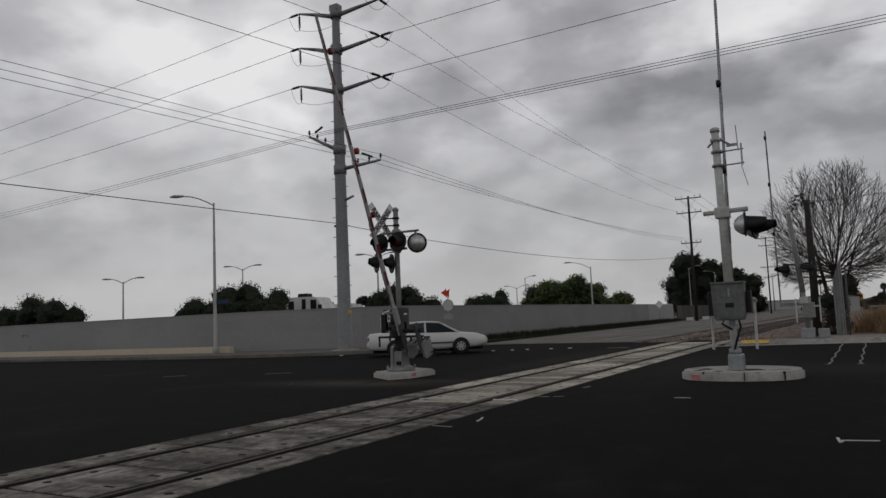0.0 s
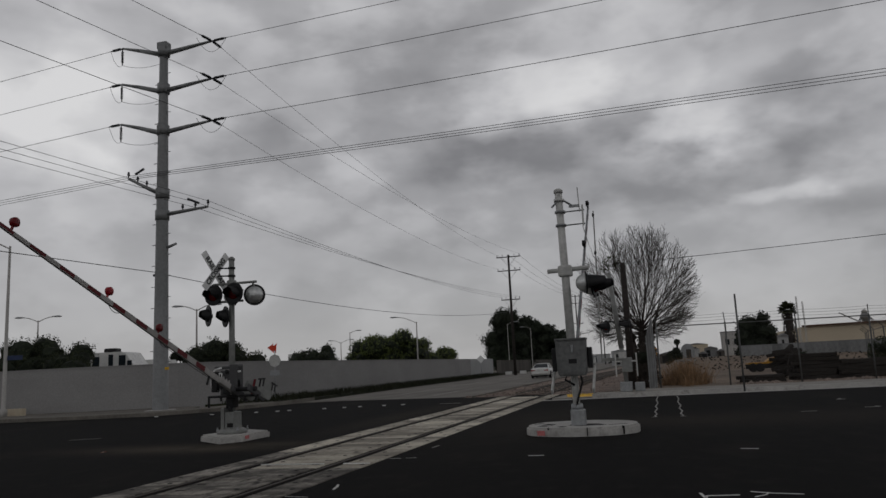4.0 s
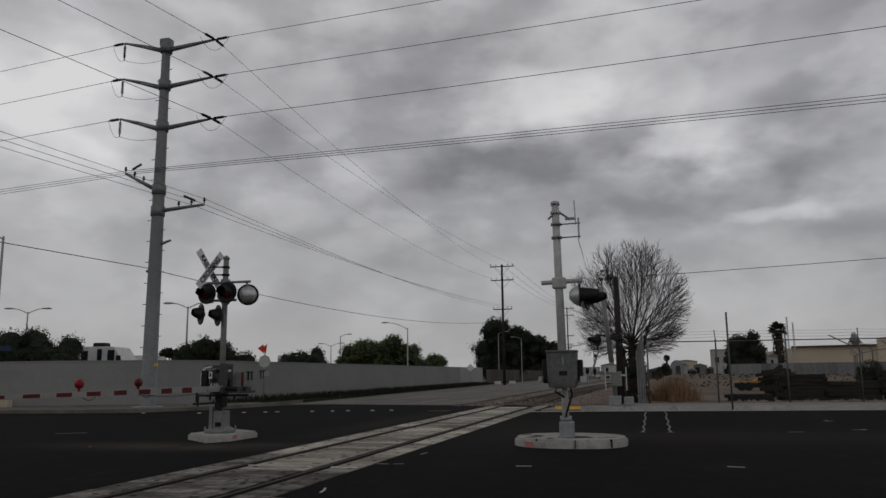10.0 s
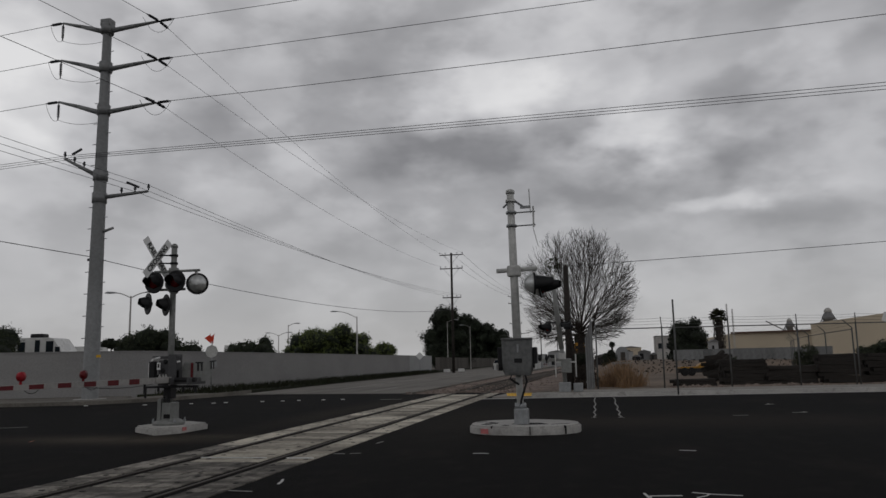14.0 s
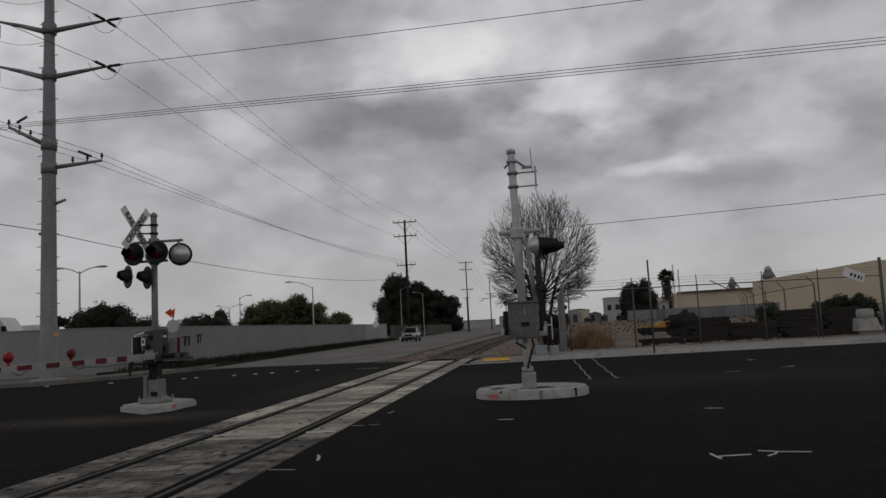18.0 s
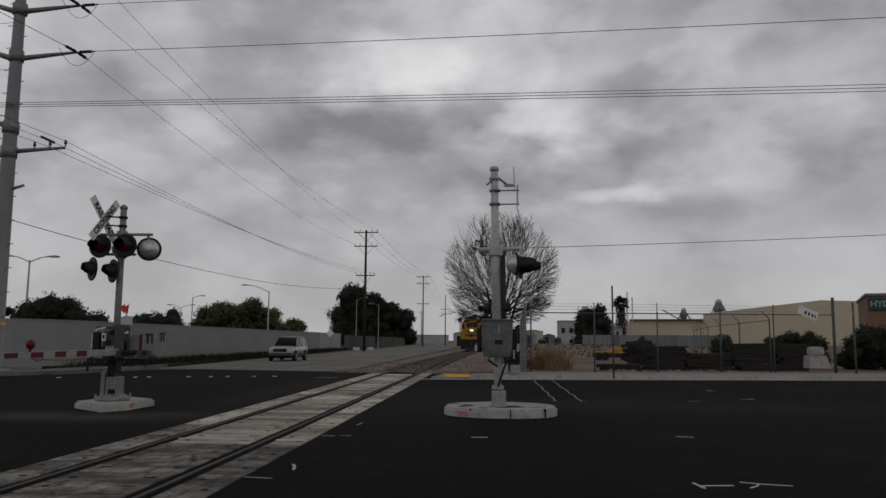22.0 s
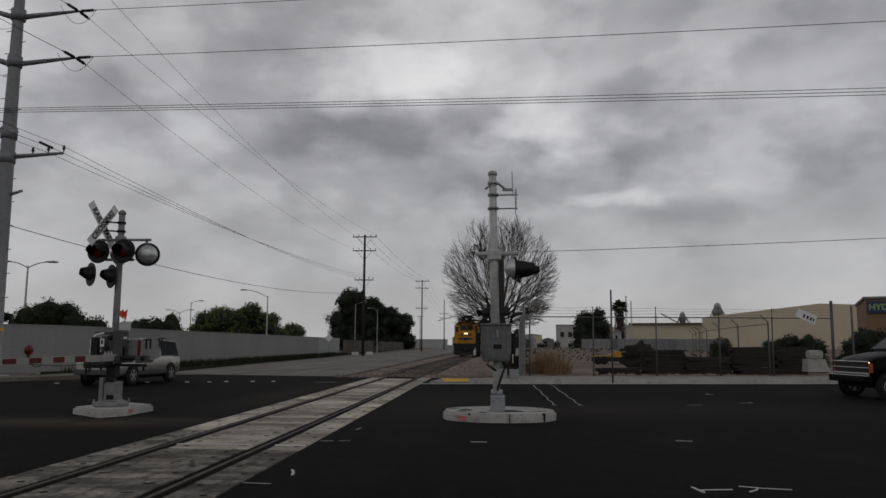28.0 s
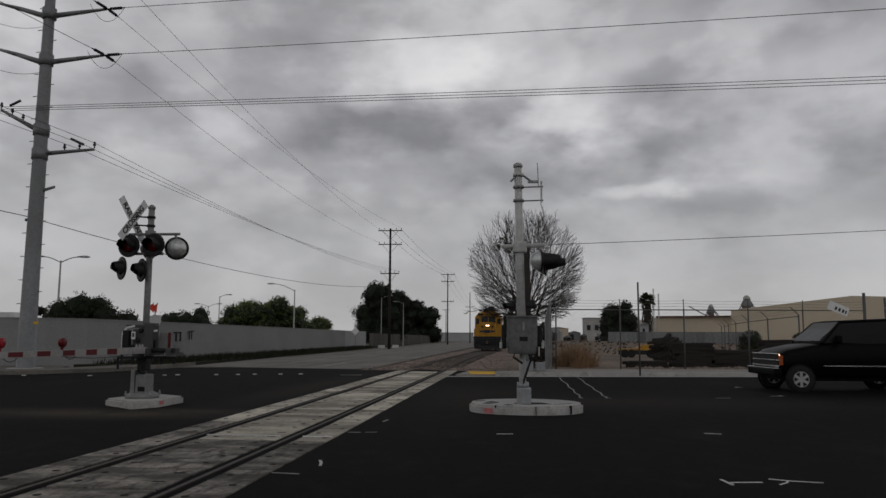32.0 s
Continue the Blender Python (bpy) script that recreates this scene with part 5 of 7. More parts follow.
bush("tree_clump", "broad dark evergreen tree by the street", -41.0, -20.4, 239, 12.0, 0.3, 15.2, 6, 9500, 0.55, LEAF_DARK, 18, category="tree")
bush("tree_clump", "distant dark tree beside the railway", 0.2, 4.2, 210, 7, 0.3, 9.5, 3, 1200, 0.6, LEAF_DARK, 19, category="tree")
bush("shrub", "low dark bush across the yard", 6.9, 8.9, 112, 1.6, 0.0, 3.0, 3, 1500, 0.2, LEAF_DARK, 41)
bush("tree_clump", "dark rounded tree in the yard", 15.9, 21.5, 110, 5.0, 0.2, 7.0, 4, 4200, 0.3, LEAF_DARK, 20, category="tree")
bush("shrub", "dark overgrown shrub by the yard fence", 24.1, 33.0, 45.0, 2.6, 0, 3.05, 7, 8500, 0.12, LEAF_DARK, 21, upward=0.7)
bush("shrub", "grey-green weeds over the timber stacks", 20.3, 23.8, 46.0, 1.8, 0.0, 2.45, 4, 4200, 0.12, LEAF_GREY, 22, upward=0.7)
bush("shrub", "tall grey-green weeds between the timber stacks", 16.3, 17.7, 43.2, 1.0, 0.2, 2.2, 3, 1500, 0.1, LEAF_GREY, 28, core=False, upward=1.3)
bush("shrub", "scrubby weeds along the chain-link fence", 12.3, 14.6, 46.5, 1.5, 0.2, 1.6, 4, 700, 0.1, LEAF_GREY, 23)
bush("shrub", "grey leafless scrub round the timber post", 4.75, 6.0, 38.2, 1.2, 0.0, 2.45, 4, 2600, 0.075, SCRUB, 24, core=False, upward=0.9)
bush("shrub", "pale brown weeds beside the dry grass", 6.2, 8.4, 41.5, 1.4, 0.0, 0.9, 4, 700, 0.08, STRAW, 25, core=False)
bare_tree((4.9, 56.0, 0.05), 7)

palm = thing("palm_tree", "fan palm with a shaggy skirt of dead fronds", "palm", (24.9, 123, 0))
bm = B()
tube(bm, (0, 0, 0), (0, 0, 7.6), 0.35, 0.25, 8)
part("trunk", bm, BARK, palm)
random.seed(31)
bm, skirt = B(), B()
for i in range(150):
    a, e = random.uniform(0, 2 * math.pi), random.uniform(-0.5, 1.2)
    d = Vector((math.cos(a) * math.cos(e), math.sin(a) * math.cos(e), math.sin(e)))
    s = d.cross(Vector((0, 0, 1))).normalized()
    o, ln = Vector((0, 0, 7.6)), random.uniform(1.1, 1.7)
    q = [bm.verts.new(p) for p in (o + d * 0.3, o + d * ln * 0.75 + s * 0.28, o + d * ln + Vector((0, 0, -0.2)), o + d * ln * 0.75 - s * 0.28)]
    bm.faces.new(q)
for i in range(220):
    a, z = random.uniform(0, 2 * math.pi), random.uniform(3.0, 7.2)
    d = Vector((math.cos(a), math.sin(a), 0))
    o = Vector((0, 0, z)) + d * random.uniform(0.3, 0.85)
    s = Vector((-d.y, d.x, 0)) * 0.2
    skirt.faces.new([skirt.verts.new(p) for p in (o - s, o + s, o + d * 0.15 - Vector((0, 0, 0.9)))])
part("fronds", bm, PALM, palm)
part("dead_skirt", skirt, BARK, palm, "hanging dead fronds")

random.seed(33)
bm = B()
tufts = [(random.gauss(7.1, 0.5), random.gauss(40.5, 1.0), random.uniform(0.7, 1.0)) for _ in range(46)]
for i in range(2100):
    tx, ty, tall = random.choice(tufts)
    x, y = tx + random.gauss(0, 0.16), ty + random.gauss(0, 0.16)
    if x < 5.9:
        continue
    h = (0.3 + 1.5 * random.random() ** 1.5) * tall * max(0.35, 1 - 0.3 * abs(x - 7.3))
    t = Vector((random.gauss(0.05, 0.34), random.gauss(0, 0.3), 1)) * h
    w = random.uniform(0.006, 0.018)
    a = random.uniform(0, math.pi)
    s = Vector((math.cos(a), math.sin(a), 0)) * w
    p = Vector((x, y, 0.05))
    bm.faces.new([bm.verts.new(q) for q in (p - s, p + s, p + t * 0.6 + s * 0.7, p + t, p + t * 0.6 - s * 0.7)])
solid("dry_grass", bm, STRAW, "tall dry orange-brown grass behind the fence", kind="stuff")
bm = B()
for i in range(9000):
    u = random.random()
    k = u * 9
    x, y = -13.6 - random.random() * 3.4 - max(0, u - 0.3) * 3.2, 36 + u * 70
    h = random.uniform(0.15, 0.45)
    s = Vector((random.uniform(-1, 1), random.uniform(-1, 1), 0)) * 0.04
    p = Vector((x, y, 0.1))
    bm.faces.new([bm.verts.new(q) for q in (p - s, p + s, p + Vector((random.gauss(0, 0.06), random.gauss(0, 0.06), h)))])
solid("verge_grass", bm, GRASS, "short dark verge grass below the wall", kind="stuff")


# ---- yard fence ----
def fence_y(x):
    return 35.3 + 0.16 * (x - 5.0)


fence = thing("chain_link_fence", "galvanised chain-link fence with barbed wire and leaning posts", "fence")
post_x = [5.97, 8.97, 11.98, 15.05, 17.68, 20.7]
for i, x in enumerate(post_x):
    bm = B()
    z = 2.94 if i < 5 else 3.75
    tube(bm, (x, fence_y(x), 0.05), (x + 0.02, fence_y(x), z), 0.035 if i < 5 else 0.075, seg=8)
    if i < 5:
        tube(bm, (x + 0.02, fence_y(x), z), (x - 0.03, fence_y(x) - 0.2, z + 0.42), 0.02, seg=6)
    part("post", bm, OLD_GALV, fence)
bm = B()
tube(bm, (5.97, fence_y(5.97), 2.86), (20.7, fence_y(20.7), 2.9), 0.028, seg=6)
part("top_rail", bm, OLD_GALV, fence)
bm = B()
for dz, dy in ((0.15, -0.05), (0.28, -0.12), (0.4, -0.19)):
    for a, b in zip(post_x, post_x[1:]):
        wire_mesh(bm, sagging((a, fence_y(a) + dy, 2.9 + dz), (b, fence_y(b) + dy, 2.9 + dz), 0.03, 4), 0.006)
part("barbed_wire", bm, OLD_GALV, fence)
bm = B()
for a, b in zip(post_x, post_x[1:]):
    ya, yb, ln = fence_y(a), fence_y(b), b - a
    n = 26
    for k in range(-n, n):
        for s in (1, -1):
            u0, u1 = k / n, k / n + 2.5 / ln
            z0, z1 = (0.1, 2.84) if s > 0 else (2.84, 0.1)
            if u1 <= 0 or u0 >= 1:
                continue
            c0, c1 = max(0, u0), min(1, u1)
            w0, w1 = z0 + (z1 - z0) * (c0 - u0) / (u1 - u0), z0 + (z1 - z0) * (c1 - u0) / (u1 - u0)
            p, q = Vector((a + ln * c0, ya + (yb - ya) * c0, w0)), Vector((a + ln * c1, ya + (yb - ya) * c1, w1))
            d = Vector((0.0011, 0, 0.0011))
            bm.faces.new([bm.verts.new(v) for v in (p - d, p + d, q + d, q - d)])
part("mesh_fabric", bm, OLD_GALV, fence, "diamond wire mesh")
back = thing("chain_link_fence", "receding chain-link fence with bent barbed-wire arms", "fence")
back_posts = [(17.6, 37.6), (18.2, 44), (18.9, 50), (19.8, 56), (20.9, 62), (22.2, 68), (23.5, 74)]
for x, y in back_posts:
    bm = B()
    tube(bm, (x, y, 0.05), (x, y, 2.7), 0.035, seg=7)
    tube(bm, (x, y, 2.7), (x - 0.36, y, 3.05), 0.025, seg=6)
    part("post", bm, OLD_GALV, back)
for (xa, ya), (xb, yb) in zip(back_posts, back_posts[1:]):
    part("top_rail", tube(B(), (xa, ya, 2.62), (xb, yb, 2.62), 0.024, seg=6), OLD_GALV, back)
    bm = B()
    for dx, dz in ((-0.12, 0.2), (-0.24, 0.32), (-0.36, 0.43)):
        wire_mesh(bm, sagging((xa + dx, ya, 2.62 + dz), (xb + dx, yb, 2.62 + dz), 0.04, 4), 0.006)
    part("barbed_wire", bm, OLD_GALV, back)
# taller posts and an end panel with dense slats
for x, y, h, r in ((9.06, 31.0, 3.75, 0.035), (21.1, 36.6, 3.4, 0.05)):
    p = thing("sign_post", "slim dark steel post at the sidewalk edge", "post", (x, y, 0.05), group="posts")
    bm = B()
    tube(bm, (0, 0, 0), (0, 0, h), r, seg=8)
    part("shaft", bm, OLD_GALV, p)
    bm = B()
    lathe(bm, [(0, r * 1.3), (0.05, r * 1.3)], at=(0, 0, h - 0.5), seg=8)
    part("band", bm, GALV, p)
gate = thing("gate_panel", "pale slatted gate leaf at the end of the fence", "gate", (5.5, 35.6, 0.05), 70)
for i in range(9):
    bm = B()
    box(bm, (i * 0.11, 0, 1.25 + 0.06 * i), (0.085, 0.02, 2.4 + 0.12 * i), bevel=0.004)
    part("slat", bm, SLAT, gate)
bm = B()
box(bm, (0.45, 0.03, 0.4), (1.0, 0.04, 0.06))
box(bm, (0.45, 0.03, 2.1), (1.0, 0.04, 0.06))
part("rail", bm, GALV, gate)
sign = thing("fence_sign", "white tilted sign board hung on the barbed wire", "sign", (19.15, 37.2, 2.85), 8)
bm = B()
box(bm, (0, 0, 0), (1.0, 0.015, 0.42), bevel=0.004)
board = part("board", bm, SIGN_WHITE, sign, m=pose(0, -0.25, 0.12, 0, 22, 0))
for k, (x, w) in enumerate(((-0.12, 0.12), (0.06, 0.13), (0.24, 0.12), (0.38, 0.08))):
    bm = B()
    box(bm, (x, -0.011, -0.04), (w * 0.8, 0.004, 0.16))
    part("bar", bm, INK, board)

# ---- yard things ----
random.seed(44)


def tie_stack(x, y, turn, nx, nz, ln=2.6):
    ob = thing("timber_stack", "stack of old dark creosoted railway ties", "timber stack", (x, y, 0.06), turn, group="tie stacks")
    me = mesh_of(box(B(), (0, 0, 0), (ln, 0.22, 0.17), bevel=0.015), TIE, "tie")
    for k in range(nz):
        for i in range(nx):
            piece("tie", me, ob, pose(random.uniform(-0.25, 0.25), (i - nx / 2) * 0.25 + random.uniform(-0.02, 0.02), 0.09 + k * 0.18, random.uniform(-2, 2), random.uniform(-1.5, 1.5), random.uniform(-5, 5)))
    return ob


for x, y, a, nx, nz, ln in ((13.35, 41.2, 6, 4, 7, 2.1), (15.6, 41.4, 10, 4, 5, 2.5), (18.1, 41.6, 4, 4, 8, 2.1), (20.2, 42.1, 7, 4, 8, 1.7), (10.5, 39.3, 3, 4, 2, 1.9)):
    tie_stack(x, y, a, nx, nz, ln)
heap = thing("timber_heap", "loose heap of old dark railway ties", "timber heap", (12.55, 44.8, 0.06), 0)
me = mesh_of(box(B(), (0, 0, 0), (1.3, 0.22, 0.17), bevel=0.015), TIE, "tie")
for i in range(26):
    h = random.random() ** 1.3
    piece("tie", me, heap, pose(0.25 * h + random.gauss(0, 0.22), random.gauss(0, 0.3), 0.12 + 1.35 * h, random.uniform(-15, 15), random.uniform(-38, 4), random.uniform(-35, 35)))
solid("rubble", stones(260, lambda: (random.uniform(9.5, 22), 37.0 + random.gauss(0, 0.5) + 0.16 * 8), (0.05, 0.16)), STONE, "loose rubble and stones along the fence", kind="stuff")
lift = thing("work_vehicle", "yellow low flatbed yard trailer with black wheels", "yard trailer", (13.5, 61.0, 0.06), 5)
bm = B()
box(bm, (0, 0, 0.62), (2.6, 1.2, 0.14), bevel=0.03)
loft(bm, [[(x, y, z) for y, z in ((-0.5, 0.68), (0.5, 0.68), (0.45, h), (-0.45, h))] for x, h in ((0.0, 0.72), (0.4, 0.98), (1.1, 1.02), (1.5, 0.72))], smooth=False)
part("body", bm, LOCO_YELLOW, lift)
for x in (-1.0, -0.5, 1.0):
    bm = B()
    lathe(bm, [(-0.12, 0.25), (-0.1, 0.32), (0.1, 0.32), (0.12, 0.25)], axis=(0, 1, 0), at=(x, -0.55, 0.32), seg=14)
    part("wheel", bm, RUBBER, lift)
bm = B()
box(bm, (-0.2, -0.62, 0.4), (2.6, 0.06, 0.34), bevel=0.02)
part("skirt", bm, BLACK, lift)
tank = thing("fuel_tank", "small pale rounded concrete lump in the yard", "tank", (20.7, 40.0, 0.27))
bm = B()
box(bm, (0, 0, 0.86), (0.75, 0.6, 0.46), bevel=0.18)
part("body", bm, CONCRETE, tank)
bm = B()
loft(bm, [[(-0.5, -0.4, 0), (0.6, -0.4, 0), (0.6, 0.4, 0), (-0.5, 0.4, 0)], [(-0.45, -0.36, 0.64), (0.38, -0.36, 0.64), (0.38, 0.36, 0.64), (-0.45, 0.36, 0.64)]], smooth=False)
part("plinth", bm, CONCRETE, tank, "broken pale concrete block")
barr = thing("barricade", "low white plank barricade in the weeds", "barricade", (7.3, 42.0, 0.05), 5)
bm = B()
box(bm, (0, 0, 1.2), (1.1, 0.05, 0.1), bevel=0.01)
part("plank", bm, LANE, barr)
for x in (-0.45, 0.45):
    bm = B()
    box(bm, (x, 0.02, 0.6), (0.05, 0.05, 1.2))
    part("leg", bm, LANE, barr)
slatf = thing("slatted_fence", "far grey slatted fence round the warehouse yard", "fence")
me = mesh_of(box(B(), (0, 0, 1.1), (1.03, 0.05, 2.2)), SLAT, "slat_panel")
for i in range(15):
    piece("slat_panel", me, slatf, pose(14.6 + i * 0.95, 84 - i * 0.36, 0.05, 0, 0, -21))

# ---- buildings ----
def louver(parent, x, y, z, s):
    bm = B()
    lathe(bm, [(0, 0.5 * s), (0.5 * s, 0.5 * s), (0.55 * s, 0.75 * s), (0.8 * s, 0.7 * s), (1.3 * s, 0.42 * s), (1.35 * s, 0.3 * s), (1.7 * s, 0.28 * s), (1.75 * s, 0.1 * s)], at=(x, y, z), seg=12)
    vent = part("roof_ventilator", bm, ROOF, parent, "grey turbine roof ventilator")
    bm = B()
    lathe(bm, [(0, 0.45 * s), (0.25 * s, 0.4 * s), (0.5 * s, 0.16 * s)], at=(x, y, z + 1.35 * s), seg=12)
    part("cap", bm, CONCRETE, vent, "pale cap")
    for dx in (-1.15, -0.85, 0.85, 1.15):
        bm = B()
        tube(bm, (x + dx * s * 0.5, y - 0.3, z + 0.75 * s), (x + dx * s, y - 0.5, z - 0.1), 0.09, seg=6)
        part("strut", bm, INSULATOR, vent)
    return vent


wh = thing("warehouse", "large tan stucco warehouse with low gable roof", "warehouse", (0, 0, 0))
bm = B()
loft(bm, [[(x0, y0, -0.1), (x1, y1, -0.1), (x1, y1, h), (x0, y0, h0)] for x0, y0, x1, y1, h0, h in ((31, 150, 31.1, 200, 5.6, 5.6), (46.5, 145.6, 46.6, 200, 6.0, 6.0))], smooth=False)
part("side_wing", bm, TAN, wh)
bm = B()
g = [(44, 145.5, 6.9), (63, 139, 9.2), (70, 137, 8.9), (86, 131, 6.6)]
lo, hi = [bm.verts.new((x, y, -0.1)) for x, y, z in g], [bm.verts.new((x, y, z)) for x, y, z in g]
lo2, hi2 = [bm.verts.new((x + 18, y + 55, -0.1)) for x, y, z in g], [bm.verts.new((x + 18, y + 55, z)) for x, y, z in g]
for i in range(3):
    bm.faces.new((lo[i], lo[i + 1], hi[i + 1], hi[i]))
    bm.faces.new((hi[i], hi[i + 1], hi2[i + 1], hi2[i]))
bm.faces.new((lo[0], hi[0], hi2[0], lo2[0]))
bm.faces.new((lo[3], lo2[3], hi2[3], hi[3]))
part("main_hall", bm, TAN, wh)
bm = B()
box(bm, (37.5, 147.8, 5.75), (13.5, 0.5, 0.3), pose(37.5, 147.8, 5.75, 0, 0, -17) @ pose(-37.5, -147.8, -5.75))
part("parapet", bm, RUST, wh, "dark rusty roof edge")
louver(wh, 50.6, 158, 7.2, 1.7)
louver(wh, 43.0, 156, 6.2, 1.2)
bm = B()
tube(bm, (42.0, 155, 6.0), (38.5, 155, 8.0), 0.12, seg=6)
part("guy_brace", bm, ROOF, wh)
bb = thing("shop_building", "brown stucco shop with a coloured name sign", "shop", (43.2, 81.2, 0), -22)
bm = B()
box(bm, (9, 8, 3.2), (18, 16, 6.6), bevel=0.05)
part("shell", bm, BROWN, bb)
bm = B()
box(bm, (9, 8, 6.6), (18.4, 16.4, 0.25), bevel=0.03)
part("roof_edge", bm, ROOF, bb)
bm = B()
box(bm, (3.9, -0.12, 5.6), (7.6, 0.2, 1.2), bevel=0.03)
fascia = part("sign_fascia", bm, BLUE_SIGN, bb, "dark sign panel")
lettering("lettering", "HYDRO", 0.86, HYDRO, fascia, pose(1.75, -0.24, 5.6, 90, 0, 0), "green sign letters")
lettering("lettering", "PONIC", 0.86, HYDRO_B, fascia, pose(4.7, -0.24, 5.6, 90, 0, 0), "blue sign letters")

# distance: low sheds, vans and trailers behind the wall
rv = thing("motorhome", "white motorhome parked behind the wall", "motorhome", (-33.95, 46.5, 0), 12)
bm = B()
loft(bm, [[(x, y, z) for x, z in ((-3.6, 0.7), (2.9, 0.7), (3.5, 1.2), (3.42, 2.7), (2.75, 3.68), (2.4, 3.75), (-3.6, 3.75))] for y in (-1.2, 1.2)], smooth=False)
part("body", bm, WHITE_PAINT, rv)
for x, w, z, h in ((-1.0, 0.7, 3.0, 0.9), (0.6, 0.5, 3.0, 0.9), (1.7, 0.34, 3.0, 1.15), (2.55, 0.5, 3.0, 1.0), (3.1, 0.34, 2.75, 0.7)):
    bm = B()
    box(bm, (x, -1.22, z), (w, 0.04, h), bevel=0.01)
    part("window", bm, GLASS, rv)
bm = B()
box(bm, (1.2, 0, 3.9), (0.9, 0.9, 0.32), bevel=0.1)
part("roof_unit", bm, BLACK, rv)
for x in (-2.4, 2.2):
    bm = B()
    lathe(bm, [(-0.13, 0.3), (-0.1, 0.4), (0.1, 0.4), (0.13, 0.3)], axis=(0, 1, 0), at=(x, -1.0, 0.4), seg=14)
    part("wheel", bm, RUBBER, rv)
trail_spots = ((-41.5, 47, 8, 6.4, 3.2), (-33.0, 62, 5, 5.2, 3.45), (-37.5, 56, 4, 6, 3.3), (-31, 76, 0, 4.5, 3.75), (-45, 66, 3, 7, 3.7), (-26.5, 92, 2, 4, 3.95))
for x, y, a, ln, h in trail_spots:
    ob = thing("travel_trailer", "white travel trailer parked behind the wall", "trailer", (x, y, 0), a, group="parked trailers")
    bm = B()
    loft(bm, [[(u, v, z) for u, z in ((-ln / 2, 0.6), (ln / 2, 0.6), (ln / 2 + 0.2, 1.4), (ln / 2 - 0.3, h), (-ln / 2 + 0.15, h))] for v in (-1.15, 1.15)], smooth=False)
    part("body", bm, WHITE_PAINT, ob)
    bm = B()
    box(bm, (0, -1.17, h * 0.62), (ln * 0.85, 0.03, 0.3), bevel=0.01)
    part("stripe", bm, TRIM, ob, "dark window band")
    bm = B()
    box(bm, (-0.5, 0, h + 0.14), (0.9, 0.7, 0.28), bevel=0.08)
    part("roof_unit", bm, BLACK, ob)
    for u in (-0.5, 0.4):
        bm = B()
        lathe(bm, [(-0.1, 0.25), (-0.08, 0.34), (0.08, 0.34), (0.1, 0.25)], axis=(0, 1, 0), at=(u, -1.0, 0.34), seg=12)
        part("wheel", bm, RUBBER, ob)
for x, y, a, s in ((21, 210, 0, (3, 4, 2.0)), (12, 260, 0, (4, 6, 1.9)), (17, 300, 0, (6, 8, 1.7)), (29, 320, 0, (9, 8, 1.7)), (41, 330, 0, (10, 8, 2.2)), (-40, 330, 0, (50, 8, 3.6)), (29, 190, 0, (7, 6, 5.0))):
    ob = thing("shed", "small pale building in the distance", "building", (x, y, 0), a, group="distant sheds")
    bm = B()
    box(bm, (0, 0, s[2] / 2), s)
    part("shell", bm, SLAT if x > 3 else WALL_PALE, ob)
    bm = B()
    box(bm, (0, 0, s[2] + 0.12), (s[0] + 0.3, s[1] + 0.3, 0.24))
    part("roof", bm, ROOF, ob)
hut = thing("quonset_hut", "small grey hut with a round roof across the yard", "hut", (9.9, 120, 1.1))
bm = B()
loft(bm, [[(0.95 * math.cos(a), y, 1.1 + 1.05 * math.sin(a)) for a in [k * math.pi / 9 for k in range(10)]] + [(-0.95, y, 0), (0.95, y, 0)] for y in (-2, 2)], smooth=False)
part("shell", bm, GALV, hut)
bm = B()
box(bm, (0.1, -2.03, 0.65), (0.7, 0.05, 1.3), bevel=0.01)
part("door", bm, OLD_SLAT, hut, "dark door")
for x, y, w, h, paint in ((7.2, 118, 2.6, 1.9, OLD_SLAT), (12.3, 124, 1.2, 1.7, BLACK), (13.9, 130, 2.0, 2.5, ROOF), (15.2, 128, 1.0, 2.0, OLD_SLAT), (11.4, 150, 3.0, 2.7, WALL_PALE), (14.2, 190, 5.0, 4.0, TAN), (20.5, 100, 0.9, 3.3, WALL_PALE), (3.4, 150, 3.4, 2.6, WALL_PALE), (-2.6, 170, 3.6, 3.2, WALL_PALE)):
    ob = thing("yard_shed", "weathered small shed across the yard", "shed", (x, y, bank(x, y) - 0.04), random.uniform(-12, 12), group="yard sheds")
    h -= bank(x, y)
    bm = B()
    box(bm, (0, 0, h / 2), (w, 2.0, h))
    part("shell", bm, paint, ob)
    bm = B()
    loft(bm, [[(sx * (w / 2 + 0.12), yy, h + 0.004), (0, yy, h + 0.35), (-sx * (w / 2 + 0.12), yy, h + 0.004)] for sx, yy in ((1, -1.15), (1, 1.15))], smooth=False)
    part("roof", bm, ROOF, ob)
    bm = B()
    box(bm, (-w * 0.2, -1.02, h * 0.45), (w * 0.3, 0.04, h * 0.7), bevel=0.01)
    part("door", bm, BLACK if paint != BLACK else OLD_SLAT, ob, "dark doorway")
office = thing("far_building", "pale concrete building beyond the yard", "building", (18.7, 150, 0))
bm = B()
box(bm, (0, 0, 2.7), (3.1, 5, 5.4), bevel=0.05)
part("shell", bm, CONCRETE, office)
bm = B()
box(bm, (0, 0, 5.46), (3.3, 5.2, 0.14), bevel=0.02)
part("roof_edge", bm, ROOF, office)
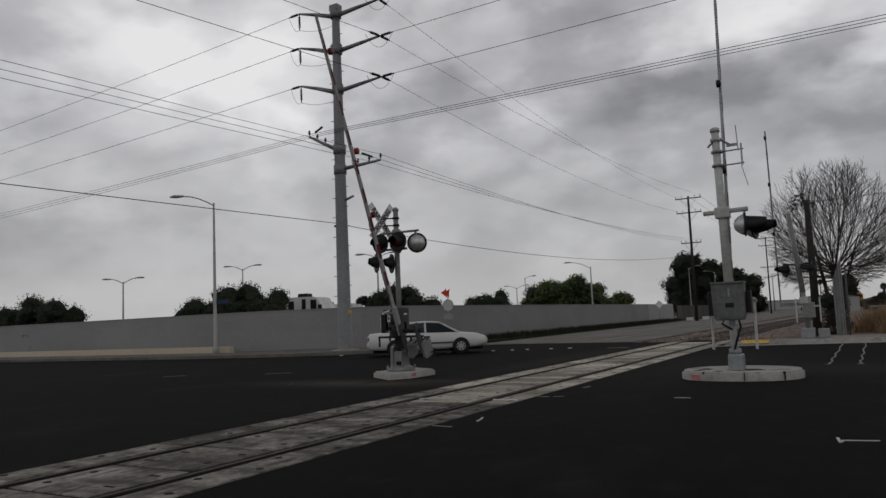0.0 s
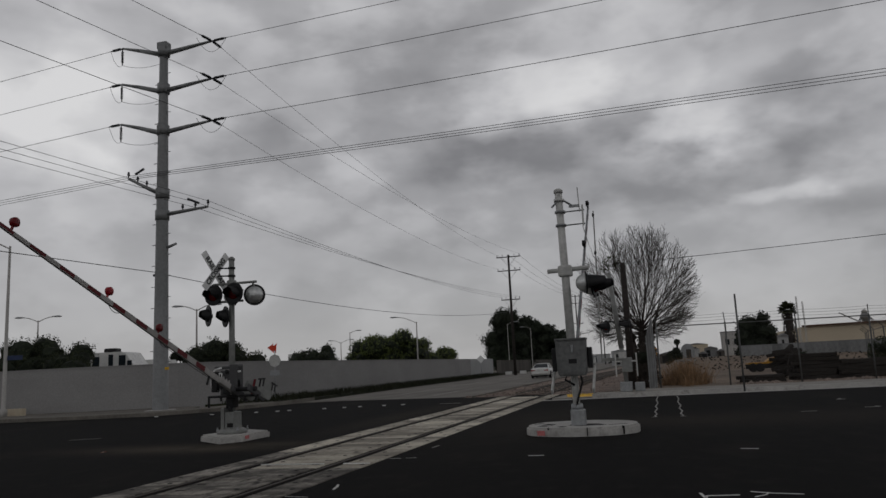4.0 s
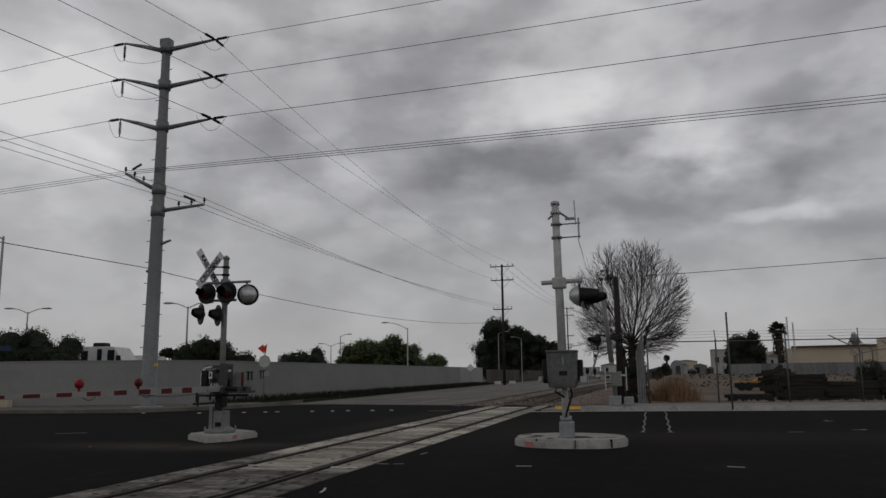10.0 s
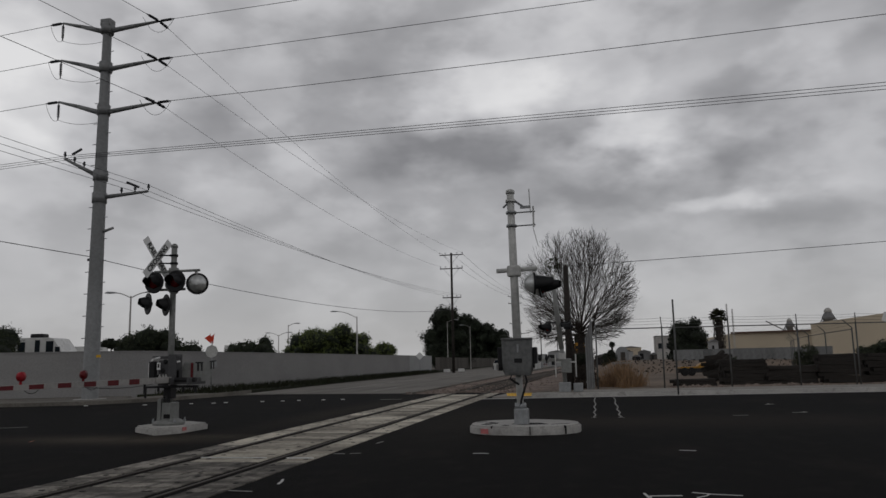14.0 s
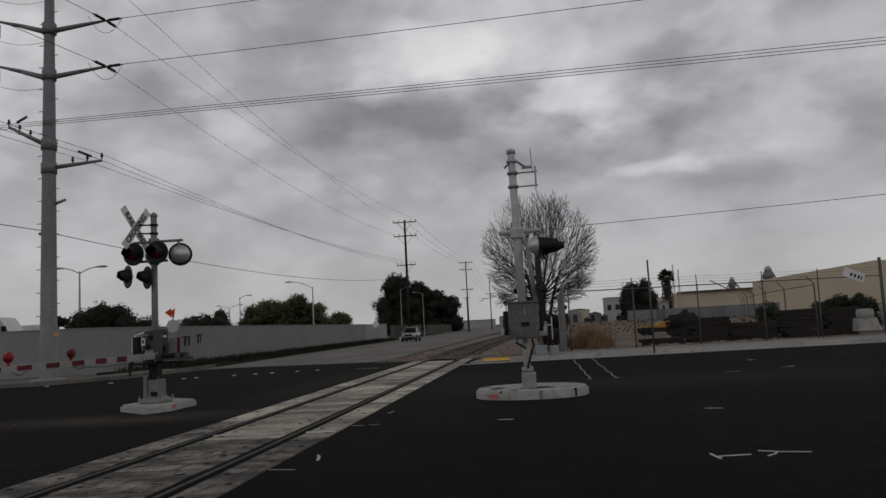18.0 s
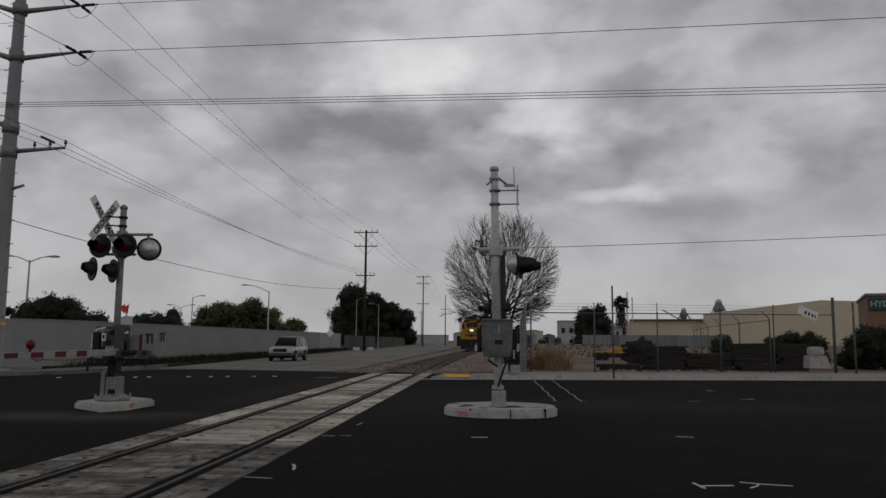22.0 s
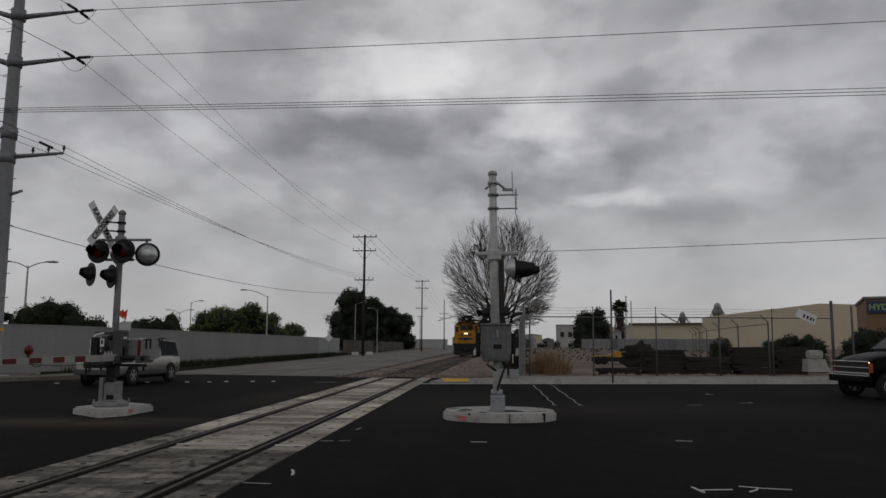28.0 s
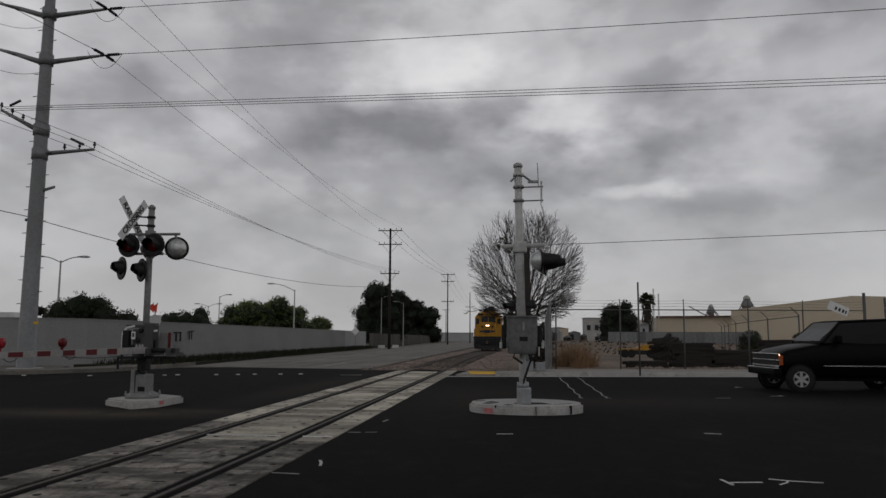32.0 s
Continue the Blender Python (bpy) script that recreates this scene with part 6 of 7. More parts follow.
for x, z in ((-0.8, 3.6), (0.7, 3.6), (0.7, 1.4)):
    bm = B()
    box(bm, (x, -2.52, z), (0.7, 0.05, 1.0), bevel=0.01)
    part("window", bm, GLASS, office)
for x, h in ((30.5, 11.2), (31.45, 10.2)):
    ob = thing("antenna_mast", "thin pale lattice mast beside the warehouse", "mast", (x, 149, 0), group="antenna masts")
    for dx, dy in ((-0.14, -0.1), (0.14, -0.1), (0, 0.14)):
        part("leg", tube(B(), (dx, dy, 0), (dx * 0.7, dy * 0.7, h), 0.035, seg=5), PALE_MAST, ob)
    bm = B()
    for k in range(int(h / 0.5)):
        z = k * 0.5
        tube(bm, (-0.13, -0.09, z), (0.13, -0.09, z + 0.5), 0.02, seg=4)
        tube(bm, (0.13, -0.09, z), (0, 0.12, z + 0.5), 0.02, seg=4)
    part("bracing", bm, PALE_MAST, ob)
wf = thing("street_fence", "dark slatted fence along the street beyond the wall", "fence")
me = mesh_of(box(B(), (0, 0, 1.1), (0.06, 1.9, 2.2)), OLD_SLAT, "fence_panel")
for i in range(94):
    piece("fence_panel", me, wf, pose(-18.1 - i * 0.085, 114 + i * 2.0, 0, 0, 0, 2.4))
for x, y, h in ((-8.5, 300, 9.5), (-3.0, 290, 9.0), (8.7, 130, 3.75)):
    ob = thing("palm_tree", "small distant palm against the sky", "palm", (x, y, 0), group="far palms")
    bm = B()
    tube(bm, (0, 0, 0), (0, 0, h), 0.2, 0.16, 6)
    part("trunk", bm, WOOD_POLE, ob)
    k = 0.95 if h > 5 else 0.5
    part("fronds", leaf_cloud([((0, 0, h), (k, k, k * 0.95))], 160, 0.32 * k), LEAF_DARK, ob)

# ---- signs on the corner ----
st = thing("stop_sign", "back of a grey stop sign topped with two red flags", "traffic sign", (-15.05, 38.6, 0.1), 10, group="traffic signs")
bm = B()
tube(bm, (0, 0, 0), (0, 0, 2.8), 0.03, seg=8)
part("post", bm, GALV, st)
bm = B()
lathe(bm, [(0, 0.36), (0.012, 0.36)], axis=(0, 1, 0), at=(0, -0.05, 2.25), seg=8)
part("plate", bm, PALE_MAST, st, "unpainted octagonal plate")
bm = B()
box(bm, (0, -0.05, 1.55), (0.6, 0.012, 0.3), bevel=0.004)
part("lower_plate", bm, GALV, st)
for s in (-1, 1):
    bm = B()
    tube(bm, (0, 0, 2.6), (s * 0.12, 0, 3.25), 0.012, seg=5)
    a = [bm.verts.new(p) for p in ((s * 0.11, 0.0, 3.2), (s * 0.11 - 0.34, 0.03, 3.0), (s * 0.06, 0.0, 2.68))]
    b = [bm.verts.new(v.co + Vector((0, 0.012, 0))) for v in a]
    bm.faces.new(a)
    bm.faces.new(b[::-1])
    for i in range(3):
        bm.faces.new((a[i], b[i], b[(i + 1) % 3], a[(i + 1) % 3]))
    part("flag", bm, FLAG, st, "orange-red warning flag")
dm = thing("diamond_sign", "pale diamond warning sign back beside the wall", "traffic sign", (-17.1, 98.5, 0), 0, group="traffic signs")
bm = B()
tube(bm, (0, 0, 0), (0, 0, 2.6), 0.04, seg=8)
part("post", bm, GALV, dm)
bm = B()
box(bm, (0, -0.05, 0), (0.75, 0.012, 0.75))
part("plate", bm, SIGN_WHITE, dm, m=pose(0, 0, 2.35, 0, 45, 0))
for x, y in ((-15.3, 108), (-13.9, 112)):
    ob = thing("roadside_block", "low white block at the street edge", "block", (x, y, 0), group="white blocks")
    bm = B()
    box(bm, (0, 0, 0.22), (0.9, 0.6, 0.45), bevel=0.06)
    part("body", bm, WHITE_PAINT, ob)

# ---- paint, scraps and markers on the asphalt ----
marks = thing("survey_marks", "white survey paint marks on the dark asphalt", "paint mark", kind="structure")


def stroke(pts, w, material=PAINT, z=-0.002):
    bm = B()
    for a, b in zip(pts, pts[1:]):
        a, b = Vector(a), Vector(b)
        t = (b - a).normalized()
        s = Vector((-t.y, t.x)) * w / 2
        e = t * w * 0.3
        prism(bm, [tuple(a - s - e), tuple(b - s + e), tuple(b + s + e), tuple(a + s - e)], -0.006, z)
    return part("mark", bm, material, marks)


for pts, w in (([(3.86, 12.37), (4.1, 12.38)], 0.035), ([(7.22, 12.88), (7.46, 12.82)], 0.035), ([(6.4, 8.72), (6.44, 8.42), (6.46, 8.56), (6.79, 8.61)], 0.03), ([(6.94, 8.82), (7.15, 8.72), (7.44, 8.66)], 0.025), ([(6.95, 8.5), (7.06, 8.62), (7.1, 8.72)], 0.022),
               ([(5.76, 20.0), (5.86, 20.1), (5.81, 20.3), (5.86, 21.0), (5.8, 22), (5.86, 23.2), (5.8, 24.4), (5.86, 26), (5.8, 28), (5.84, 30.4)], 0.04), ([(6.57, 20.0), (6.45, 20.1), (6.53, 20.3), (6.47, 21.0), (6.54, 22), (6.48, 23.2), (6.55, 24.4), (6.5, 26.5), (6.57, 28.4), (6.54, 30.6)], 0.04), ([(1.41, 8.54), (1.72, 8.5)], 0.03), ([(1.82, 9.08), (1.78, 9.28), (1.72, 9.45)], 0.035), ([(1.45, 12.27), (1.63, 12.27)], 0.04), ([(1.73, 12.3), (1.9, 12.33)], 0.025), ([(1.73, 13.9), (1.76, 14.2)], 0.04),
               ([(9.35, 20.5), (9.7, 20.55)], 0.04), ([(11.0, 21.4), (11.35, 21.5), (11.3, 21.7)], 0.05), ([(11.05, 25.0), (11.3, 25.1)], 0.08), ([(11.16, 25.0), (11.2, 25.4)], 0.06), ([(-13.5, 16.5), (-12.9, 16.9)], 0.05), ([(-10.0, 17.5), (-9.3, 17.9)], 0.04), ([(-3.0, 30.7), (-2.2, 30.8)], 0.12)):
    stroke(pts, w, LANE if len(pts) == 2 and w != 0.035 or pts[-1][1] > 20 else PAINT)
mk = mesh_of(box(B(), (0, 0, 0.012), (0.14, 0.12, 0.03), bevel=0.008), PAINT, "lane_reflector")
refl = thing("lane_reflectors", "row of small white raised lane reflectors", "lane reflector", kind="structure")
for x, y in ((-15.0, 28.0), (-12.4, 28.2), (-10.65, 28.8), (-9.8, 29.1), (-9.4, 29.4), (-8.0, 29.9), (-7.2, 30.2), (-6.6, 30.5), (-5.6, 30.8), (-4.8, 31.0)):
    piece("reflector", mk, refl, pose(x, y, -0.006, 0, 0, random.uniform(0, 60)))

scrap = thing("leaf_scrap", "small orange-brown dead leaf on the asphalt", "leaf", (-5.98, 14.05, -0.004), 20)
bm = B()
loft(bm, [[(x, -w, 0.004 + z), (x, 0, 0.012 + z), (x, w, 0.004 + z), (x, 0, 0.0 + z)] for x, w, z in ((-0.05, 0.008, 0.0), (-0.02, 0.03, 0.008), (0.02, 0.035, 0.014), (0.055, 0.006, 0.025))], smooth=False)
part("blade", bm, AMBER, scrap, "curled orange leaf")


# ---- vehicles ----
def wheel(parent, x, y, r, w=0.2, spokes=5, rim=ALLOY):
    bm = B()
    lathe(bm, [(-w / 2, r * 0.62), (-w / 2, r * 0.93), (-w * 0.32, r), (w * 0.32, r), (w / 2, r * 0.93), (w / 2, r * 0.62)], axis=(1, 0, 0), seg=24)
    ob = part("wheel", bm, RUBBER, parent, "", pose(x, y, r))
    for s in (-1, 1):
        bm = B()
        lathe(bm, [(0, r * 0.64), (0.012, r * 0.64), (0.02, r * 0.56), (0.008, r * 0.5)], axis=(s, 0, 0), at=(s * w * 0.42, 0, 0), seg=20)
        for k in range(spokes):
            a = 2 * math.pi * k / spokes
            box(bm, (s * w * 0.47, 0, r * 0.32), (0.03, r * 0.2, r * 0.52), Matrix.Rotation(a, 4, "X"))
        lathe(bm, [(0, r * 0.16), (0.04, r * 0.12)], axis=(s, 0, 0), at=(s * w * 0.42, 0, 0), seg=10)
        part("rim", bm, rim, ob)
    return ob


def car(name, label, category, paint, stations, house, wheels, wheel_r, roof_rack=False, spokes=5):
    """stations: (y, low, high, half width) of the body; house: (y, base, top, half base, half top) of the glass house. It faces +y."""
    ob = thing(name, label, category)
    rings = []
    for y, lo, hi, w in stations:
        mid = lo + (hi - lo) * 0.55
        rings.append([(-w * 0.86, y, lo), (w * 0.86, y, lo), (w * 0.98, y, lo + 0.1), (w, y, mid), (w * 0.965, y, hi - 0.05), (w * 0.86, y, hi), (w * 0.4, y, hi + 0.025), (-w * 0.4, y, hi + 0.025), (-w * 0.86, y, hi), (-w * 0.965, y, hi - 0.05), (-w, y, mid), (-w * 0.98, y, lo + 0.1)])
    part("body", loft(B(), rings), paint, ob)
    part("glass_house", loft(B(), [[(-wb, y, zb), (wb, y, zb), (wt + 0.02, y, zt - 0.05), (wt, y, zt), (-wt, y, zt), (-wt - 0.02, y, zt - 0.05)] for y, zb, zt, wb, wt in house], smooth=False), GLASS, ob, "tinted windows")
    mid = house[1:-1]
    part("roof", loft(B(), [[(-wt - 0.025, y, zt - 0.04), (wt + 0.025, y, zt - 0.04), (wt + 0.01, y, zt + 0.015), (0, y, zt + 0.035), (-wt - 0.01, y, zt + 0.015)] for y, zb, zt, wb, wt in mid]), paint, ob)
    for s in (-1, 1):
        for k, (y, zb, zt, wb, wt) in enumerate(mid):
            yb = house[0][0] if k == 0 else house[-1][0] if k == len(mid) - 1 else y
            zz = house[0][1] if k == 0 else house[-1][1] if k == len(mid) - 1 else zb
            ww = house[0][3] if k == 0 else house[-1][3] if k == len(mid) - 1 else wb
            bm = B()
            tube(bm, (s * (ww + 0.005), yb, zz), (s * (wt + 0.012), y, zt - 0.02), 0.045, 0.035, 6)
            part("pillar", bm, paint, ob)
    front, rear = stations[-1], stations[0]
    bm = B()
    y = house[-1][0]
    a = mid[-1]
    q = [bm.verts.new(p) for p in ((-house[-1][3] * 0.93, y + 0.03, house[-1][1] + 0.06), (house[-1][3] * 0.93, y + 0.03, house[-1][1] + 0.06), (a[4] * 0.93, a[0] + 0.03, a[2] - 0.05), (-a[4] * 0.93, a[0] + 0.03, a[2] - 0.05))]
    bm.faces.new(q)
    bmesh.ops.solidify(bm, geom=bm.faces[:], thickness=0.012)
    part("windshield", bm, WINDSHIELD, ob, "sloping front windshield")
    for yy in wheels:
        for s in (-1, 1):
            wheel(ob, s * (stations[len(stations) // 2][3] - 0.065), yy, wheel_r, 0.21, spokes)
            # flat dark disc that paints the shade of the wheel well
            bm = B()
            lathe(bm, [(0, wheel_r * 1.13), (0.02, wheel_r * 1.13)], axis=(s, 0, 0), at=(s * (stations[len(stations) // 2][3] - 0.012), yy, wheel_r * 1.0), seg=22)
            part("wheel_arch", bm, DARK, ob)
    bm = B()
    ends = (stations[1][0] + 0.15, stations[-2][0] - 0.15)
    box(bm, (0, sum(ends) / 2, stations[2][1] + 0.02), (stations[2][3] * 1.3, ends[1] - ends[0], 0.24), bevel=0.03)
    part("underbody", bm, DARK, ob, "dark underbody")
    if roof_rack:
        bm = B()
        for s in (-0.5, 0.5):
            tube(bm, (s, mid[0][0] + 0.2, mid[0][2] + 0.07), (s, mid[-1][0] - 0.5, mid[0][2] + 0.07), 0.02, seg=6)
        part("roof_rack", bm, BLACK, ob)
    return ob


sedan = car("sedan", "white four-door sedan driving away", "car", WHITE_PAINT,
            [(-2.6, 0.45, 0.82, 0.72), (-2.52, 0.3, 0.95, 0.86), (-1.7, 0.24, 1.0, 0.93), (-0.9, 0.22, 0.97, 0.94), (0.5, 0.22, 0.95, 0.94), (1.3, 0.24, 0.92, 0.93), (2.2, 0.28, 0.82, 0.88), (2.55, 0.35, 0.7, 0.74), (2.62, 0.42, 0.62, 0.6)],
            [(-1.75, 0.98, 1.02, 0.78, 0.7), (-0.95, 0.96, 1.38, 0.82, 0.6), (-0.1, 0.95, 1.42, 0.84, 0.62), (0.55, 0.94, 1.38, 0.84, 0.6), (1.35, 0.92, 0.96, 0.8, 0.7)], (-1.42, 1.42), 0.33, spokes=7)
for s in (-1, 1):
    bm = B()
    box(bm, (s * 0.62, -2.55, 0.76), (0.4, 0.1, 0.16), bevel=0.03)
    part("tail_lamp", bm, TAIL, sedan, "red tail lamp")
    bm = B()
    box(bm, (s * 0.6, 2.5, 0.62), (0.3, 0.12, 0.12), bevel=0.03)
    part("headlamp", bm, HEAD, sedan)
bm = B()
box(bm, (0, -2.6, 0.5), (1.6, 0.08, 0.16), bevel=0.03)
part("rear_bumper", bm, WHITE_PAINT, sedan)
bm = B()
box(bm, (0, -2.61, 0.78), (0.5, 0.02, 0.16), bevel=0.005)
part("plate", bm, PAINT, sedan)
for s in (-1, 1):
    bm = B()
    box(bm, (s * 0.95, 0.0, 0.5), (0.02, 2.3, 0.07), bevel=0.008)
    part("side_moulding", bm, TRIM, sedan)

suv = car("suv", "champagne silver four-door sport utility wagon", "car", SILVER_CAR,
          [(-2.3, 0.5, 0.95, 0.78), (-2.25, 0.36, 1.05, 0.86), (-1.4, 0.32, 1.08, 0.89), (0.0, 0.32, 1.07, 0.9), (0.9, 0.32, 1.05, 0.9), (1.9, 0.36, 0.98, 0.87), (2.3, 0.42, 0.86, 0.8), (2.38, 0.5, 0.76, 0.7)],
          [(-2.25, 1.04, 1.2, 0.8, 0.76), (-2.05, 1.05, 1.64, 0.83, 0.7), (-0.6, 1.06, 1.7, 0.84, 0.7), (0.35, 1.05, 1.66, 0.84, 0.68), (1.05, 1.04, 1.08, 0.82, 0.72)], (-1.4, 1.45), 0.37, True)
for ob in suv.children:
    if ob.name.startswith("windshield"):
        ob.data.materials[0] = GLASS
for s in (-1, 1):
    bm = B()
    box(bm, (s * 0.62, 2.28, 0.78), (0.32, 0.14, 0.16), bevel=0.03)
    part("headlamp", bm, HEAD, suv)
    bm = B()
    box(bm, (s * 0.98, 0.85, 1.12), (0.16, 0.1, 0.14), bevel=0.03)
    part("door_mirror", bm, SILVER_CAR, suv)
    bm = B()
    box(bm, (s * 0.9, -0.1, 0.46), (0.04, 3.2, 0.16), bevel=0.012)
    part("side_cladding", bm, TRIM, suv)
bm = B()
box(bm, (0, 2.36, 0.76), (0.95, 0.06, 0.22), bevel=0.02)
part("grille", bm, BLACK, suv)
bm = B()
box(bm, (0, 2.38, 0.5), (1.6, 0.14, 0.2), bevel=0.04)
part("front_bumper", bm, TRIM, suv)

truck = car("truck_suv", "glossy black full-size sport utility truck with chrome grille", "car", BLACK_CAR,
            [(-2.25, 0.55, 1.1, 0.9), (-2.18, 0.42, 1.2, 0.96), (-1.6, 0.38, 1.3, 0.985), (0.0, 0.38, 1.31, 0.99), (0.95, 0.38, 1.3, 0.985), (1.7, 0.4, 1.22, 0.97), (2.35, 0.44, 1.09, 0.95), (2.55, 0.5, 0.98, 0.92), (2.6, 0.56, 0.9, 0.88)],
            [(-2.17, 1.2, 1.35, 0.92, 0.88), (-2.05, 1.22, 1.86, 0.93, 0.78), (-0.9, 1.22, 1.92, 0.94, 0.79), (0.96, 1.28, 1.83, 0.94, 0.77), (1.5, 1.27, 1.31, 0.92, 0.82)], (-0.8, 2.1), 0.34, spokes=6)
for s in (-1, 1):
    bm = B()
    box(bm, (s * 0.66, 2.58, 0.9), (0.38, 0.07, 0.14), bevel=0.02)
    part("headlamp", bm, HEAD_ON if s < 0 else HEAD, truck, "lit headlamp")
    bm = B()
    box(bm, (s * 0.66, 2.58, 0.74), (0.36, 0.06, 0.1), bevel=0.02)
    part("lower_lamp", bm, HEAD, truck)
    bm = B()
    box(bm, (s * 0.895, 2.55, 0.82), (0.07, 0.1, 0.26), bevel=0.02)
    part("turn_lamp", bm, AMBER, truck)
    bm = B()
    box(bm, (s * 1.06, 1.12, 1.38), (0.2, 0.12, 0.2), bevel=0.04)
    part("door_mirror", bm, BLACK_CAR, truck)
    bm = B()
    box(bm, (s * 0.992, -0.1, 0.68), (0.012, 3.2, 0.026), bevel=0.004)
    part("side_moulding", bm, CHROME, truck)
    bm = B()
    box(bm, (s * 1.0, -0.35, 1.1), (0.03, 0.16, 0.035), bevel=0.008)
    part("door_handle", bm, BLACK, truck)
bm = B()
box(bm, (0, 2.6, 0.82), (1.72, 0.04, 0.32), bevel=0.02)
part("grille", bm, BLACK, truck)
for z in (0.98, 0.82, 0.67):
    bm = B()
    box(bm, (0, 2.62, z), (1.84, 0.04, 0.035), bevel=0.01)
    part("grille_bar", bm, CHROME, truck, "chrome grille bar")
bm = B()
box(bm, (0, 2.66, 0.52), (1.96, 0.2, 0.2), bevel=0.05)
part("front_bumper", bm, BLACK_CAR, truck)
bm = B()
box(bm, (0, 2.7, 0.615), (1.9, 0.14, 0.03), bevel=0.01)
part("bumper_trim", bm, CHROME, truck)
for ob in truck.children:
    if ob.name.startswith("glass_house"):
        ob.data.materials[0] = TINTED



def enlarge(ob, k):
    """Make a whole thing larger about its base."""
    for part_ob in ob.children:
        part_ob.data.transform(Matrix.Scale(k, 4))
        part_ob.matrix_basis = Matrix.Translation(part_ob.matrix_basis.translation * k)
        enlarge(part_ob, k)


enlarge(truck, 1.12)

# ---- locomotive, nose along +y of its own space ----
loco = thing("locomotive", "yellow and dark blue diesel road-switcher with lit headlight", "locomotive")
bm = B()
box(bm, (0, -8.2, 1.45), (3.0, 17.6, 0.3), bevel=0.04)
part("deck", bm, BLACK, loco)
bm = B()
box(bm, (0, 0.5, 0.95), (2.9, 0.25, 0.9), bevel=0.05)
loft(bm, [[(-1.4, 0.6, 0.75), (1.4, 0.6, 0.75), (1.4, 0.6, 0.25), (-1.4, 0.6, 0.25)], [(-0.5, 0.95, 0.6), (0.5, 0.95, 0.6), (0.5, 1.05, 0.2), (-0.5, 1.05, 0.2)]], smooth=False)
part("pilot", bm, BLACK, loco, "dark pilot and plough")
bm = B()
box(bm, (0, -0.9, 2.35), (1.7, 1.7, 1.5), bevel=0.16)
part("short_hood", bm, LOCO_YELLOW, loco, "yellow short nose hood")
for x, y, z, w, d, h in ((0, 0.44, 1.62, 2.9, 0.08, 0.16), (-1.2, 0.46, 2.05, 0.5, 0.05, 0.7), (1.2, 0.46, 2.05, 0.5, 0.05, 0.7)):
    bm = B()
    box(bm, (x, y, z), (w, d, h), bevel=0.02)
    part("end_sill" if h < 0.2 else "step_guard", bm, LOCO_YELLOW, loco)
for x in (-0.55, 0.55):
    bm = B()
    box(bm, (x, -0.03, 2.62), (0.26, 0.06, 0.26), bevel=0.03)
    part("nose_door", bm, BLACK, loco, "dark nose grille")
bm = B()
loft(bm, [[(-1.5, y, 1.6), (1.5, y, 1.6), (1.5, y, 3.7), (1.1, y, 4.25), (0.4, y, 4.42), (-0.4, y, 4.42), (-1.1, y, 4.25), (-1.5, y, 3.7)] for y in (-1.75, -4.0)], smooth=False)
part("cab", bm, LOCO_YELLOW, loco, "yellow driving cab")
for x, w, z, h in ((-1.2, 0.34, 3.3, 0.62), (1.2, 0.34, 3.3, 0.62), (-0.4, 0.72, 3.52, 0.62), (0.4, 0.72, 3.52, 0.62)):
    bm = B()
    box(bm, (x, -1.73, z), (w, 0.06, h), bevel=0.03)
    part("cab_window", bm, GLASS, loco)
bm = B()
box(bm, (0, -9.9, 2.85), (1.9, 11.6, 2.5), bevel=0.1)
part("long_hood", bm, LOCO_BLUE, loco)
bm = B()
box(bm, (0, -3.0, 4.5), (2.2, 1.6, 0.12), bevel=0.04)
box(bm, (-0.35, -2.3, 4.78), (0.7, 0.5, 0.4), bevel=0.08)
tube(bm, (0.3, -2.3, 4.5), (0.3, -2.3, 5.05), 0.05, seg=6)
box(bm, (0.4, -2.6, 4.62), (0.4, 0.3, 0.18), bevel=0.05)
tube(bm, (-0.5, -2.4, 4.6), (-0.5, -1.9, 4.7), 0.08, 0.13, 8)
tube(bm, (-0.3, -2.4, 4.6), (-0.3, -2.0, 4.72), 0.07, 0.12, 8)
part("roof_gear", bm, BLACK, loco, "horns and roof fittings")
for x in (-0.85, 0.85):
    bm = B()
    box(bm, (x, -1.7, 4.05), (0.62, 0.14, 0.22), bevel=0.03)
    part("number_board", bm, BLACK, loco)
bm = B()
box(bm, (0, -0.03, 2.78), (0.5, 0.12, 0.34), bevel=0.05)
hl = part("headlight", bm, BLACK, loco)
for x in (-0.11, 0.11):
    bm = B()
    lathe(bm, [(0, 0.09), (0.03, 0.085), (0.05, 0.04)], axis=(0, 1, 0), at=(x, 0.03, 2.78), seg=14)
    part("lens", bm, HEAD_ON, hl, "lit headlight lens")
bm = B()
box(bm, (0, -0.04, 2.14), (0.9, 0.05, 0.34), bevel=0.02)
box(bm, (0, -0.045, 2.16), (1.66, 0.05, 0.2), bevel=0.02)
part("nose_emblem", bm, LOCO_BLUE, loco, "dark oval nose patch")
bm = B()
for s in (-1, 1):
    for u in (0.35, 1.2):
        tube(bm, (s * u, 0.42, 1.55), (s * u, 0.42, 2.6), 0.025, seg=6)
    tube(bm, (s * 0.35, 0.42, 2.55), (s * 1.2, 0.42, 2.55), 0.025, seg=6)
    for k in range(8):
        tube(bm, (s * 1.45, -4.5 - k * 1.6, 1.55), (s * 1.45, -4.5 - k * 1.6, 2.6), 0.02, seg=5)
    tube(bm, (s * 1.45, -4.2, 2.6), (s * 1.45, -16, 2.6), 0.02, seg=5)
    tube(bm, (s * 1.45, 0.3, 2.5), (s * 1.45, -1.6, 2.6), 0.022, seg=5)
part("handrail", bm, LOCO_YELLOW, loco)
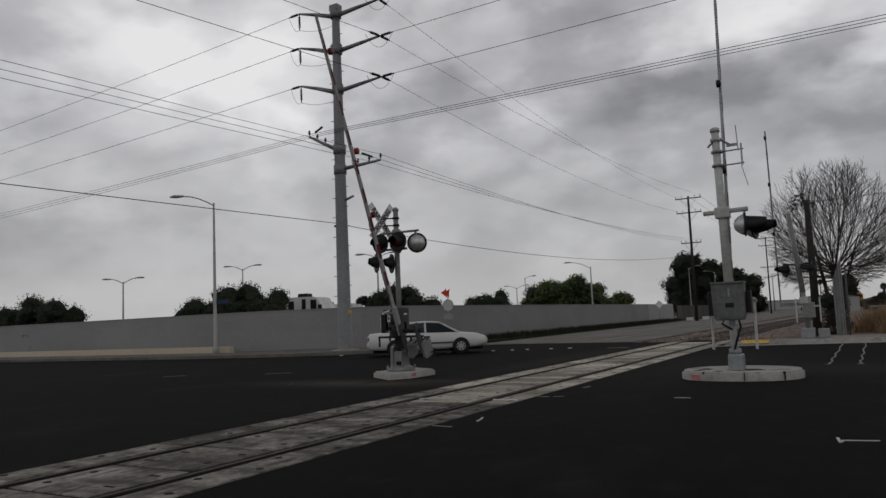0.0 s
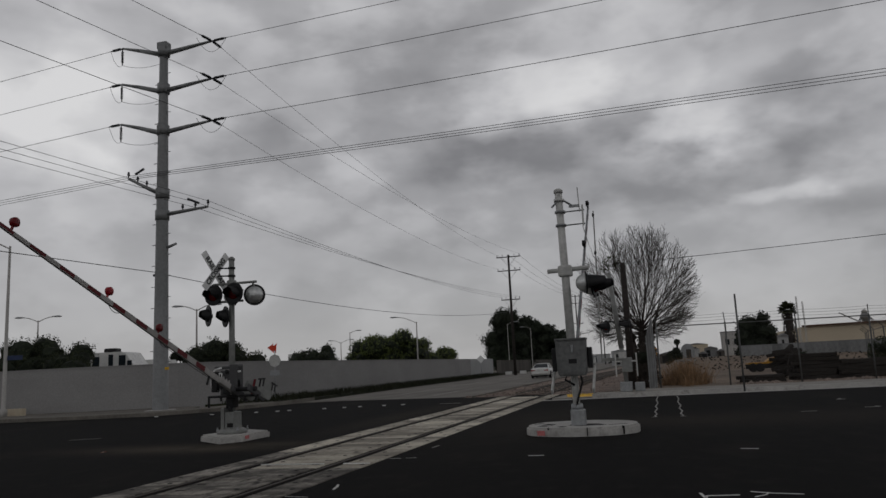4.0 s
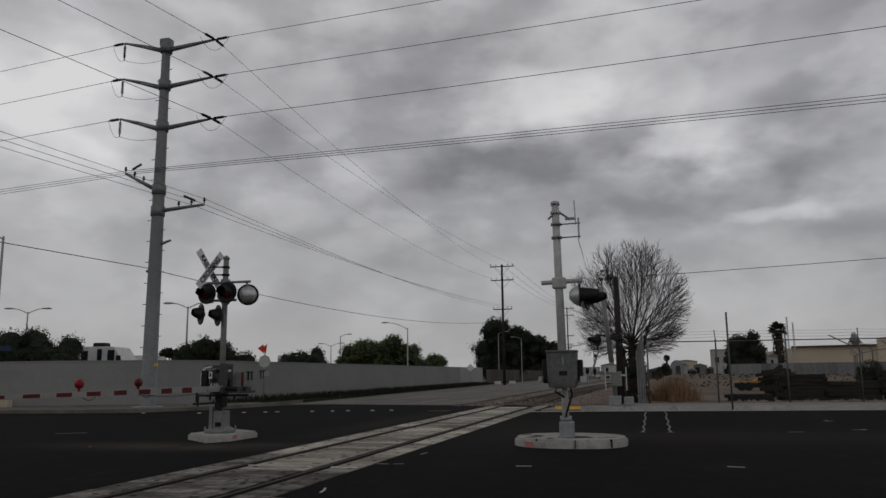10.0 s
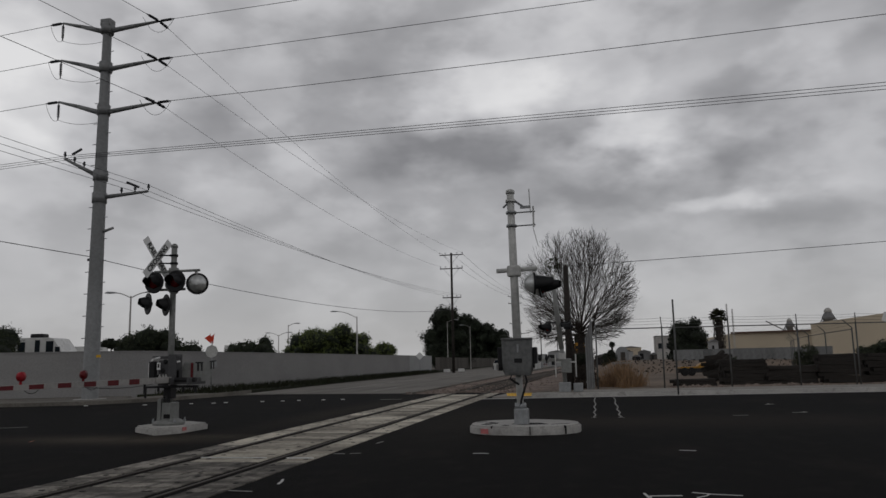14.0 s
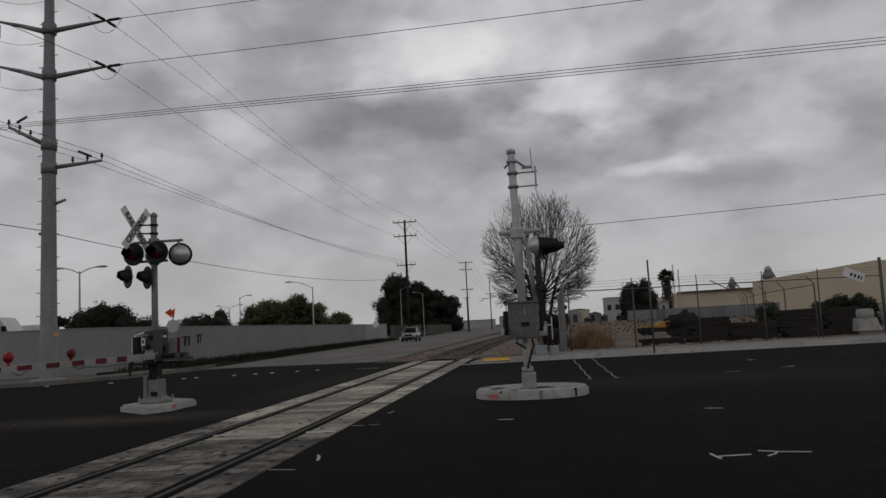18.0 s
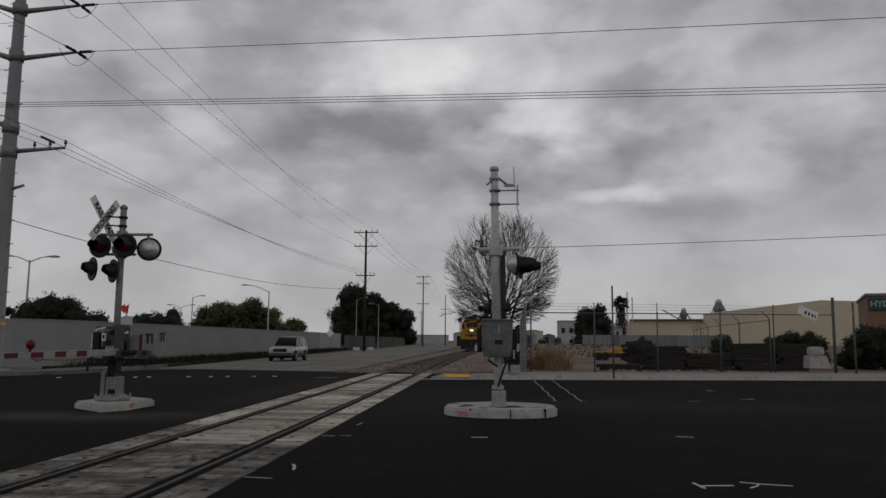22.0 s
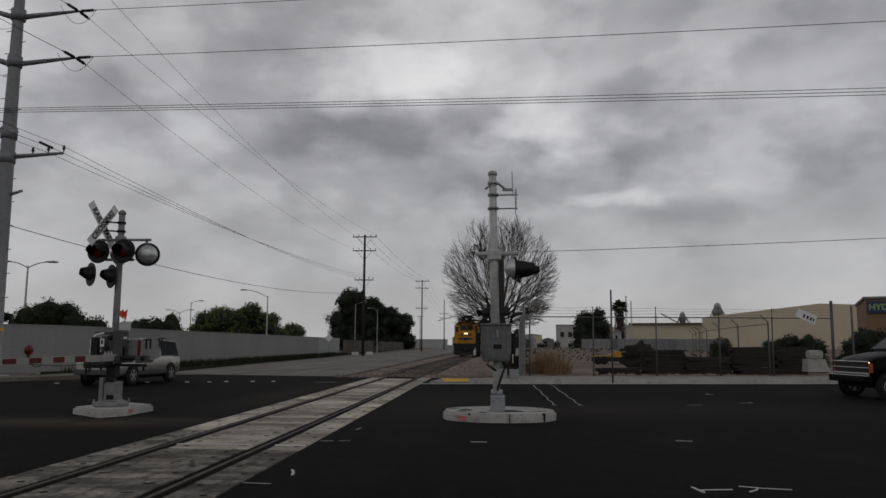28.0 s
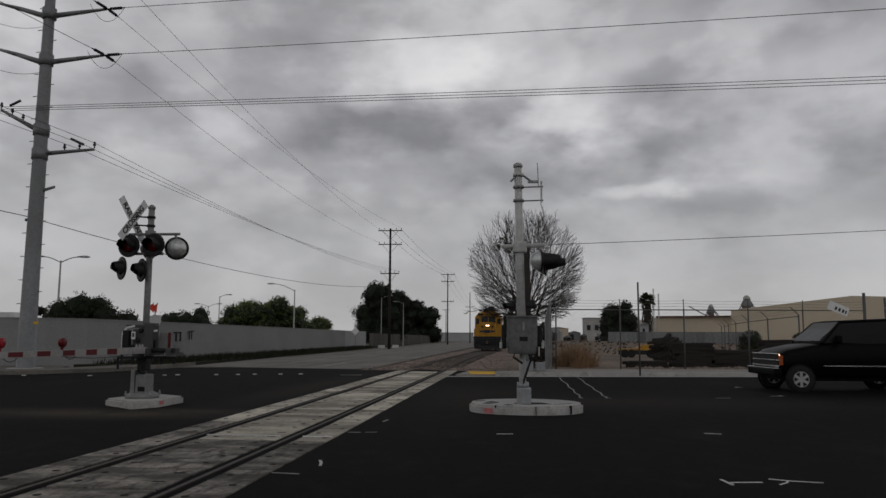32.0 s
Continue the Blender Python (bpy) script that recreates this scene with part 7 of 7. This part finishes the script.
step_me = mesh_of(box(B(), (0, 0, 0), (0.4, 0.3, 0.04)), BLACK, "step")
for s in (-1, 1):
    for z in (0.45, 0.75, 1.05, 1.35):
        piece("step", step_me, loco, pose(s * 1.3, 0.35, z))
for yb in (-3.4, -13.4):
    bm = B()
    box(bm, (0, yb, 0.75), (2.5, 3.6, 0.5), bevel=0.08)
    truckf = part("bogie", bm, BLACK, loco)
    for dy in (-1.3, 1.3):
        for s in (-1, 1):
            bm = B()
            lathe(bm, [(-0.07, 0.5), (0.05, 0.5), (0.07, 0.54)], axis=(s, 0, 0), at=(s * 0.75, yb + dy, 0.5), seg=20)
            part("wheel", bm, RUST, truckf)
bm = B()
box(bm, (0, -8.4, 0.85), (2.4, 4.6, 0.8), bevel=0.2)
part("fuel_tank", bm, BLACK, loco)
bm = B()
tube(bm, (0, 0.6, 0.95), (0, 1.0, 0.95), 0.12, seg=8)
box(bm, (0, 1.1, 0.95), (0.2, 0.35, 0.3), bevel=0.05)
part("coupler", bm, RUST, loco)


# ---- crossing panels, ties and slabs, piece by piece ----
random.seed(71)
crossing = thing("crossing_surface", "worn concrete crossing panels between and beside the rails", "crossing surface", kind="structure")


def panel_mesh(w, ln, material):
    bm = B()
    box(bm, (0, 0, -0.09), (w, ln, 0.2), bevel=0.012)
    return mesh_of(bm, material, "panel")


# flat dark discs and bars that paint the shade of sunken holes
hole_me = mesh_of(lathe(B(), [(0, 0.042), (0.004, 0.042)], seg=8), DARK, "lag_hole")
slot_me = mesh_of(box(B(), (0, 0, 0), (0.13, 0.035, 0.005)), DARK, "lift_slot_shade")
LN = 1.22
mid_me, out_me = panel_mesh(1.2, LN - 0.05, PANEL), panel_mesh(0.5, LN * 2 - 0.03, PANEL)
mid_old, out_old = panel_mesh(1.2, LN - 0.05, PANEL_DIRTY), panel_mesh(0.5, LN * 2 - 0.03, PANEL_DIRTY)
y, k = -6.0, 0
while y < 34.2:
    p = piece("panel", mid_old if y < 10.5 else mid_me, crossing, pose(random.uniform(-0.008, 0.008), y + LN / 2, -0.002 + random.uniform(-0.004, 0.004), random.uniform(-0.15, 0.15), random.uniform(-0.2, 0.2), 0))
    if y > 3:
        for hx, hy in ((-0.42, 0.22), (0.42, -0.22), (0.42, 0.3), (-0.42, -0.3)):
            piece("lag_hole", slot_me if (k + (hx > 0)) % 3 == 0 else hole_me, p, pose(hx, hy, 0.012))
    if k % 2 == 0:
        for s in (-1, 1):
            p = piece("panel", out_old if y < (13.5 if s < 0 else 9.0) else out_me, crossing, pose(s * 1.14, y + LN, -0.002 + random.uniform(-0.004, 0.004), 0, random.uniform(-0.2, 0.2), 0))
            if y > 3:
                for hx, hy in ((0.12, -0.85), (-0.12, -0.3), (0.12, 0.3), (-0.12, 0.85)):
                    piece("lag_hole", hole_me, p, pose(hx * s, hy, 0.012))
    y += LN
    k += 1
bm = B()
box(bm, (0, 14, -0.12), (2.9, 41, 0.2))
part("flangeway_bed", bm, DARK, crossing, "dark bed below the panels and flangeways")
bm = B()
box(bm, (-0.03, 11.5, 0.018), (1.16, 0.05, 0.014))
box(bm, (1.14, 11.5, 0.018), (0.46, 0.04, 0.014))
part("joint_paint", bm, PAINT, crossing, "white painted joint line")

track = thing("track_ties", "row of dark timber railway ties in ballast", "railway ties", kind="structure")
tie_me = mesh_of(box(B(), (0, 0, 0), (2.6, 0.23, 0.18), bevel=0.012), TRACK_TIE, "tie")
for i in range(110):
    y = 35.4 + i * 0.56
    piece("tie", tie_me, track, pose(bend(y) + random.uniform(-0.05, 0.05), y, -0.12 + lift_at(y), 0, 0, random.uniform(-1.2, 1.2)))
slab_me = mesh_of(box(B(), (0, 0, 0.0), (1.49, 1.55, 0.3), bevel=0.012), WALK, "slab")
for i in range(40):
    for j in range(2):
        x = 4.2 + i * 1.5
        if j == 1 and x < 5.2:
            continue
        piece("slab", slab_me, sidewalk, pose(x, kerb_y(x) + 0.18 + 0.8 + j * 1.58, 0.0, 0, 0, 9.1))
bm = B()
prism(bm, [(1.7, kerb_y(1.7) + 0.2), (3.4, kerb_y(3.4) + 0.2), (3.4, kerb_y(3.4) + 3.4), (2.0, kerb_y(2) + 3.4)], -0.1, 0.06)
part("ramp", bm, WALK, sidewalk, "sloping kerb ramp")
bm = B()
box(bm, (-0.1, 0, 0), (1.1, 1.3, 0.03), bevel=0.006)
for ix in range(8):
    for iy in range(9):
        lathe(bm, [(0.012, 0.035), (0.024, 0.02)], at=(-0.56 + ix * 0.14, -0.58 + iy * 0.145, 0), seg=6)
part("tactile_pad", bm, YELLOW, sidewalk, "yellow tactile warning pad", pose(2.85, kerb_y(2.85) + 1.0, 0.075, 3, 0, 9))


# ---- what moves ----
def motions():
    walk(ARM_L, [(t, pose(0.23, -0.37, 1.22, 0, e, 90)) for t, e in ((0, 67.4), (0.4, 61.5), (1, 54), (1.5, 48.4), (2, 42.3), (2.5, 37.6), (3, 32.4), (3.5, 27.2), (4.5, 19), (5.5, 11.3), (6, 8.3), (6.5, 4.3), (7, 1.5), (7.5, 0.2), (8, 0), (32, 0))])
    walk(ARM_R, [(t, pose(0.03, 0.18, 1.23, e, 0, -0.9)) for t, e in ((0, 84), (0.4, 83.5), (1, 81.5), (1.5, 75), (2, 66.5), (2.5, 58.5), (3, 51.5), (3.5, 44.5), (4.5, 33), (5.5, 22), (6, 16.3), (6.5, 12), (7, 8.5), (7.5, 4.5), (8, 1.5), (8.5, 0), (32, 0))])
    walk(ARM_F, [(t, pose(-0.95, 0.4, 1.35, e, 0, 0)) for t, e in ((0, 95), (0.4, 101), (1, 101), (1.5, 99), (2, 98), (2.5, 91), (3, 85), (3.5, 80), (5.5, 60), (6, 55), (7, 45), (8, 35), (9, 25), (10, 12), (11, 2), (11.5, 0), (32, 0))])
    walk(sedan, [(t, pose(x, y, -0.004, 0, 0, h)) for t, x, y, h in SEDAN])
    walk(suv, [(t, pose(x, y, -0.004, 0, 0, h)) for t, x, y, h in SUV])
    walk(truck, [(t, pose(x, y, -0.006, 0, 0, h)) for t, x, y, h in TRUCK])
    walk(loco, [(t, pose(bend(y + 3) + 0.2, y, 0.11, 0, 0, 179)) for t, y in LOCO])


SEDAN = ((0, -10.4, 28.2, -56), (0.4, -8.0, 30.2, -42), (1, -5.5, 35.0, -20), (1.5, -4.6, 40.2, -8), (2, -4.3, 46.3, 0), (2.5, -4.9, 52.5, 2), (3, -5.1, 60, 2), (3.5, -5.3, 68, 1), (5.5, -6.0, 104, 1), (9, -7.0, 175, 1), (14, -8.4, 270, 1), (18, -9.0, 322, 1), (32, -9.0, 324, 1))
SUV = ((0, -12.0, 330, 180), (9, -10.6, 205, 180), (13, -11.2, 150, 180), (16, -11.3, 112, 180), (19, -11.2, 82, 181), (20, -10.9, 71, 181), (21, -10.6, 61, 181), (23, -10.5, 48.8, 180), (25, -10.3, 38.6, 179), (26, -10.1, 35.2, 178), (27, -9.9, 32.0, 177), (28, -9.8, 28.8, 176), (29, -10.75, 25.9, 167), (30, -13.1, 22.3, 157), (31, -15.4, 17.9, 153), (32, -17.0, 14.6, 152))
TRUCK = ((0, 101.16, 30.5, 93), (20, 55.51, 27.1, 93), (24, 31.3, 25.4, 93), (25.5, 24.7, 24.9, 93), (26.5, 21.22, 24.65, 93), (27.5, 18.85, 24.5, 93), (28, 18.21, 24.45, 93), (29, 17.12, 24.37, 93), (30, 16.2, 24.3, 93), (31, 15.37, 24.25, 93), (32, 14.65, 24.2, 93))
LOCO = ((0, 250), (13, 152), (16, 127), (19, 108), (23, 100.5), (25.5, 96.5), (28, 91.5), (30, 87.4), (32, 83.2))

motions()
